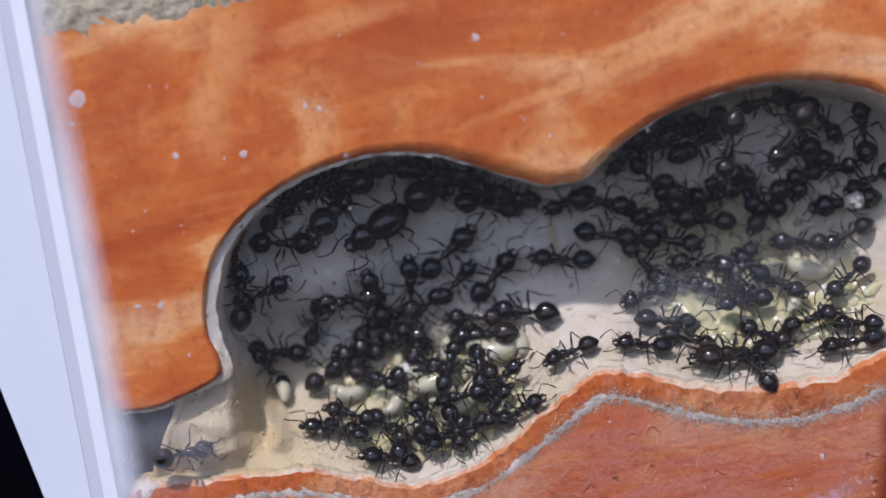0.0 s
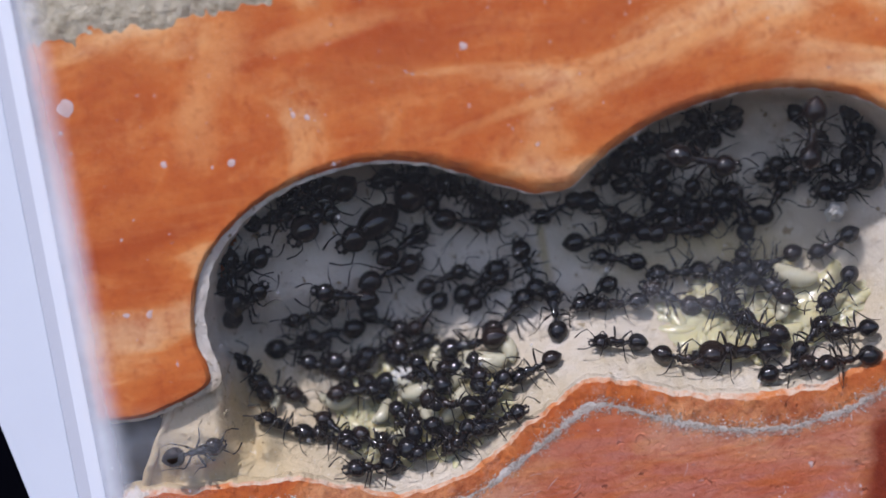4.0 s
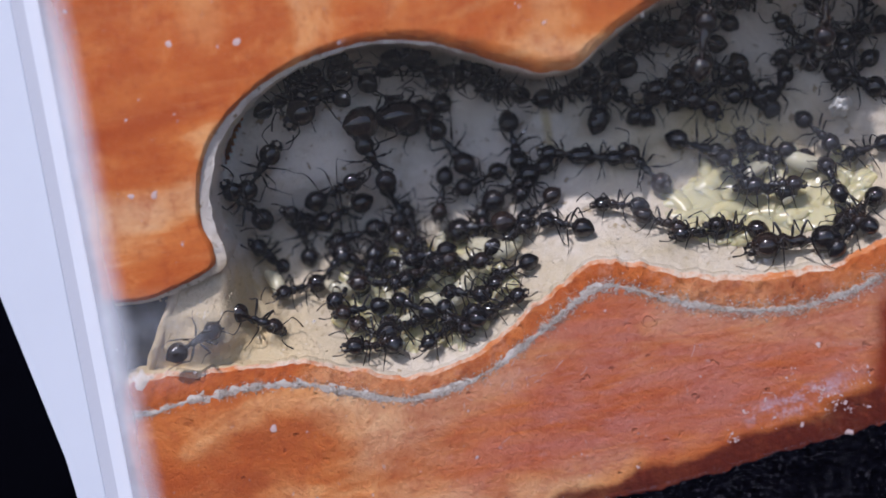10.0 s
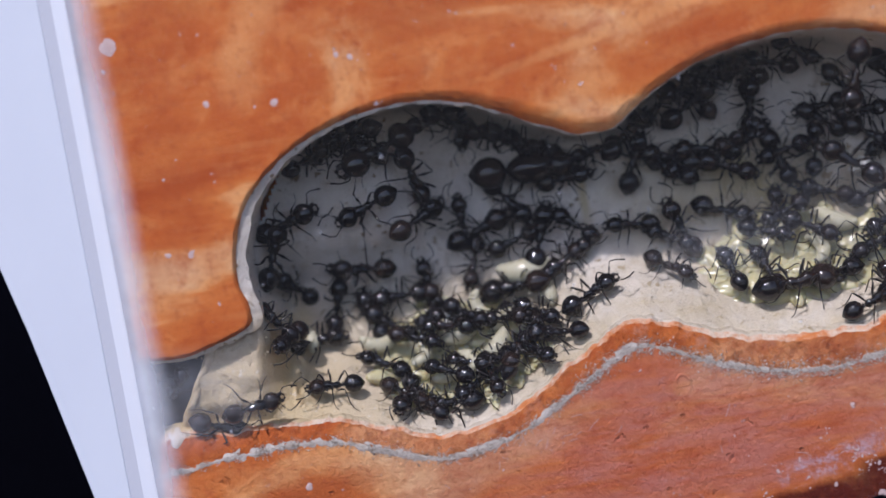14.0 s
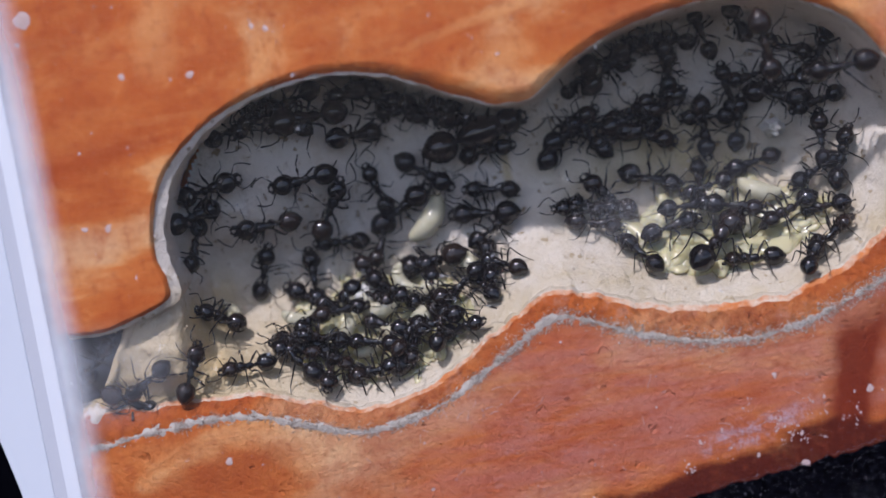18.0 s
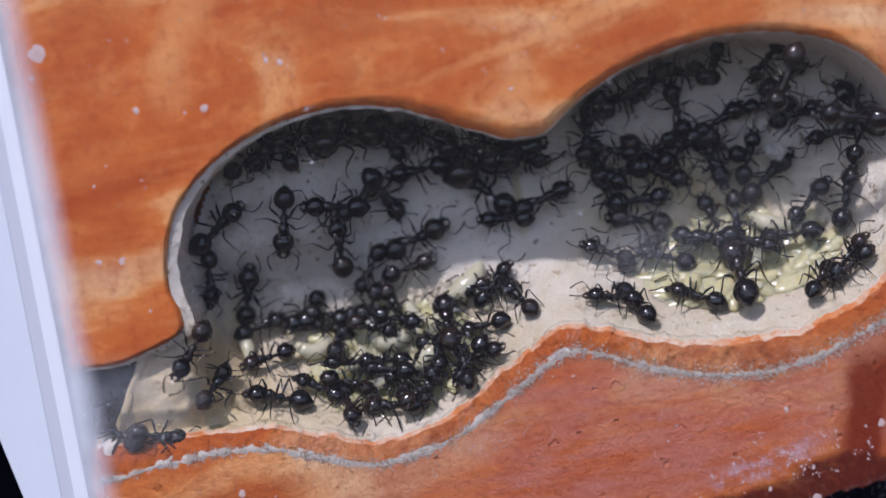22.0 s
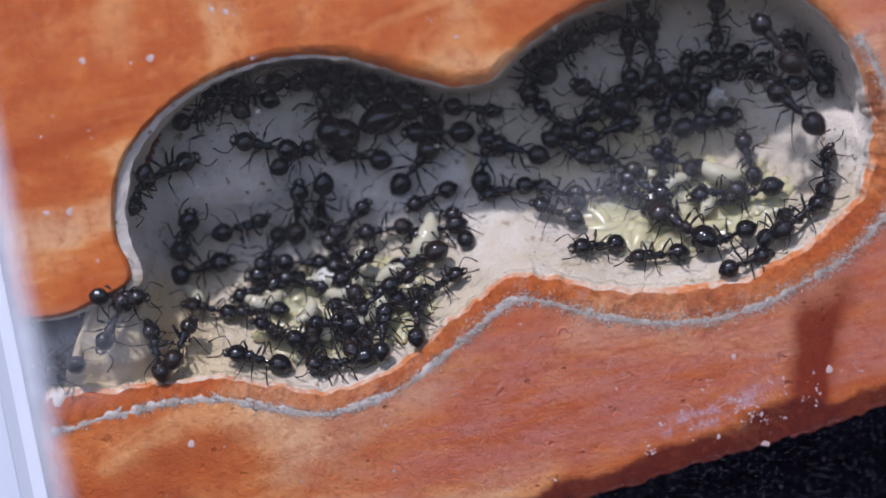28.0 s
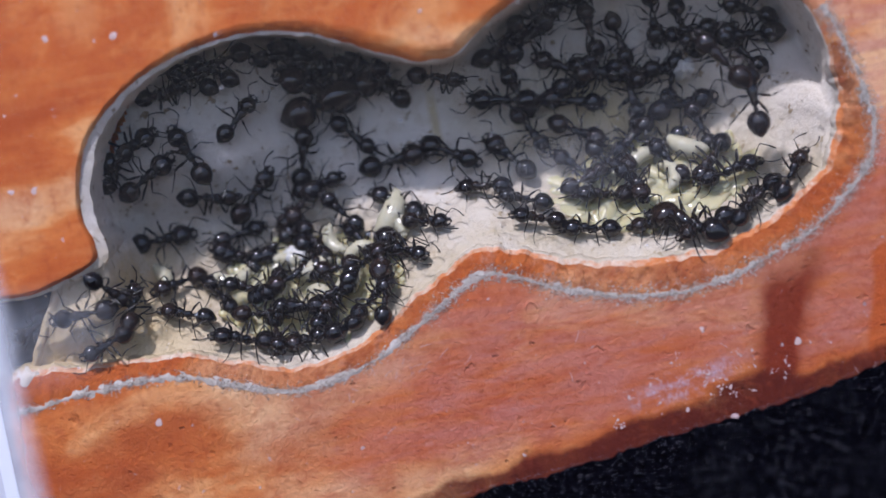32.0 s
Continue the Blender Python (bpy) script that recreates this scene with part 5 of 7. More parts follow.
    roam(11, [(0, 7.85, 4.17, 20), (3, 7.26, 3.87, -43), (6, 7.30, 3.99, 1), (7, 7.20, 4.10, 43), (8, 7.20, 4.17, 42), (10, 7.21, 4.17, 51), (11, 7.35, 4.11, 19), (13, 7.36, 4.12, 27), (17, 7.34, 4.22, 41), (19, 7.35, 4.20, 35), (20, 7.37, 4.14, 49), (21, 7.37, 4.21, 35), (23, 7.46, 4.26, 1), (24, 7.36, 4.14, 39), (26.5, 7.39, 4.19, 35), (28, 7.27, 4.20, 42), (29, 7.28, 4.20, 48), (30, 7.34, 4.17, 28), (32, 7.28, 4.11, 34)])
    roam(12, [(0, 4.38, 1.52, 94), (2, 4.39, 1.49, 101), (3, 4.37, 1.45, 91), (6, 4.32, 1.46, 87), (7, 4.18, 1.33, 120), (8, 4.11, 1.34, 75), (9, 4.24, 1.45, 45), (10, 4.21, 1.43, 41), (11, 4.19, 1.46, 40), (13, 4.23, 1.32, 160), (17, 4.31, 1.29, 170), (19, 4.36, 1.32, 155), (20, 4.35, 1.36, 150), (21, 4.34, 1.37, 145), (23, 4.35, 1.29, 162), (24, 4.39, 1.31, 153), (26.5, 4.39, 1.34, 147), (28, 4.36, 1.26, 170), (30, 4.39, 1.27, 169)])
    roam(13, [(0, 4.38, 3.13, 85), (3, 4.55, 3.69, 13), (6, 4.36, 3.66, 11), (7, 3.98, 3.85, 25), (10, 4.19, 3.89, 15), (11, 4.15, 3.39, 24), (13, 4.17, 3.40, -6), (17, 4.12, 3.32, 59), (19, 3.98, 3.24, 53), (23, 3.97, 3.24, 118), (24, 4.25, 3.16, 136), (26.5, 4.07, 3.11, 80), (28, 4.06, 3.06, 79), (29, 3.95, 3.14, 57), (30, 3.93, 3.03, 48)])
    roam(14, [(0, 3.96, 3.15, 103), (2, 3.92, 3.50, -168), (3, 3.79, 3.29, 154), (7, 4.08, 3.56, 41), (8, 4.49, 3.53, 56), (9, 4.14, 3.29, 147), (10, 4.06, 3.42, 114), (11, 3.95, 3.47, -180), (13, 3.64, 3.59, -170), (17, 3.83, 3.57, -175), (19, 4.07, 3.66, -162), (20, 3.87, 3.81, -139), (21, 4.04, 3.52, -165), (23, 3.88, 3.98, 121), (24, 3.98, 3.75, 116), (26.5, 3.91, 3.71, 130), (28, 3.86, 3.77, 159), (29, 3.88, 3.69, 138), (30, 3.71, 3.81, 140), (32, 3.38, 3.53, 114)])
    roam(15, [(0, 9.31, 3.22, -180), (2, 9.51, 3.49, 144), (3, 9.44, 3.42, -150), (6, 9.46, 3.40, 170), (7, 9.32, 3.31, -141), (8, 9.34, 3.15, 156), (9, 9.40, 3.12, -92), (10, 9.53, 3.32, -33), (11, 9.58, 3.17, -54), (13, 9.36, 3.40, -36), (17, 9.21, 3.59, -7), (19, 9.13, 3.55, -6), (23, 8.84, 3.09, 39), (24, 8.80, 2.99, 59), (26.5, 8.84, 2.92, 70), (28, 8.74, 3.15, 4), (29, 8.62, 3.16, -3), (30, 8.81, 3.17, 6), (32, 8.81, 3.03, 4)])
    roam(16, [(0, 5.43, 4.20, 149), (2, 5.68, 3.44, 133), (3, 5.90, 3.16, 132), (6, 5.77, 3.13, 60), (7, 5.82, 3.34, 75), (8, 6.05, 3.48, 56), (9, 6.29, 3.77, 26), (10, 6.33, 3.93, 24), (13, 6.56, 4.02, 19), (20, 6.86, 3.63, 29), (21, 6.93, 3.77, -55), (23, 6.97, 3.95, -148), (24, 6.65, 4.00, -156), (28, 6.86, 4.04, -93), (30, 7.02, 4.14, -29), (32, 6.93, 4.17, 21)])
    roam(17, [(0, 7.57, 2.84, 168), (2, 7.67, 2.55, 134), (3, 7.59, 2.41, 70), (7, 6.99, 2.79, 122), (8, 7.03, 2.73, 120), (9, 7.06, 2.72, 117), (10, 7.03, 2.80, 125), (11, 7.00, 2.80, 125), (13, 7.06, 2.72, 111), (17, 7.08, 2.77, 116), (19, 7.09, 2.93, 160), (23, 7.55, 2.78, 175), (24, 7.71, 2.65, -141), (26.5, 7.62, 2.92, 148), (28, 7.61, 2.93, 146), (29, 7.61, 2.91, 136), (30, 7.57, 2.44, -172), (32, 8.04, 2.13, -87)])
    roam(18, [(0, 2.87, 2.61, -15), (2, 2.93, 2.64, 10), (3, 3.23, 2.77, 1), (6, 3.03, 2.98, 70), (7, 3.15, 3.08, 3), (8, 3.38, 3.33, 9), (9, 3.24, 3.24, 17), (10, 3.67, 3.24, 24), (11, 2.85, 2.21, 84), (13, 2.88, 2.16, 17), (17, 3.41, 1.95, 32), (19, 3.41, 1.62, 116), (20, 3.38, 1.54, 136), (21, 3.32, 1.64, -179), (23, 3.08, 1.62, 166), (24, 2.83, 1.67, -167), (26.5, 3.21, 1.63, -170), (28, 3.39, 1.47, 162), (29, 3.44, 1.48, -169), (30, 3.48, 1.41, 174), (32, 3.58, 1.41, 179)])
    roam(19, [(0, 6.69, 3.67, -19), (2, 6.78, 3.65, -36), (3, 6.87, 3.60, -40), (6, 6.68, 3.81, 17), (8, 6.81, 3.85, 96), (11, 6.63, 3.70, 92), (17, 6.73, 3.54, 47), (19, 6.70, 3.45, 48), (20, 6.48, 3.37, 30), (21, 6.33, 3.25, 13), (26.5, 6.32, 3.45, 8), (29, 6.15, 2.97, -21), (30, 6.12, 3.07, -27), (32, 6.22, 2.95, -35)])
    roam(20, [(0, 3.67, 3.19, 167), (2, 3.68, 2.91, -178), (6, 3.49, 2.84, -178), (8, 3.49, 2.84, -173), (9, 3.50, 2.94, -142), (10, 3.63, 2.99, -163), (11, 3.44, 2.95, -179), (13, 3.54, 3.01, 161), (17, 3.47, 3.07, 157), (19, 3.34, 3.27, -171), (20, 3.63, 3.36, -160), (21, 3.50, 3.52, -101), (24, 3.10, 3.12, 166), (28, 2.84, 3.07, 70), (29, 2.86, 3.32, 83), (30, 2.91, 3.32, 83), (32, 2.91, 3.40, 30)])
    roam(21, [(0, 5.39, 3.07, 40), (2, 5.38, 3.04, 48), (3, 5.37, 3.10, 28), (6, 5.41, 3.52, 5), (8, 5.34, 3.30, -23), (9, 5.44, 3.60, -81), (10, 5.68, 3.27, -84), (11, 5.61, 3.19, -79), (17, 5.20, 3.38, -38), (20, 5.63, 3.73, 16), (21, 5.00, 3.87, -161), (24, 5.04, 3.73, 158), (26.5, 5.05, 3.69, -161), (28, 4.82, 3.49, 159), (29, 5.01, 3.26, 143), (30, 4.51, 3.53, 175), (32, 4.54, 3.32, 79)])
    roam(22, [(0, 7.36, 3.09, -16), (2, 7.55, 3.17, 17), (6, 7.68, 3.32, -32), (7, 7.67, 3.33, -24), (8, 7.68, 3.29, -15), (9, 7.72, 3.36, -27), (11, 7.75, 3.48, -58), (13, 7.70, 3.32, -18), (17, 7.72, 3.33, -20), (19, 7.64, 3.36, -26), (23, 7.70, 3.31, -23), (24, 7.69, 3.33, 153), (26.5, 7.72, 3.59, 161), (28, 7.60, 3.66, 143), (29, 7.58, 3.67, 145), (30, 7.53, 3.74, 158), (32, 7.56, 3.71, 150)])
    roam(23, [(0, 9.63, 3.97, 87), (2, 9.72, 3.89, 44), (3, 9.77, 3.79, 81), (6, 9.83, 3.76, 88), (7, 9.77, 3.74, 54), (8, 9.78, 3.84, 42), (10, 9.68, 3.83, 17), (11, 9.87, 4.02, 126), (13, 9.78, 3.72, 81), (17, 9.79, 2.87, 73), (19, 9.78, 2.73, 81), (23, 9.66, 2.75, 60), (24, 9.66, 2.82, 36), (28, 9.50, 1.94, 35), (29, 9.40, 1.95, 28), (30, 9.21, 1.98, 10), (32, 9.18, 2.12, 3)])
    roam(24, [(0, 7.11, 2.23, -1), (3, 7.51, 2.79, -2), (6, 7.55, 2.86, -23), (7, 7.57, 2.86, -27), (8, 7.57, 2.87, -22), (9, 7.68, 2.90, -28), (10, 7.68, 2.92, -28), (11, 7.59, 2.88, -21), (13, 7.60, 2.87, -27), (17, 7.60, 2.90, -25), (19, 7.61, 2.93, -27), (20, 7.52, 3.00, -33), (21, 7.52, 3.00, -37), (23, 7.27, 3.15, 35), (26.5, 7.65, 3.29, -3), (28, 7.65, 3.27, 8), (29, 7.65, 3.30, -6), (30, 7.67, 3.29, -6), (32, 7.63, 3.31, -15)])
    roam(25, [(2, 3.16, 3.83, -10), (3, 2.79, 3.75, 38), (6, 2.87, 3.55, 20), (7, 2.78, 3.49, 28), (8, 2.89, 3.54, 29), (9, 2.81, 3.58, 17), (10, 2.91, 3.51, 47), (11, 2.84, 3.58, 20), (13, 2.86, 3.60, 25), (17, 2.87, 3.63, 22), (19, 2.83, 3.62, 16), (20, 3.30, 3.69, 75), (21, 3.01, 3.04, 71), (23, 2.90, 2.72, 80), (24, 3.00, 2.58, 37), (28, 2.94, 2.50, 8), (29, 3.23, 2.60, -33), (30, 3.10, 2.60, 19), (32, 2.88, 2.61, 1)])
    roam(26, [(0, 8.98, 1.71, 172), (2, 9.22, 1.99, -105), (3, 8.98, 1.60, -177), (6, 9.32, 1.84, 142), (7, 9.32, 1.79, 115), (8, 9.36, 1.85, 121), (10, 9.19, 1.89, -139), (11, 8.92, 2.00, -91), (13, 9.22, 2.14, -167), (17, 9.08, 2.13, -166), (19, 8.97, 2.18, -153), (20, 8.88, 2.20, 170), (21, 8.86, 2.33, 157), (23, 9.03, 2.21, 174), (24, 9.04, 2.19, -163), (26.5, 8.96, 2.21, 170), (28, 9.03, 2.15, 177), (29, 8.99, 2.16, -170), (30, 8.99, 2.20, -164), (32, 9.00, 2.22, -117)])
    roam(27, [(0, 8.47, 3.26, -134), (2, 8.40, 3.36, -87), (3, 8.37, 3.34, -99), (6, 8.36, 3.38, -90), (7, 8.45, 3.43, -73), (8, 8.42, 3.33, -91), (9, 8.37, 3.39, -90), (10, 8.40, 3.53, -68), (11, 8.45, 3.42, -110), (13, 8.36, 3.33, -81), (17, 8.35, 3.36, -86), (19, 8.34, 3.30, -92), (21, 8.34, 3.36, -78), (23, 8.36, 3.40, -83), (26.5, 8.43, 3.33, -122), (28, 8.36, 3.41, -115), (30, 8.32, 3.32, -95), (32, 8.30, 3.26, -82)])
    roam(28, [(0, 6.09, 3.08, 168), (2, 6.26, 2.99, 157), (3, 6.14, 2.58, 110), (6, 5.92, 2.58, 67), (7, 5.86, 2.51, 33), (8, 5.93, 2.28, 28), (9, 5.88, 1.92, 48), (10, 6.04, 2.28, 138), (13, 6.05, 2.27, 35), (17, 5.89, 2.13, -25), (20, 5.65, 2.37, -122), (23, 5.54, 2.38, 142), (28, 5.57, 2.43, -179), (29, 5.46, 2.42, 155), (30, 5.36, 2.54, 156), (32, 5.49, 2.52, 141)])
    roam(29, [(0, 2.86, 3.38, 20), (2, 2.84, 3.44, 29), (3, 2.82, 3.45, 23), (6, 2.47, 2.76, 103), (7, 2.59, 2.58, 156), (8, 2.75, 2.44, 165), (9, 2.77, 2.48, 175), (10, 2.66, 2.51, 170), (11, 2.53, 2.33, -160), (19, 2.70, 2.07, -176), (20, 2.76, 2.20, -108), (21, 2.30, 2.34, -145), (23, 2.30, 2.43, -140), (24, 2.57, 2.39, -172), (26.5, 2.33, 2.44, -168), (28, 2.06, 2.22, -125), (30, 2.14, 1.96, -177), (32, 2.06, 2.11, -179)])
    roam(30, [(0, 6.66, 3.26, -18), (2, 6.67, 3.31, -1), (3, 6.67, 3.30, -1), (6, 6.35, 3.28, 54), (7, 6.50, 3.46, 37), (9, 6.62, 3.40, 85), (10, 6.76, 3.58, 61), (13, 7.30, 3.31, 125), (19, 7.04, 3.62, 179), (20, 7.17, 3.52, 94), (21, 7.13, 3.29, 94), (23, 7.03, 3.24, 130), (24, 7.00, 3.25, 121), (26.5, 6.68, 2.95, 163), (28, 6.60, 3.24, 154), (29, 6.64, 3.14, 175), (30, 6.71, 2.94, 155), (32, 6.81, 2.82, 124)])
    roam(31, [(2, 1.78, 1.92, -4), (6, 2.03, 1.97, 2), (7, 2.31, 2.09, 19), (9, 2.35, 2.00, 31), (10, 1.97, 1.91, 19), (11, 1.94, 1.71, -16), (13, 1.84, 1.52, -14), (17, 1.73, 1.64, -37), (21, 1.83, 1.57, -5), (23, 1.83, 1.44, -10), (24, 2.26, 1.47, 17), (26.5, 2.24, 1.60, 20), (29, 2.43, 2.08, 23)])
    roam(32, [(0, 3.68, 4.38, -170), (2, 3.79, 4.28, -163), (3, 3.61, 4.43, -170), (6, 3.89, 4.44, -153), (7, 4.26, 4.19, 170), (8, 3.80, 4.39, -168), (9, 3.65, 4.43, -172), (10, 3.99, 4.43, 133), (11, 3.70, 4.45, -172), (13, 3.64, 4.42, -172), (17, 3.99, 4.51, -179), (19, 3.64, 4.34, -149), (20, 3.72, 4.50, -168), (21, 3.81, 4.48, -164), (23, 3.67, 4.46, -168), (24, 3.84, 4.46, -173), (26.5, 3.86, 4.47, -172), (28, 3.87, 4.52, -176), (29, 3.83, 4.50, -172), (30, 3.87, 4.51, -168), (32, 3.87, 4.49, -171)])
    roam(33, [(0, 7.87, 1.66, 101), (2, 8.20, 2.02, 134), (3, 8.23, 2.00, 132), (6, 8.11, 2.01, 132), (7, 8.15, 2.08, -161), (8, 8.00, 1.97, 157), (9, 7.81, 1.92, 166), (10, 7.81, 1.90, 160), (17, 7.80, 2.22, 30), (19, 7.60, 2.29, 3), (20, 7.54, 2.10, 81), (21, 7.53, 2.30, 148), (23, 7.37, 2.26, 170), (26.5, 7.60, 2.35, -167), (28, 7.79, 2.34, 143), (30, 7.53, 2.17, 135), (32, 7.67, 2.08, 175)])
    roam(34, [(0, 3.28, 1.67, 161), (2, 3.21, 1.76, -131), (3, 2.87, 1.86, 170), (6, 3.10, 2.13, -169), (7, 3.36, 2.15, -161), (8, 3.67, 2.41, -127), (9, 3.71, 2.58, -156), (10, 3.75, 2.55, -171), (11, 3.71, 2.52, -167), (13, 3.90, 2.51, -176), (17, 3.81, 2.47, 143), (19, 3.66, 2.41, 42), (20, 3.86, 2.52, 24), (21, 3.82, 2.45, 4), (24, 3.87, 2.36, -29), (26.5, 3.70, 2.88, 20), (28, 3.47, 3.06, 12), (29, 3.32, 2.92, 55), (30, 3.38, 3.03, 57), (32, 3.52, 3.13, -18)])
    roam(35, [(0, 7.72, 3.30, 166), (3, 7.71, 3.24, 175), (6, 7.52, 3.68, 166), (7, 7.48, 3.52, 143), (8, 7.44, 3.54, 148), (9, 7.52, 3.57, 163), (11, 7.42, 3.49, 138), (13, 7.42, 3.64, 173), (17, 7.45, 3.60, -164), (20, 7.67, 3.49, -55), (23, 7.54, 3.58, -32), (24, 7.50, 3.66, -21), (28, 8.03, 3.61, 27), (30, 7.57, 2.95, -33), (32, 7.61, 2.93, -33)])
    roam(36, [(0, 7.76, 2.38, 155), (2, 7.71, 2.13, 117), (6, 8.06, 2.27, 150), (7, 8.07, 2.31, 148), (8, 8.18, 2.17, 139), (11, 8.26, 2.14, 166), (13, 8.41, 2.06, 166), (17, 8.75, 1.73, -173), (19, 8.05, 1.94, 166), (21, 7.56, 1.96, 94), (23, 7.87, 1.84, 170), (26.5, 7.57, 1.82, 170), (28, 7.84, 1.78, -175), (29, 7.86, 1.76, -170), (30, 8.10, 1.76, 175), (32, 8.21, 1.76, 163)])
    roam(37, [(0, 8.42, 2.32, -42), (2, 8.48, 2.29, -47), (3, 8.41, 2.37, -43), (6, 8.52, 2.30, -51), (7, 8.44, 2.34, -58), (8, 8.48, 2.11, 45), (9, 8.36, 2.28, -6), (10, 8.40, 2.17, -10), (11, 8.50, 2.38, -32), (13, 8.50, 2.42, -58), (17, 8.44, 2.21, 27), (19, 8.49, 2.34, -49), (23, 8.55, 2.26, -40), (24, 8.39, 2.25, -167), (26.5, 8.68, 1.70, -171), (28, 8.63, 1.79, -165), (29, 8.68, 1.88, -121), (30, 8.65, 1.92, -105), (32, 8.70, 1.65, -164)])
    roam(38, [(0, 3.40, 2.27, 31), (2, 3.09, 2.34, 9), (3, 2.97, 2.41, -16), (6, 2.77, 1.97, -37), (7, 2.65, 1.98, -33), (8, 2.68, 1.90, -29), (9, 2.67, 1.91, -33), (10, 2.58, 1.88, -28), (11, 2.49, 1.82, -15), (13, 2.22, 1.81, 8), (17, 2.13, 1.56, 21), (19, 2.45, 2.03, 64), (20, 2.76, 1.55, 20), (23, 2.43, 1.97, 21), (24, 2.49, 2.10, 17), (28, 2.72, 1.81, 65), (29, 2.68, 1.82, 128), (30, 2.83, 1.98, 160), (32, 2.93, 2.09, -151)])
    roam(39, [(0, 7.47, 4.17, 156), (2, 7.70, 4.05, -159), (6, 7.96, 4.05, -92), (8, 7.88, 4.00, -95), (9, 7.76, 4.08, -151), (11, 7.91, 4.05, 122), (13, 8.01, 3.99, 93), (17, 7.98, 4.01, 94), (20, 8.01, 4.06, 73), (21, 7.98, 3.99, 92), (23, 7.99, 4.04, 92), (24, 7.99, 4.02, 97), (26.5, 7.99, 3.96, 92), (28, 7.99, 4.03, 85), (29, 7.94, 4.04, 89), (30, 7.99, 4.07, 84), (32, 7.93, 4.06, 96)])
    roam(40, [(0, 3.87, 1.32, 175), (2, 3.85, 1.35, 179), (3, 3.84, 1.35, -180), (6, 3.85, 1.42, -160), (7, 3.76, 1.42, -155), (8, 3.75, 1.42, -145), (9, 3.77, 1.37, -170), (10, 3.74, 1.39, -160), (11, 3.74, 1.40, -153), (13, 3.75, 1.45, -113), (17, 3.75, 1.43, -100), (19, 3.77, 1.41, -103), (20, 3.81, 1.37, -100), (21, 3.78, 1.39, -89), (23, 3.83, 1.40, -100), (24, 3.84, 1.35, -111), (26.5, 3.89, 1.40, -95), (28, 3.94, 1.39, -90), (29, 3.93, 1.40, -101), (30, 3.96, 1.36, -109), (32, 3.95, 1.37, -101)])
    roam(41, [(3, 5.46, 4.18, -48), (6, 5.49, 4.09, -26), (8, 5.49, 3.83, -80), (9, 5.54, 4.16, -24), (10, 5.57, 4.15, -24), (13, 5.95, 3.50, 4), (20, 6.15, 3.84, 22), (23, 6.28, 3.81, -7), (24, 6.14, 3.85, 7), (26.5, 6.33, 3.87, 6), (28, 6.26, 3.87, 0), (30, 6.27, 3.96, 5), (32, 6.25, 3.95, 6)])
    roam(42, [(0, 8.16, 1.86, -55), (2, 8.43, 1.63, 9), (6, 8.27, 1.85, 16), (7, 8.56, 1.80, 17), (8, 8.75, 1.64, 28), (11, 9.02, 1.72, 59), (13, 8.88, 1.66, 22), (17, 9.22, 1.71, -1), (19, 9.39, 1.95, 43), (20, 9.42, 1.92, 36), (21, 9.40, 1.93, 40), (23, 9.69, 2.38, 144), (24, 9.71, 2.37, 125), (26.5, 9.62, 2.58, 131), (28, 9.89, 2.40, 95), (29, 9.91, 2.29, 89), (30, 9.83, 2.16, 84), (32, 9.76, 2.08, 65)])
    roam(43, [(0, 7.24, 3.80, -59), (2, 7.21, 3.85, -59), (3, 7.25, 3.78, -24), (6, 6.96, 3.44, -51), (7, 6.91, 3.61, -58), (10, 6.56, 2.96, -15), (11, 6.20, 2.67, -40), (19, 5.85, 2.63, 29), (21, 5.70, 2.43, 57), (23, 5.70, 2.02, 25), (24, 5.66, 1.99, 1), (26.5, 5.63, 1.93, -37), (28, 5.61, 1.91, 1), (30, 5.61, 2.04, -18), (32, 5.61, 1.98, -45)])
    roam(44, [(0, 5.48, 1.64, 2), (2, 5.46, 1.68, -19), (3, 5.44, 1.66, -7), (6, 5.38, 1.63, -14), (7, 5.37, 1.57, 4), (8, 5.34, 1.62, -5), (9, 5.39, 1.63, -8), (10, 5.36, 1.62, -8), (11, 5.44, 1.67, -47), (13, 5.40, 1.69, -55), (17, 5.38, 1.70, -39), (19, 5.45, 1.70, -2), (20, 5.53, 1.72, -10), (21, 5.46, 1.74, -15), (23, 5.46, 1.68, -10), (24, 5.42, 1.74, -37), (26.5, 5.48, 1.65, 12), (28, 5.27, 1.71, -45), (29, 5.27, 1.58, 21), (30, 5.30, 1.57, 13), (32, 5.20, 1.56, 26)])
    roam(45, [(0, 8.22, 2.65, 126), (2, 8.14, 2.71, -176), (7, 8.28, 3.01, -136), (10, 7.43, 1.99, -171), (11, 7.49, 2.09, 130), (13, 7.51, 2.15, 101), (17, 7.26, 2.18, 56), (19, 7.32, 2.03, 151), (20, 7.11, 1.95, -180), (21, 7.04, 1.97, 72), (23, 7.10, 1.99, 125), (24, 7.10, 2.10, 160), (26.5, 7.13, 2.05, -161), (28, 7.22, 2.03, -161), (29, 7.25, 2.08, -167), (30, 7.32, 2.09, -152), (32, 7.48, 1.89, 174)])
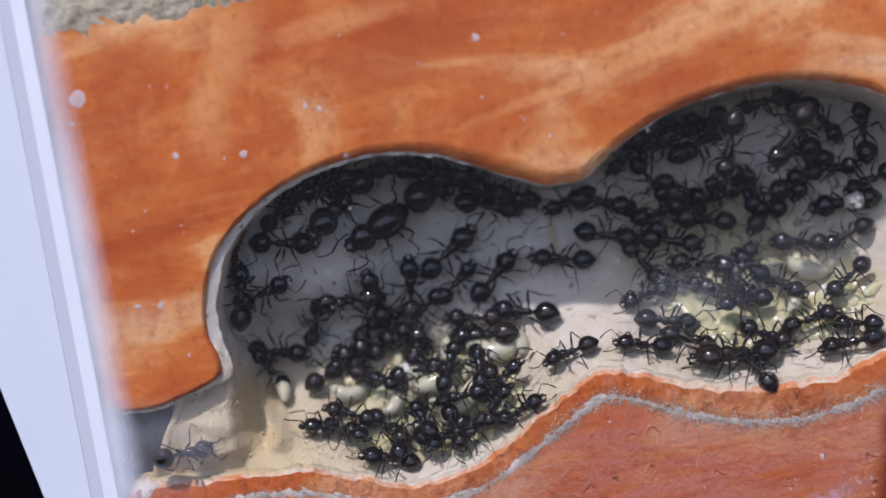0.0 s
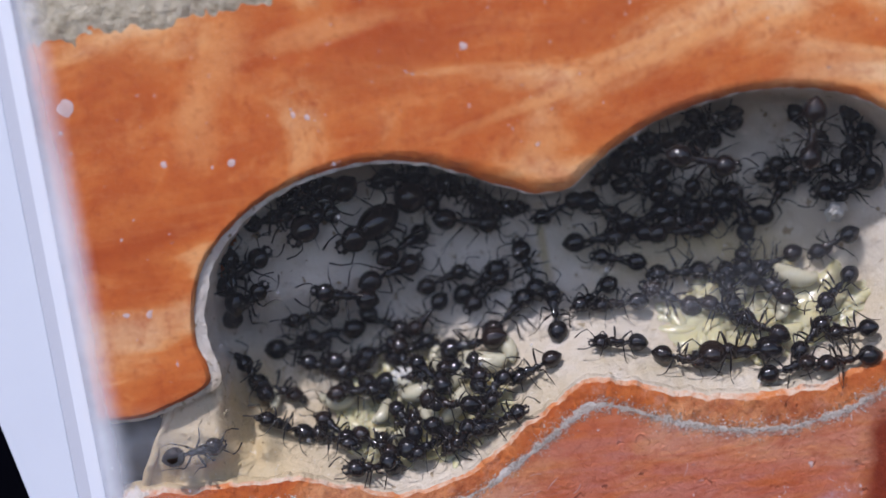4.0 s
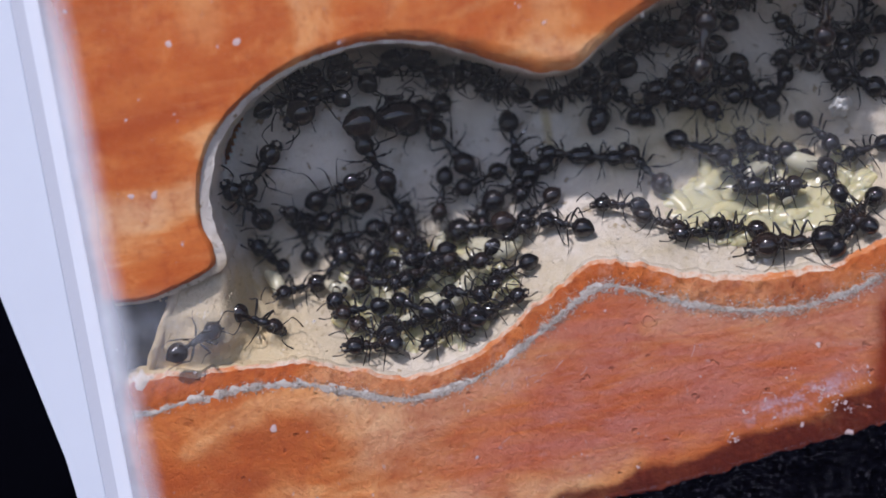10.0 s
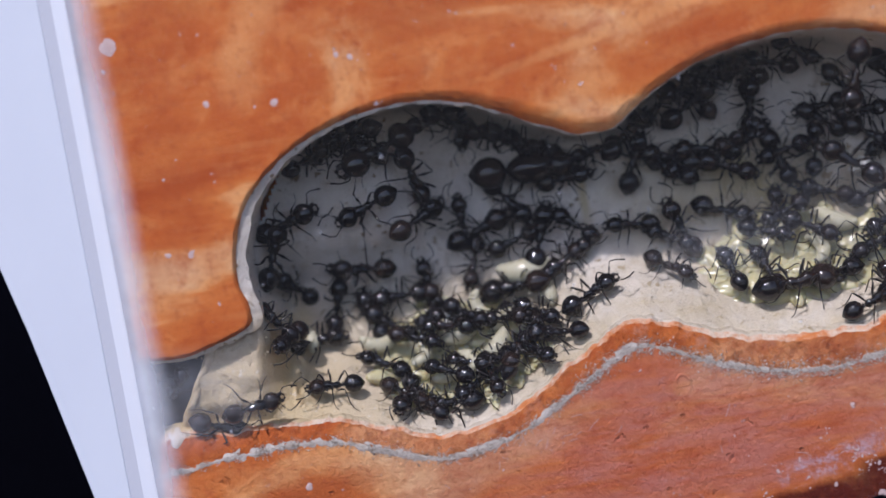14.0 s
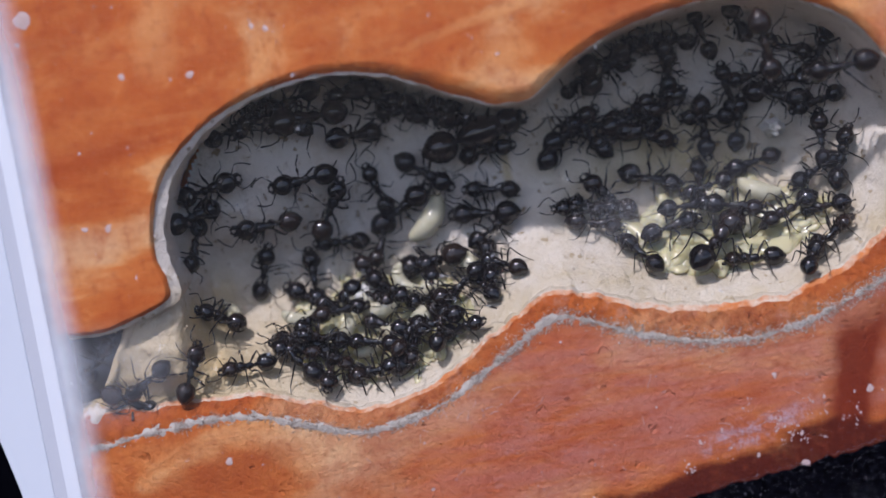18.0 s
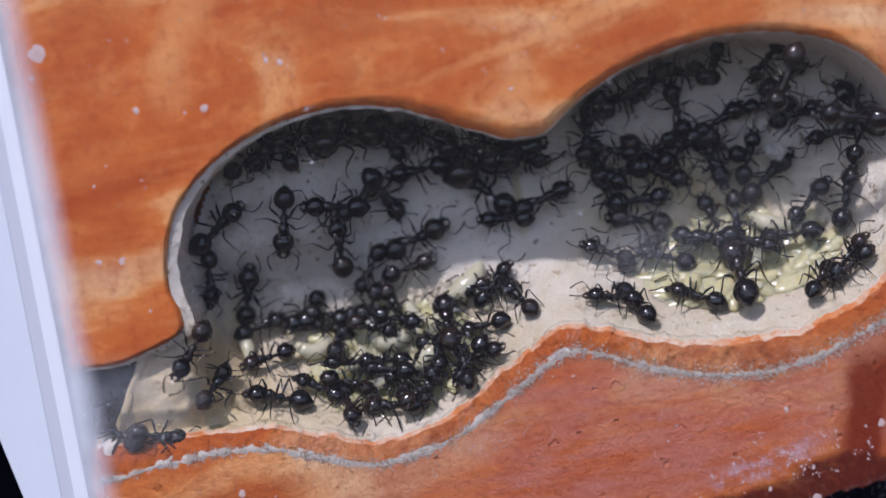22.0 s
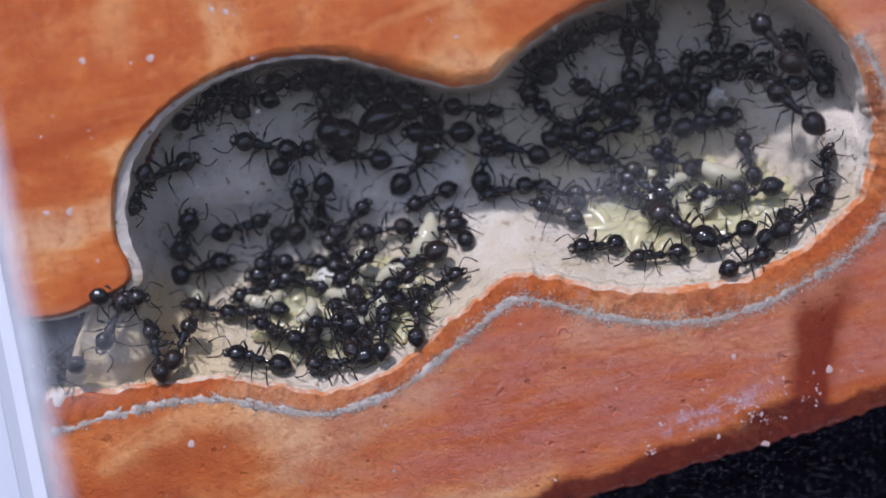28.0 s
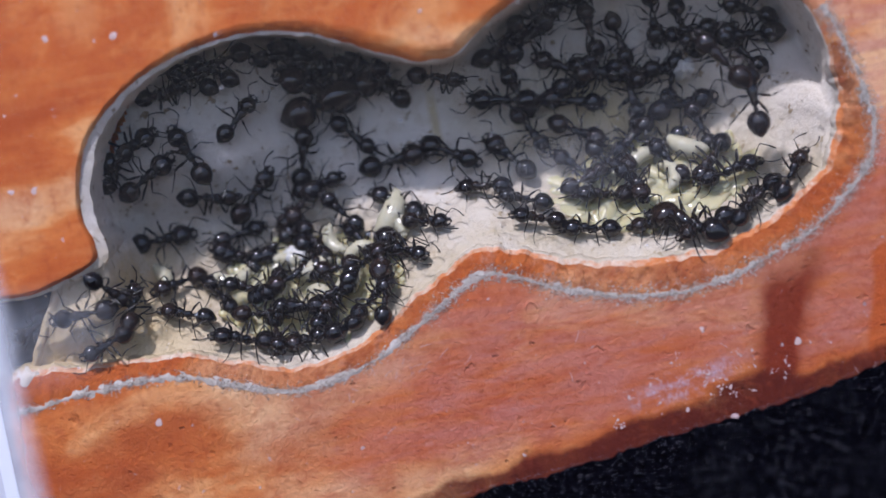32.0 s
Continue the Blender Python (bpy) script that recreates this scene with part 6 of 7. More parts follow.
    roam(46, [(0, 3.50, 1.76, 144), (2, 3.52, 1.69, 129), (3, 3.45, 1.71, 121), (6, 3.48, 1.76, 109), (8, 3.51, 1.72, 117), (9, 3.58, 1.66, -138), (10, 3.65, 1.68, -163), (11, 3.12, 1.57, 163), (13, 3.18, 1.69, 156), (17, 2.83, 1.66, -132), (19, 2.98, 1.59, 174), (20, 3.07, 1.67, -151), (21, 2.89, 2.00, -155), (23, 3.13, 1.99, -163), (24, 3.01, 2.13, -127), (26.5, 2.75, 2.18, -175), (28, 2.90, 2.03, 163), (29, 3.13, 1.99, -177), (30, 3.17, 1.82, -164), (32, 3.00, 1.75, 164)])
    roam(47, [(0, 7.59, 3.65, -34), (2, 7.52, 3.54, 17), (3, 7.75, 3.56, -21), (6, 7.62, 3.89, -49), (8, 7.27, 4.05, 9), (9, 7.34, 3.98, -15), (10, 7.45, 3.70, 35), (13, 7.48, 4.21, 115), (17, 7.61, 3.79, 46), (19, 7.54, 3.66, -24), (21, 7.52, 3.69, -24), (23, 7.14, 3.66, -15), (24, 7.05, 3.63, -27), (26.5, 7.06, 3.41, -62), (28, 7.17, 3.12, -39), (29, 7.21, 3.16, -27), (30, 7.19, 3.18, -23), (32, 7.10, 3.04, -63)])
    roam(48, [(0, 4.27, 2.49, -17), (3, 4.50, 2.47, 1), (7, 4.49, 2.59, 32), (9, 4.53, 2.47, 106), (10, 4.42, 2.58, 101), (11, 4.18, 2.55, 170), (13, 4.26, 2.17, -178), (19, 3.94, 2.28, -134), (20, 4.11, 2.14, -159), (21, 4.03, 2.38, -137), (23, 4.37, 2.34, -100), (24, 4.37, 2.29, -59), (26.5, 4.34, 2.31, -41), (28, 4.05, 2.39, -10), (30, 3.99, 2.43, -50), (32, 3.72, 2.53, 11)])
    roam(49, [(0, 6.93, 2.53, -160), (2, 6.87, 2.51, 173), (6, 6.66, 2.57, 174), (7, 6.76, 2.46, 153), (8, 6.74, 2.39, -141), (11, 6.61, 2.40, 140), (17, 6.89, 2.64, 143), (20, 6.87, 2.76, -151), (21, 6.83, 2.07, 164), (23, 6.61, 2.30, 125), (24, 6.58, 2.72, -175), (26.5, 6.35, 2.87, 146), (28, 6.40, 2.75, -178), (30, 6.46, 2.76, 151), (32, 6.45, 2.50, 160)])
    roam(50, [(0, 3.47, 1.61, -65), (7, 3.43, 2.02, -100), (8, 3.25, 2.05, 2), (9, 3.42, 2.22, 35), (10, 3.48, 2.25, 40), (11, 3.42, 2.16, 2), (13, 3.26, 2.54, 76), (17, 3.07, 2.50, 51), (19, 3.27, 2.65, 73), (20, 3.39, 2.64, 114), (21, 3.55, 2.47, -121), (23, 3.43, 2.43, -153), (26.5, 3.59, 2.34, -163), (28, 3.65, 2.57, -125), (29, 3.78, 2.49, -169), (30, 3.63, 2.37, -161), (32, 3.60, 2.29, 146)])
    roam(51, [(0, 4.84, 4.26, -66), (2, 4.75, 4.41, -24), (3, 4.85, 4.23, -70), (6, 4.93, 4.25, -106), (7, 5.07, 4.15, -145), (8, 4.93, 4.23, -141), (9, 4.89, 4.27, -81), (10, 4.82, 4.31, -59), (11, 4.88, 4.28, -77), (13, 4.84, 4.31, -71), (17, 4.76, 4.34, -86), (19, 4.81, 4.32, -58), (20, 4.79, 4.33, -51), (21, 4.69, 4.05, -62), (23, 4.74, 4.29, -55), (24, 4.72, 4.29, -58), (26.5, 4.83, 4.34, -76), (29, 4.63, 4.26, -113), (30, 4.68, 4.32, -35), (32, 4.73, 4.36, -60)])
    roam(52, [(2, 6.03, 2.11, -171), (3, 5.77, 2.05, -164), (8, 5.76, 2.45, -123), (9, 5.81, 2.44, -130), (10, 5.81, 2.51, -140), (11, 5.91, 2.59, -63), (13, 5.71, 2.56, -145), (17, 5.83, 2.35, 143), (19, 5.94, 2.22, 125), (20, 5.86, 2.22, 133), (21, 5.93, 2.22, 121), (23, 5.97, 2.46, 114), (24, 6.16, 2.31, 114), (28, 6.93, 2.65, 148), (29, 6.74, 2.79, -124), (30, 7.07, 2.68, 135), (32, 7.47, 2.58, 136)])
    roam(53, [(0, 7.29, 2.63, 170), (3, 7.01, 2.83, -123), (6, 6.81, 3.09, 144), (7, 6.68, 2.99, -168), (8, 6.56, 3.09, 170), (9, 6.17, 3.09, 167), (11, 6.49, 2.93, 163), (13, 6.50, 2.86, 176), (19, 6.77, 2.64, 175), (21, 6.80, 2.59, 143), (23, 6.93, 2.43, 152), (24, 7.13, 2.40, 148), (26.5, 6.95, 2.43, 146), (28, 6.85, 2.43, 143), (29, 7.10, 2.49, 155), (30, 6.95, 2.36, 146), (32, 6.91, 2.08, -179)])
    roam(54, [(0, 7.30, 4.30, -148), (2, 7.43, 4.29, -168), (3, 7.43, 4.31, -178), (6, 7.40, 4.32, -153), (7, 7.63, 4.11, -135), (8, 7.61, 4.05, -139), (9, 7.51, 4.25, 156), (11, 7.46, 4.32, -168), (13, 7.70, 4.55, -179), (17, 7.83, 4.51, -179), (19, 8.06, 4.57, -164), (20, 8.04, 4.61, -164), (21, 8.01, 4.58, -156), (23, 7.96, 4.53, 178), (24, 7.96, 4.51, -163), (26.5, 8.32, 4.27, 81), (28, 8.27, 4.01, 86), (29, 8.22, 4.18, 94), (32, 8.55, 3.42, 10)])
    roam(55, [(0, 9.19, 2.27, -136), (2, 9.15, 2.23, -156), (3, 9.13, 2.23, -144), (6, 9.32, 2.17, -130), (7, 9.51, 2.73, -41), (8, 9.16, 2.94, -36), (9, 9.01, 3.05, -62), (10, 9.01, 2.80, -54), (11, 8.78, 3.01, -10), (13, 9.26, 2.74, 15), (17, 9.35, 2.89, 1), (19, 9.61, 3.01, 99), (21, 9.87, 3.27, 76), (28, 9.96, 3.40, 112), (32, 9.66, 3.92, 153)])
    roam(56, [(0, 4.94, 1.42, -167), (3, 4.94, 1.42, -171), (6, 4.70, 1.47, 125), (7, 4.94, 1.41, 164), (8, 4.86, 1.41, 165), (9, 4.76, 1.41, 170), (10, 4.86, 1.43, 141), (11, 4.73, 1.45, 156), (13, 4.55, 1.50, 125), (17, 4.60, 1.68, 146), (19, 4.47, 1.70, 128), (20, 4.45, 1.66, 128), (21, 4.43, 1.64, 146), (23, 4.21, 1.67, 170), (24, 4.28, 1.67, 156), (28, 3.47, 1.89, 176), (29, 3.58, 1.90, 90), (32, 3.90, 1.81, 49)])
    roam(57, [(0, 5.74, 4.00, -27), (2, 5.73, 4.00, -27), (3, 5.75, 3.99, -18), (6, 5.70, 4.02, -30), (8, 5.65, 4.02, -31), (9, 5.76, 4.07, -33), (11, 5.70, 4.07, -28), (13, 5.64, 4.07, -24), (17, 5.66, 4.06, -27), (19, 5.70, 4.08, -40), (20, 5.69, 4.09, -37), (21, 5.66, 4.08, -34), (23, 5.63, 4.07, -19), (28, 5.58, 4.10, -24), (29, 5.53, 4.16, -20), (30, 5.47, 4.21, -22), (32, 5.18, 3.36, -48)])
    roam(58, [(0, 3.84, 2.00, -36), (2, 3.74, 1.89, 17), (3, 3.72, 1.92, 8), (6, 3.82, 1.99, -39), (7, 3.85, 1.89, 27), (8, 3.90, 1.84, 24), (9, 3.85, 1.89, -10), (10, 3.91, 1.85, -10), (11, 3.90, 1.84, -26), (13, 3.89, 1.80, -32), (17, 3.96, 2.00, 7), (19, 3.99, 1.86, 0), (21, 4.27, 2.05, -4), (23, 4.27, 2.09, -24), (24, 4.23, 2.05, 6), (26.5, 4.42, 1.77, -19), (28, 4.35, 1.51, 7), (29, 4.26, 1.32, 142), (30, 4.24, 1.69, 158), (32, 4.39, 1.45, 152)])
    roam(59, [(0, 4.89, 1.60, 170), (2, 4.94, 1.60, 145), (3, 4.94, 1.61, 158), (6, 4.86, 1.59, 121), (8, 4.32, 1.48, 109), (9, 4.62, 1.85, -177), (10, 4.49, 1.84, -156), (11, 4.56, 1.88, -177), (13, 4.35, 1.92, 170), (19, 3.67, 1.61, 177), (21, 3.71, 1.66, -134), (23, 3.92, 1.61, 164), (24, 3.45, 1.63, 125), (26.5, 3.70, 1.47, -153), (28, 3.59, 1.58, 136), (30, 3.64, 1.72, 163)])
    roam(60, [(0, 3.61, 2.39, 32), (3, 3.79, 2.40, 17), (6, 3.78, 2.47, -5), (7, 3.88, 2.32, 12), (8, 4.09, 2.17, 6), (9, 3.68, 2.11, -3), (10, 3.86, 2.15, 62), (11, 3.71, 2.27, -15), (13, 3.55, 2.38, 88), (17, 3.56, 2.27, 170), (19, 3.63, 1.96, -121), (20, 3.80, 1.93, -163), (21, 3.83, 2.00, -151), (23, 3.74, 2.17, -60), (26.5, 3.89, 2.06, 17), (28, 4.02, 2.09, -24), (29, 4.29, 2.25, 44), (30, 4.17, 2.27, -56), (32, 4.00, 2.33, -151)])
    roam(61, [(0, 4.94, 3.08, 39), (2, 4.91, 3.25, -5), (3, 4.99, 3.18, 17), (6, 4.90, 3.16, 1), (7, 5.08, 3.22, 106), (8, 5.15, 2.73, 131), (11, 5.27, 2.05, 163), (17, 5.15, 2.06, 109), (19, 5.08, 2.08, 106), (20, 4.80, 1.67, -168), (23, 4.60, 1.55, -145), (28, 4.55, 1.70, 151), (29, 4.25, 1.75, 163), (30, 4.49, 1.88, 142), (32, 4.75, 1.83, -179)])
    roam(62, [(0, 7.83, 4.48, -171), (2, 8.13, 4.36, -171), (6, 8.32, 4.54, -176), (7, 8.29, 4.52, -173), (8, 8.36, 4.53, -173), (9, 8.62, 4.56, -163), (11, 8.44, 4.58, -156), (13, 8.68, 4.58, -46), (20, 9.05, 4.41, -111), (23, 8.89, 4.32, -138), (24, 9.00, 4.38, -85), (26.5, 9.05, 4.30, -99), (28, 8.96, 4.18, -103), (30, 8.94, 4.12, -107), (32, 8.91, 3.86, -84)])
    roam(63, [(0, 5.38, 1.88, 33), (2, 5.36, 1.89, 31), (6, 5.38, 1.80, 42), (8, 5.43, 1.90, 42), (9, 5.14, 1.67, 87), (10, 4.96, 1.63, 146), (11, 5.29, 1.60, -166), (17, 5.16, 1.77, -139), (19, 5.14, 1.58, 150), (20, 5.13, 1.59, 143), (21, 5.06, 1.64, 120), (23, 4.99, 1.67, 62), (24, 4.94, 1.69, 136), (26.5, 4.90, 1.49, 108), (28, 4.91, 1.43, 98), (30, 4.92, 1.44, 151), (32, 4.65, 1.28, -170)])
    roam(64, [(0, 7.30, 2.00, -34), (2, 7.22, 1.92, -42), (7, 7.47, 1.84, -30), (8, 7.37, 2.00, -48), (9, 7.15, 2.05, -81), (10, 7.07, 2.13, -48), (11, 6.80, 2.25, -60), (17, 6.84, 2.42, -37), (19, 7.01, 2.43, -10), (20, 7.20, 2.55, 35), (21, 7.21, 2.42, 54), (23, 7.34, 2.56, 2), (24, 7.54, 2.65, 0), (26.5, 7.45, 2.56, -27), (28, 7.36, 2.56, -4), (29, 7.52, 2.56, -35), (30, 7.52, 2.57, -18), (32, 7.57, 2.33, 26)])
    roam(65, [(0, 8.25, 3.54, -69), (2, 8.06, 3.64, -67), (6, 8.15, 3.62, -107), (7, 8.18, 3.67, -111), (8, 8.15, 3.63, -111), (9, 8.12, 3.80, -133), (10, 8.05, 3.74, 154), (11, 8.08, 3.75, 65), (13, 8.17, 3.71, 70), (19, 7.98, 4.12, 88), (23, 8.40, 3.81, 24), (24, 8.22, 3.60, 4), (28, 8.89, 3.67, 12), (29, 8.92, 3.78, 85), (30, 8.66, 3.97, -169), (32, 8.65, 4.03, -92)])
    roam(66, [(0, 3.27, 2.91, -110), (2, 3.33, 3.17, 177), (3, 3.38, 3.13, -178), (6, 3.33, 2.91, -138), (7, 3.26, 2.81, -168), (10, 3.25, 3.00, 138), (11, 2.47, 2.61, 96), (13, 2.48, 2.55, 134), (17, 1.89, 1.83, -145), (19, 2.25, 1.97, -172), (20, 2.17, 2.01, -179), (21, 1.41, 2.18, -127), (23, 1.41, 1.94, -168), (24, 1.51, 1.95, -137), (28, 1.43, 2.04, -157)])
    roam(67, [(0, 4.85, 2.05, 72), (2, 4.72, 2.06, 129), (3, 4.69, 2.08, 129), (6, 4.53, 2.27, 112), (7, 4.57, 2.25, 120), (8, 4.55, 2.23, 129), (9, 4.46, 2.14, -171), (10, 4.57, 2.15, -177), (11, 4.75, 2.13, 176), (13, 4.72, 2.06, -42), (17, 4.71, 2.07, -37), (19, 4.72, 2.11, -46), (20, 4.66, 2.09, -39), (21, 4.65, 2.10, -37), (23, 4.67, 2.05, -37), (24, 4.77, 2.11, -71), (26.5, 4.73, 2.13, -47), (28, 4.75, 2.15, 29), (29, 4.92, 2.33, -38), (30, 4.72, 2.13, 40), (32, 4.91, 2.57, 128)])
    roam(68, [(0, 6.99, 2.88, -61), (3, 6.59, 2.66, -133), (6, 6.39, 2.71, -171), (8, 5.84, 2.72, 112), (10, 5.81, 2.82, -137), (11, 5.74, 2.78, 176), (13, 5.91, 2.96, 129), (19, 5.88, 3.10, 170), (26.5, 5.92, 2.71, -161), (28, 5.57, 2.84, -166), (29, 5.74, 2.53, -126), (30, 5.85, 2.25, -35)])
    roam(69, [(0, 6.75, 2.09, 174), (2, 6.76, 2.21, 159), (3, 6.64, 2.20, -180), (6, 6.37, 2.17, 153), (7, 6.56, 2.24, 157), (8, 6.27, 2.20, -156), (9, 5.60, 2.02, -159), (10, 5.44, 1.92, 177), (11, 5.60, 1.80, 177), (19, 5.64, 2.08, 125), (21, 5.49, 2.00, 164), (24, 5.89, 2.23, 176), (26.5, 5.93, 2.44, -171), (28, 5.86, 2.48, 111), (29, 5.91, 2.30, 124), (30, 6.58, 2.45, 68), (32, 6.83, 2.32, 159)])
    roam(70, [(2, 8.73, 2.86, 170), (3, 8.52, 2.77, -163), (6, 8.61, 2.69, -176), (7, 8.54, 2.64, -165), (8, 8.55, 2.70, 176), (9, 8.65, 2.70, -171), (11, 8.53, 2.53, 159), (13, 8.68, 2.90, 146), (17, 8.73, 2.87, -170), (21, 7.85, 2.45, 156), (23, 8.15, 2.46, -163), (26.5, 8.59, 2.22, -163), (28, 8.67, 2.24, 176), (29, 8.64, 2.31, 149), (30, 8.60, 2.32, 169), (32, 8.51, 2.38, 116)])
    roam(71, [(0, 4.08, 2.71, 161), (2, 3.99, 2.48, 153), (3, 3.41, 2.41, 154), (6, 3.17, 2.30, -160), (9, 3.06, 1.90, -176), (10, 3.04, 2.06, -153), (11, 1.51, 2.10, -56), (13, 1.55, 2.15, 29), (17, 1.57, 2.06, 46), (19, 1.51, 2.02, 19), (20, 1.54, 2.05, 65), (21, 1.46, 1.93, 151), (23, 1.49, 1.70, 152), (24, 2.20, 1.89, 148), (26.5, 2.09, 1.96, 154), (28, 1.49, 1.79, 170), (29, 1.98, 1.80, 101), (30, 2.21, 1.75, -157), (32, 2.22, 1.78, -164)])
    roam(72, [(0, 8.91, 3.58, -121), (2, 8.87, 3.83, -150), (6, 8.82, 3.63, 130), (7, 8.80, 3.61, 138), (8, 8.80, 3.65, 122), (9, 8.82, 3.64, 118), (10, 8.91, 4.01, 126), (11, 8.77, 3.68, 47), (13, 8.83, 3.67, 150), (17, 8.68, 3.78, 116), (19, 8.39, 3.70, 69), (20, 8.48, 3.69, 64), (21, 8.13, 3.59, 4), (24, 8.36, 3.05, 87), (26.5, 8.43, 2.70, 163), (28, 8.30, 2.57, -159), (30, 8.28, 2.72, -56), (32, 8.54, 2.64, 18)])
    roam(73, [(0, 4.51, 2.16, 148), (3, 4.81, 2.02, 86), (6, 4.72, 1.91, 36), (7, 4.66, 1.84, -37), (8, 4.75, 1.77, -10), (9, 4.81, 1.77, -47), (10, 4.64, 1.92, -155), (11, 4.77, 1.63, -174), (13, 4.90, 1.60, 140), (17, 5.02, 1.48, 136), (19, 4.75, 1.56, 43), (20, 4.78, 1.45, 35), (21, 4.79, 1.42, 35), (23, 4.79, 1.29, 57), (29, 4.48, 1.38, 105), (30, 4.26, 1.55, -11), (32, 4.21, 1.82, 34)])
    roam(74, [(9, 4.11, 2.55, 27), (13, 4.21, 2.62, 91), (17, 3.97, 2.77, 125), (19, 4.31, 2.94, -145), (20, 4.30, 2.79, -127), (23, 4.33, 2.51, -47), (26.5, 4.71, 2.87, 9), (28, 4.68, 2.82, 35), (29, 4.60, 2.81, 26), (30, 4.63, 2.87, 23), (32, 4.71, 2.95, 8)])
    roam(75, [(0, 8.69, 1.91, 5), (2, 8.70, 1.90, 15), (3, 8.78, 1.85, 63), (6, 9.01, 2.31, 117), (7, 8.97, 2.15, 127), (10, 9.07, 2.20, 105), (13, 9.33, 2.45, -165), (17, 9.46, 2.58, -158), (19, 9.32, 2.70, -171), (20, 9.34, 2.64, 136), (21, 9.32, 2.71, 42), (23, 9.22, 2.70, 47), (24, 9.17, 2.72, 47), (26.5, 9.11, 2.62, 81), (28, 9.13, 2.66, 99), (29, 9.09, 2.67, 113), (30, 9.03, 2.73, 106), (32, 8.96, 2.76, 106)])
    roam(76, [(0, 9.29, 2.85, -165), (2, 9.23, 2.83, -166), (6, 9.54, 2.95, -144), (7, 9.78, 3.07, 154), (8, 9.74, 3.16, 125), (9, 9.41, 2.57, 159), (11, 9.46, 2.55, 163), (13, 9.47, 2.22, 152), (19, 9.38, 2.25, 148), (20, 9.19, 2.18, -159), (21, 9.32, 2.21, 152), (23, 9.46, 1.97, -152), (24, 9.43, 1.90, 89), (26.5, 9.15, 1.77, 76), (28, 8.78, 1.60, 23), (29, 8.96, 1.68, 74), (30, 9.25, 1.79, 159), (32, 9.35, 1.88, -141)])
    roam(77, [(6, 6.27, 3.77, -169), (8, 6.55, 3.75, -126), (11, 6.24, 3.90, -174), (19, 5.38, 4.13, -173), (20, 5.37, 4.12, -166), (21, 5.14, 4.19, -170), (23, 5.08, 4.20, 125), (24, 5.08, 4.18, -145), (26.5, 5.14, 4.22, -81), (28, 4.94, 4.25, -50), (30, 5.62, 4.10, -29), (32, 5.57, 4.14, -31)])
    roam(78, [(0, 5.16, 1.98, 107), (2, 5.16, 2.02, 110), (3, 5.20, 2.01, 117), (6, 5.17, 2.00, 107), (7, 5.27, 2.03, 147), (8, 5.17, 2.01, 108), (9, 5.19, 2.02, 107), (10, 5.52, 2.21, 29), (11, 5.55, 1.98, 54), (13, 5.40, 1.99, -24), (17, 5.55, 2.09, -121), (19, 5.43, 2.03, 178), (20, 5.41, 1.99, 164), (21, 5.33, 1.61, -123), (23, 5.27, 1.66, -121), (24, 5.03, 1.48, -151), (29, 4.94, 1.73, -160), (30, 4.87, 1.62, -151), (32, 4.78, 1.57, -157)])
    roam(79, [(0, 3.74, 2.40, -100), (2, 4.05, 2.19, 162), (8, 3.77, 2.01, 161), (9, 3.51, 1.90, 170), (10, 3.56, 1.98, 50), (11, 3.53, 1.76, 109), (13, 3.53, 1.77, 112), (17, 3.59, 1.64, -163), (19, 3.38, 1.71, 156), (20, 3.31, 1.92, 143), (21, 3.47, 1.86, -171), (23, 3.53, 1.63, 128), (24, 3.58, 1.80, 143), (26.5, 3.39, 1.98, 125), (28, 3.46, 2.14, -164), (30, 3.46, 2.08, -177), (32, 3.42, 1.86, -78)])
    roam(80, [(0, 5.05, 2.61, 170), (2, 5.13, 2.61, 177), (6, 5.37, 2.94, -145), (7, 5.30, 2.93, -153), (8, 5.31, 2.92, -149), (9, 5.21, 2.93, -161), (10, 5.23, 2.95, -163), (13, 5.21, 2.90, -163), (20, 5.22, 2.37, -180), (21, 5.32, 2.33, -169), (28, 4.99, 2.58, 179), (29, 5.03, 2.59, 177), (30, 5.19, 2.22, 124), (32, 5.10, 2.16, 124)])
    roam(81, [(10, 3.98, 1.42, 80), (11, 4.01, 1.34, 98), (19, 3.09, 2.09, 89), (21, 3.02, 2.35, 21), (23, 3.07, 2.57, 33), (26.5, 2.82, 2.49, -10), (29, 2.19, 2.44, -11), (30, 2.33, 2.44, 8), (32, 2.33, 2.30, -38)])
    roam(82, [(0, 7.92, 2.13, -174), (2, 8.23, 2.54, 144), (6, 8.34, 2.61, 137), (8, 8.17, 2.68, -171), (9, 8.22, 2.74, 170), (10, 8.38, 2.74, 164), (11, 8.10, 2.72, -176), (13, 8.16, 2.74, -156), (17, 8.18, 2.65, 170), (19, 8.19, 2.65, -145), (20, 8.34, 2.81, 170), (21, 8.37, 2.82, -126), (23, 8.39, 2.56, -73), (24, 8.18, 2.68, -169), (28, 8.26, 2.78, 143), (29, 8.11, 2.75, 169), (30, 8.24, 2.81, 143), (32, 8.14, 2.73, -146)])
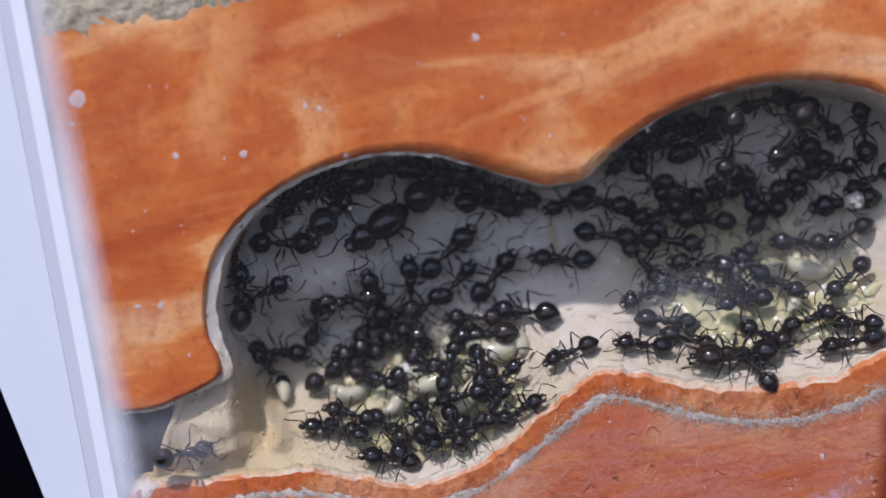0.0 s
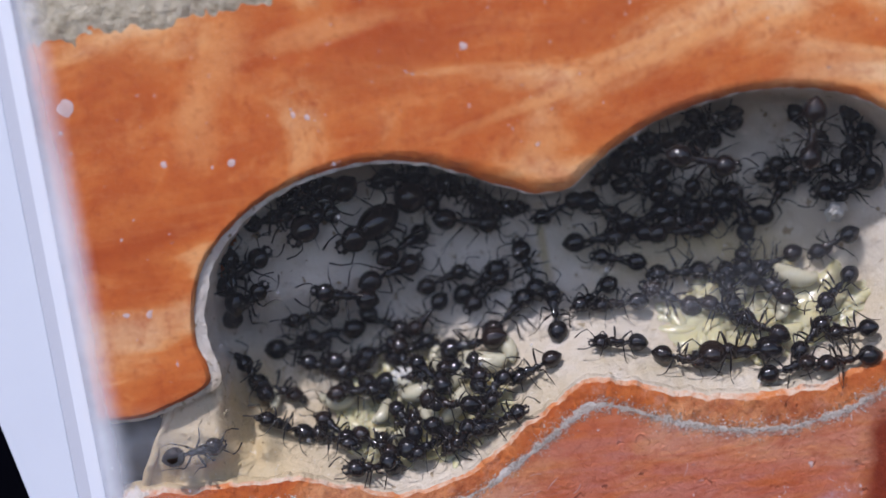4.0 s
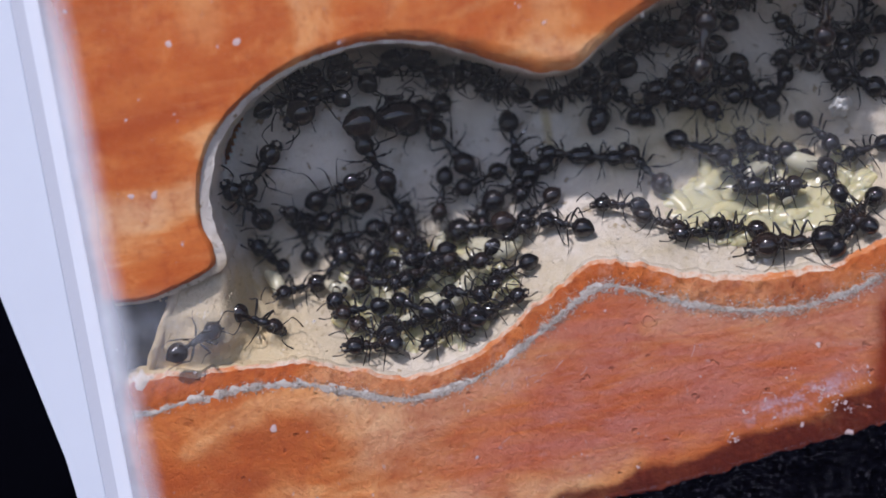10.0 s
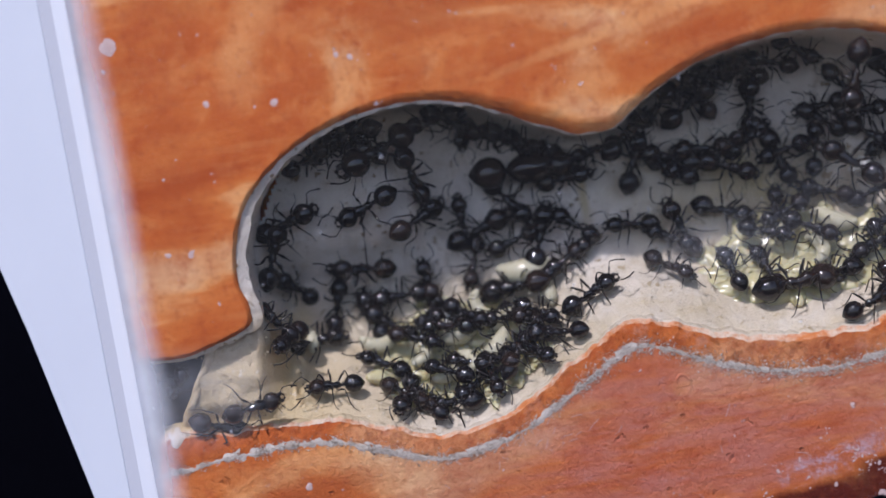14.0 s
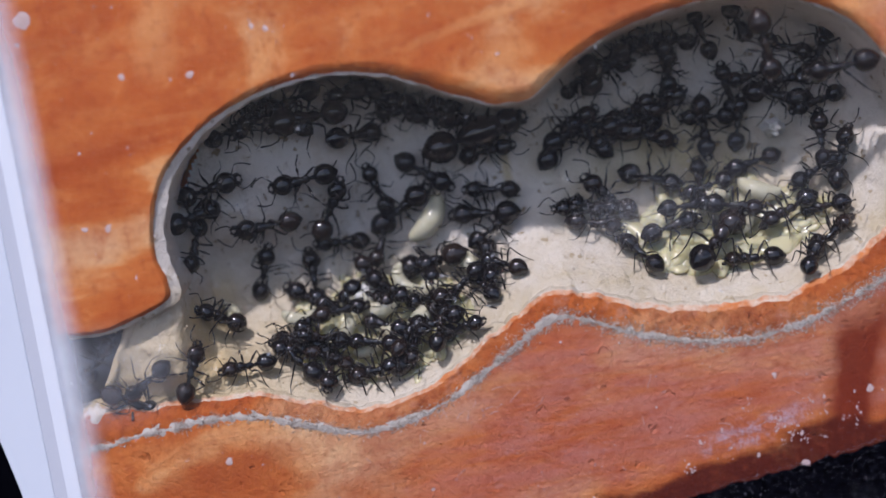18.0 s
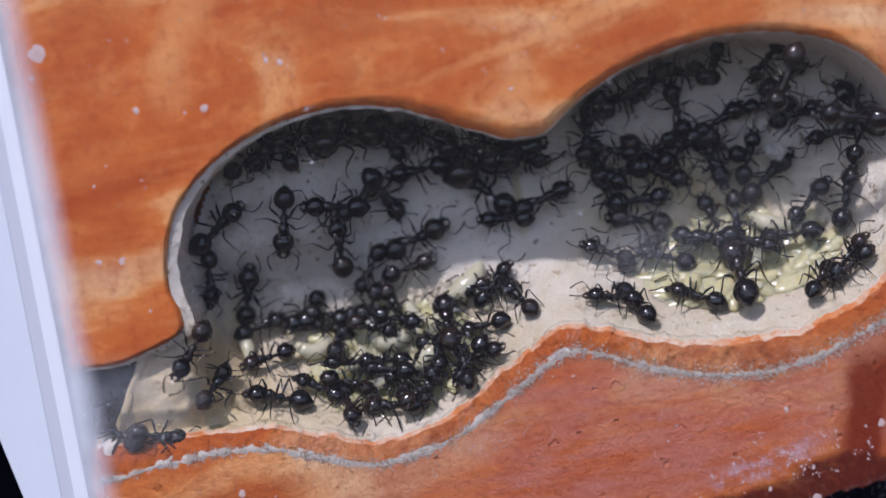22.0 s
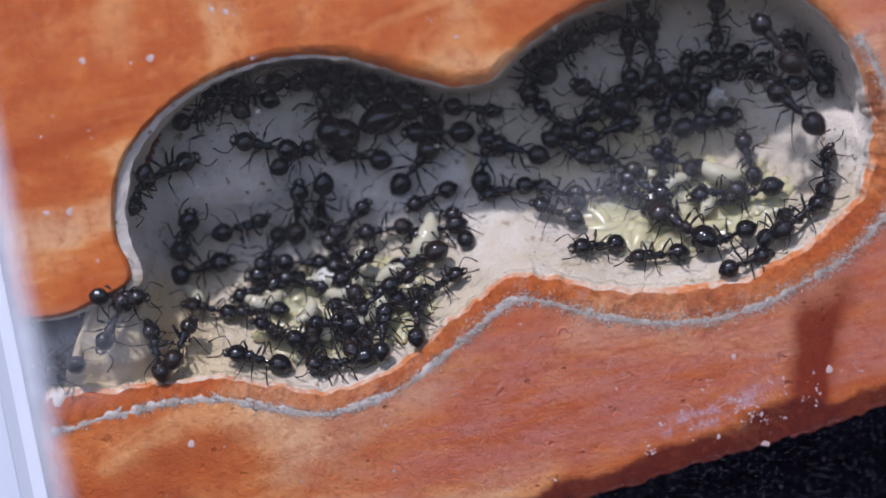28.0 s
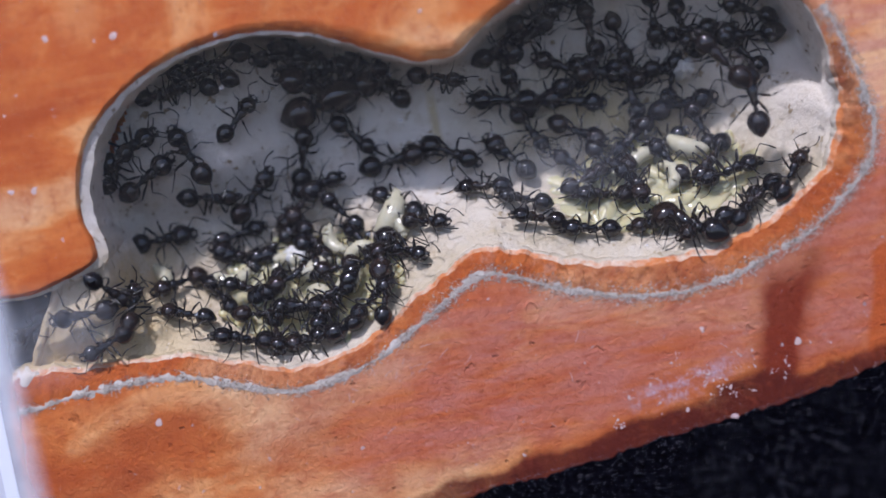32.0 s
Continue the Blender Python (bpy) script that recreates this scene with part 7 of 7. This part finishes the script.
    roam(83, [(0, 9.22, 4.14, -60), (2, 9.18, 4.09, -45), (3, 9.22, 4.12, -59), (6, 9.23, 4.12, -64), (7, 9.16, 4.07, -32), (8, 9.25, 4.07, -73), (9, 9.26, 4.16, -72), (11, 9.21, 4.04, -66), (13, 9.11, 4.00, -54), (17, 9.35, 4.08, -34), (19, 9.29, 4.01, -10), (20, 9.25, 4.13, -49), (21, 9.26, 4.16, -19), (23, 9.14, 4.17, 59), (24, 8.92, 3.79, 71), (26.5, 8.69, 3.67, 132), (28, 8.57, 3.69, 74), (29, 8.40, 3.58, 106), (30, 8.05, 3.61, -11), (32, 7.95, 3.58, -25)])
    roam(84, [(0, 4.14, 2.88, -55), (6, 4.23, 2.77, -18), (8, 4.17, 2.91, -47), (9, 4.15, 2.91, 9), (10, 4.27, 2.87, -70), (11, 4.31, 2.94, 9), (13, 4.71, 3.28, 92), (19, 4.59, 3.37, 122), (20, 4.29, 3.19, 103), (21, 4.34, 3.41, 53), (23, 4.25, 3.85, 0), (28, 4.16, 3.59, 19), (30, 3.62, 4.06, 112), (32, 3.96, 3.82, 38)])
    roam(85, [(0, 2.62, 2.43, 118), (2, 2.46, 2.53, 125), (3, 2.59, 2.46, 106), (6, 2.62, 2.13, 146), (7, 2.75, 2.15, 175), (8, 2.58, 2.36, 109), (10, 3.19, 2.68, 96), (11, 3.17, 2.61, 143), (13, 2.86, 2.74, -158), (17, 2.43, 3.11, -112), (19, 2.45, 3.11, -127), (21, 2.55, 3.47, -137), (23, 2.43, 2.69, -115), (28, 2.46, 3.62, -93), (30, 2.56, 3.57, -146), (32, 2.49, 3.58, -120)])
    roam(86, [(0, 4.49, 2.81, -146), (3, 4.62, 2.82, -164), (6, 4.71, 2.79, -111), (8, 4.71, 2.75, -108), (9, 4.68, 2.69, -171), (10, 4.79, 2.85, -108), (11, 4.81, 2.82, -109), (13, 4.75, 2.73, -108), (17, 4.49, 2.70, -100), (19, 4.65, 2.78, -140), (20, 4.80, 2.70, -127), (21, 4.85, 2.73, -27), (23, 4.67, 2.81, 43), (24, 4.91, 2.75, -52), (26.5, 4.94, 2.56, -1), (28, 4.52, 2.43, -74), (30, 4.52, 2.47, -101), (32, 4.59, 2.22, -62)])
    roam(87, [(0, 8.59, 4.54, -144), (2, 8.54, 4.51, -156), (8, 7.92, 4.56, -172), (9, 8.08, 4.53, -156), (11, 8.06, 4.49, -172), (13, 8.30, 4.46, 165), (17, 8.47, 4.37, 125), (19, 8.43, 4.48, 81), (20, 8.43, 4.52, 90), (21, 8.44, 4.55, 102), (23, 8.41, 4.47, 50), (24, 8.36, 4.27, 125), (26.5, 8.76, 4.17, -174), (28, 8.26, 4.50, -88), (30, 8.29, 4.16, -127), (32, 8.27, 3.87, -80)])
    roam(88, [(0, 3.91, 1.52, -74), (7, 3.83, 1.45, -68), (15, 3.77, 1.47, -56), (22, 3.87, 1.54, -34), (32, 3.83, 1.54, -3)])
    roam(89, [(0, 5.25, 1.63, 57), (7, 5.19, 1.61, 44), (15, 5.21, 1.64, 95), (22, 5.31, 1.62, 112), (32, 5.33, 1.57, 96)])
    roam(90, [(0, 5.19, 2.00, -58), (7, 5.12, 1.95, -25), (15, 5.11, 1.96, -36), (22, 5.10, 1.80, -24), (32, 5.22, 1.86, 3)])
    roam(91, [(0, 4.38, 1.47, 105), (7, 4.25, 1.58, 113), (15, 4.34, 1.46, 147), (22, 4.39, 1.51, 147), (32, 4.26, 1.45, 157)])
    roam(92, [(0, 4.58, 1.38, -121), (7, 4.54, 1.35, -127), (15, 4.56, 1.39, -123), (22, 4.56, 1.41, -89), (32, 4.54, 1.41, -91)])
    roam(93, [(0, 4.73, 1.43, -73), (7, 4.77, 1.39, -44), (15, 4.86, 1.51, -72), (22, 4.90, 1.45, -100), (32, 4.77, 1.50, -130)])
    roam(94, [(0, 6.92, 4.23, -133), (7, 6.95, 4.20, -126), (15, 6.98, 4.19, -111), (22, 7.00, 4.19, -96), (32, 7.00, 4.16, -121)])
    roam(95, [(0, 7.26, 4.32, 0), (7, 7.30, 4.32, -10), (15, 7.36, 4.31, -31), (22, 7.33, 4.27, -5), (32, 7.38, 4.28, 23)])
    roam(96, [(0, 7.67, 4.47, 133), (7, 7.51, 4.40, 159), (15, 7.62, 4.39, -167), (22, 7.65, 4.44, -125), (32, 7.60, 4.47, -156)])
    roam(97, [(0, 7.94, 4.48, 135), (7, 8.10, 4.39, 118), (15, 8.03, 4.44, 162), (22, 8.11, 4.43, 157), (32, 7.91, 4.57, 158)])
    roam(98, [(0, 3.20, 4.26, 44), (7, 3.18, 4.36, 25), (15, 3.19, 4.26, 27), (22, 3.28, 4.27, 23), (32, 3.24, 4.36, 24)])
    roam(99, [(0, 3.33, 4.35, -141), (7, 3.35, 4.39, -174), (15, 3.38, 4.38, -145), (22, 3.44, 4.29, -156), (32, 3.35, 4.39, -161)])
    roam(100, [(0, 3.59, 4.45, 164), (7, 3.59, 4.37, 138), (15, 3.55, 4.32, 143), (22, 3.56, 4.34, 125), (32, 3.57, 4.32, 146)])
    roam(101, [(0, 3.81, 4.39, 107), (7, 3.73, 4.37, 127), (15, 3.82, 4.31, 135), (22, 3.84, 4.36, 153), (32, 3.79, 4.42, 144)])
    roam(102, [(0, 7.95, 2.45, -65), (7, 8.01, 2.44, -101), (15, 7.91, 2.43, -12), (22, 7.95, 2.41, -20), (32, 7.84, 2.43, -57)])
    roam(103, [(0, 8.09, 2.70, 54), (7, 8.18, 2.75, 72), (15, 8.11, 2.74, 76), (22, 8.15, 2.73, 106), (32, 8.16, 2.76, 55)])
    roam(104, [(0, 9.14, 1.89, 135), (7, 9.18, 1.87, 148), (15, 9.13, 1.78, 93), (22, 9.13, 1.88, 81), (32, 9.22, 1.81, 80)])
    roam(105, [(0, 7.10, 3.43, 134), (7, 7.03, 3.51, 125), (15, 7.12, 3.47, 144), (22, 7.08, 3.49, 129), (32, 7.06, 3.52, 109)])
    roam(106, [(0, 8.72, 3.45, 54), (7, 8.71, 3.41, 43), (15, 8.69, 3.40, 80), (22, 8.67, 3.36, 67), (32, 8.75, 3.36, 69)])
    roam(107, [(0, 7.75, 3.59, 49), (7, 7.66, 3.67, 58), (15, 7.66, 3.61, 34), (22, 7.66, 3.65, 32), (32, 7.72, 3.65, 36)])
    roam(108, [(0, 9.28, 3.61, 0), (7, 9.28, 3.66, 10), (15, 9.33, 3.71, -1), (22, 9.29, 3.72, 11), (32, 9.30, 3.69, 21)])
    roam(109, [(0, 8.33, 3.52, 103), (7, 8.35, 3.41, 159), (15, 8.30, 3.42, -158), (22, 8.35, 3.52, 143), (32, 8.31, 3.53, 168)])
    roam(110, [(0, 7.30, 3.44, 9), (7, 7.22, 3.50, 19), (15, 7.37, 3.41, 5), (22, 7.33, 3.38, 9), (32, 7.37, 3.40, 18)])
    roam(111, [(0, 8.95, 3.83, 155), (7, 8.97, 3.82, -165), (15, 8.80, 3.80, -161), (22, 8.94, 3.85, 176), (32, 8.99, 3.81, -178)])
    roam(112, [(0, 7.94, 3.52, 18), (7, 7.95, 3.57, 23), (15, 7.96, 3.64, 21), (22, 7.97, 3.58, 36), (32, 7.98, 3.56, 11)])
    roam(113, [(0, 9.61, 3.37, -165), (7, 9.53, 3.45, -154), (15, 9.49, 3.40, -151), (22, 9.60, 3.39, -176), (32, 9.54, 3.44, 130)])
    roam(114, [(0, 4.39, 2.35, 78), (7, 4.39, 2.34, 117), (15, 4.34, 2.35, 120), (22, 4.55, 2.37, 114), (32, 4.44, 2.47, 117)])
    roam(115, [(0, 3.70, 2.32, 132), (7, 3.72, 2.35, 143), (15, 3.71, 2.21, 139), (22, 3.68, 2.29, 155), (32, 3.71, 2.31, 172)])
    roam(116, [(0, 4.40, 2.08, 4), (7, 4.37, 2.12, -5), (15, 4.48, 2.05, -29), (22, 4.34, 2.11, -47), (32, 4.55, 2.01, -62)])
    roam(117, [(0, 4.43, 4.43, 170), (7, 4.61, 4.46, 189), (15, 4.52, 4.41, 190), (22, 4.47, 4.45, 171), (32, 4.48, 4.39, 174)])
    roam(118, [(0, 4.78, 4.36, -20), (7, 4.66, 4.36, -13), (15, 4.76, 4.32, -35), (22, 4.87, 4.37, -18), (32, 4.72, 4.35, -29)])
    roam(119, [(0, 5.11, 4.28, 150), (7, 5.25, 4.28, 145), (15, 5.14, 4.25, 174), (22, 5.18, 4.29, 162), (32, 5.15, 4.25, 164)])
    roam(120, [(0, 5.40, 4.08, -35), (7, 5.42, 4.14, -50), (15, 5.46, 4.15, -34), (22, 5.26, 4.14, -33), (32, 5.45, 4.13, -47)])
    roam(121, [(0, 5.68, 4.01, 140), (7, 5.61, 4.06, 111), (15, 5.69, 4.01, 117), (22, 5.95, 4.04, 111), (32, 5.67, 3.95, 111)])


motions()
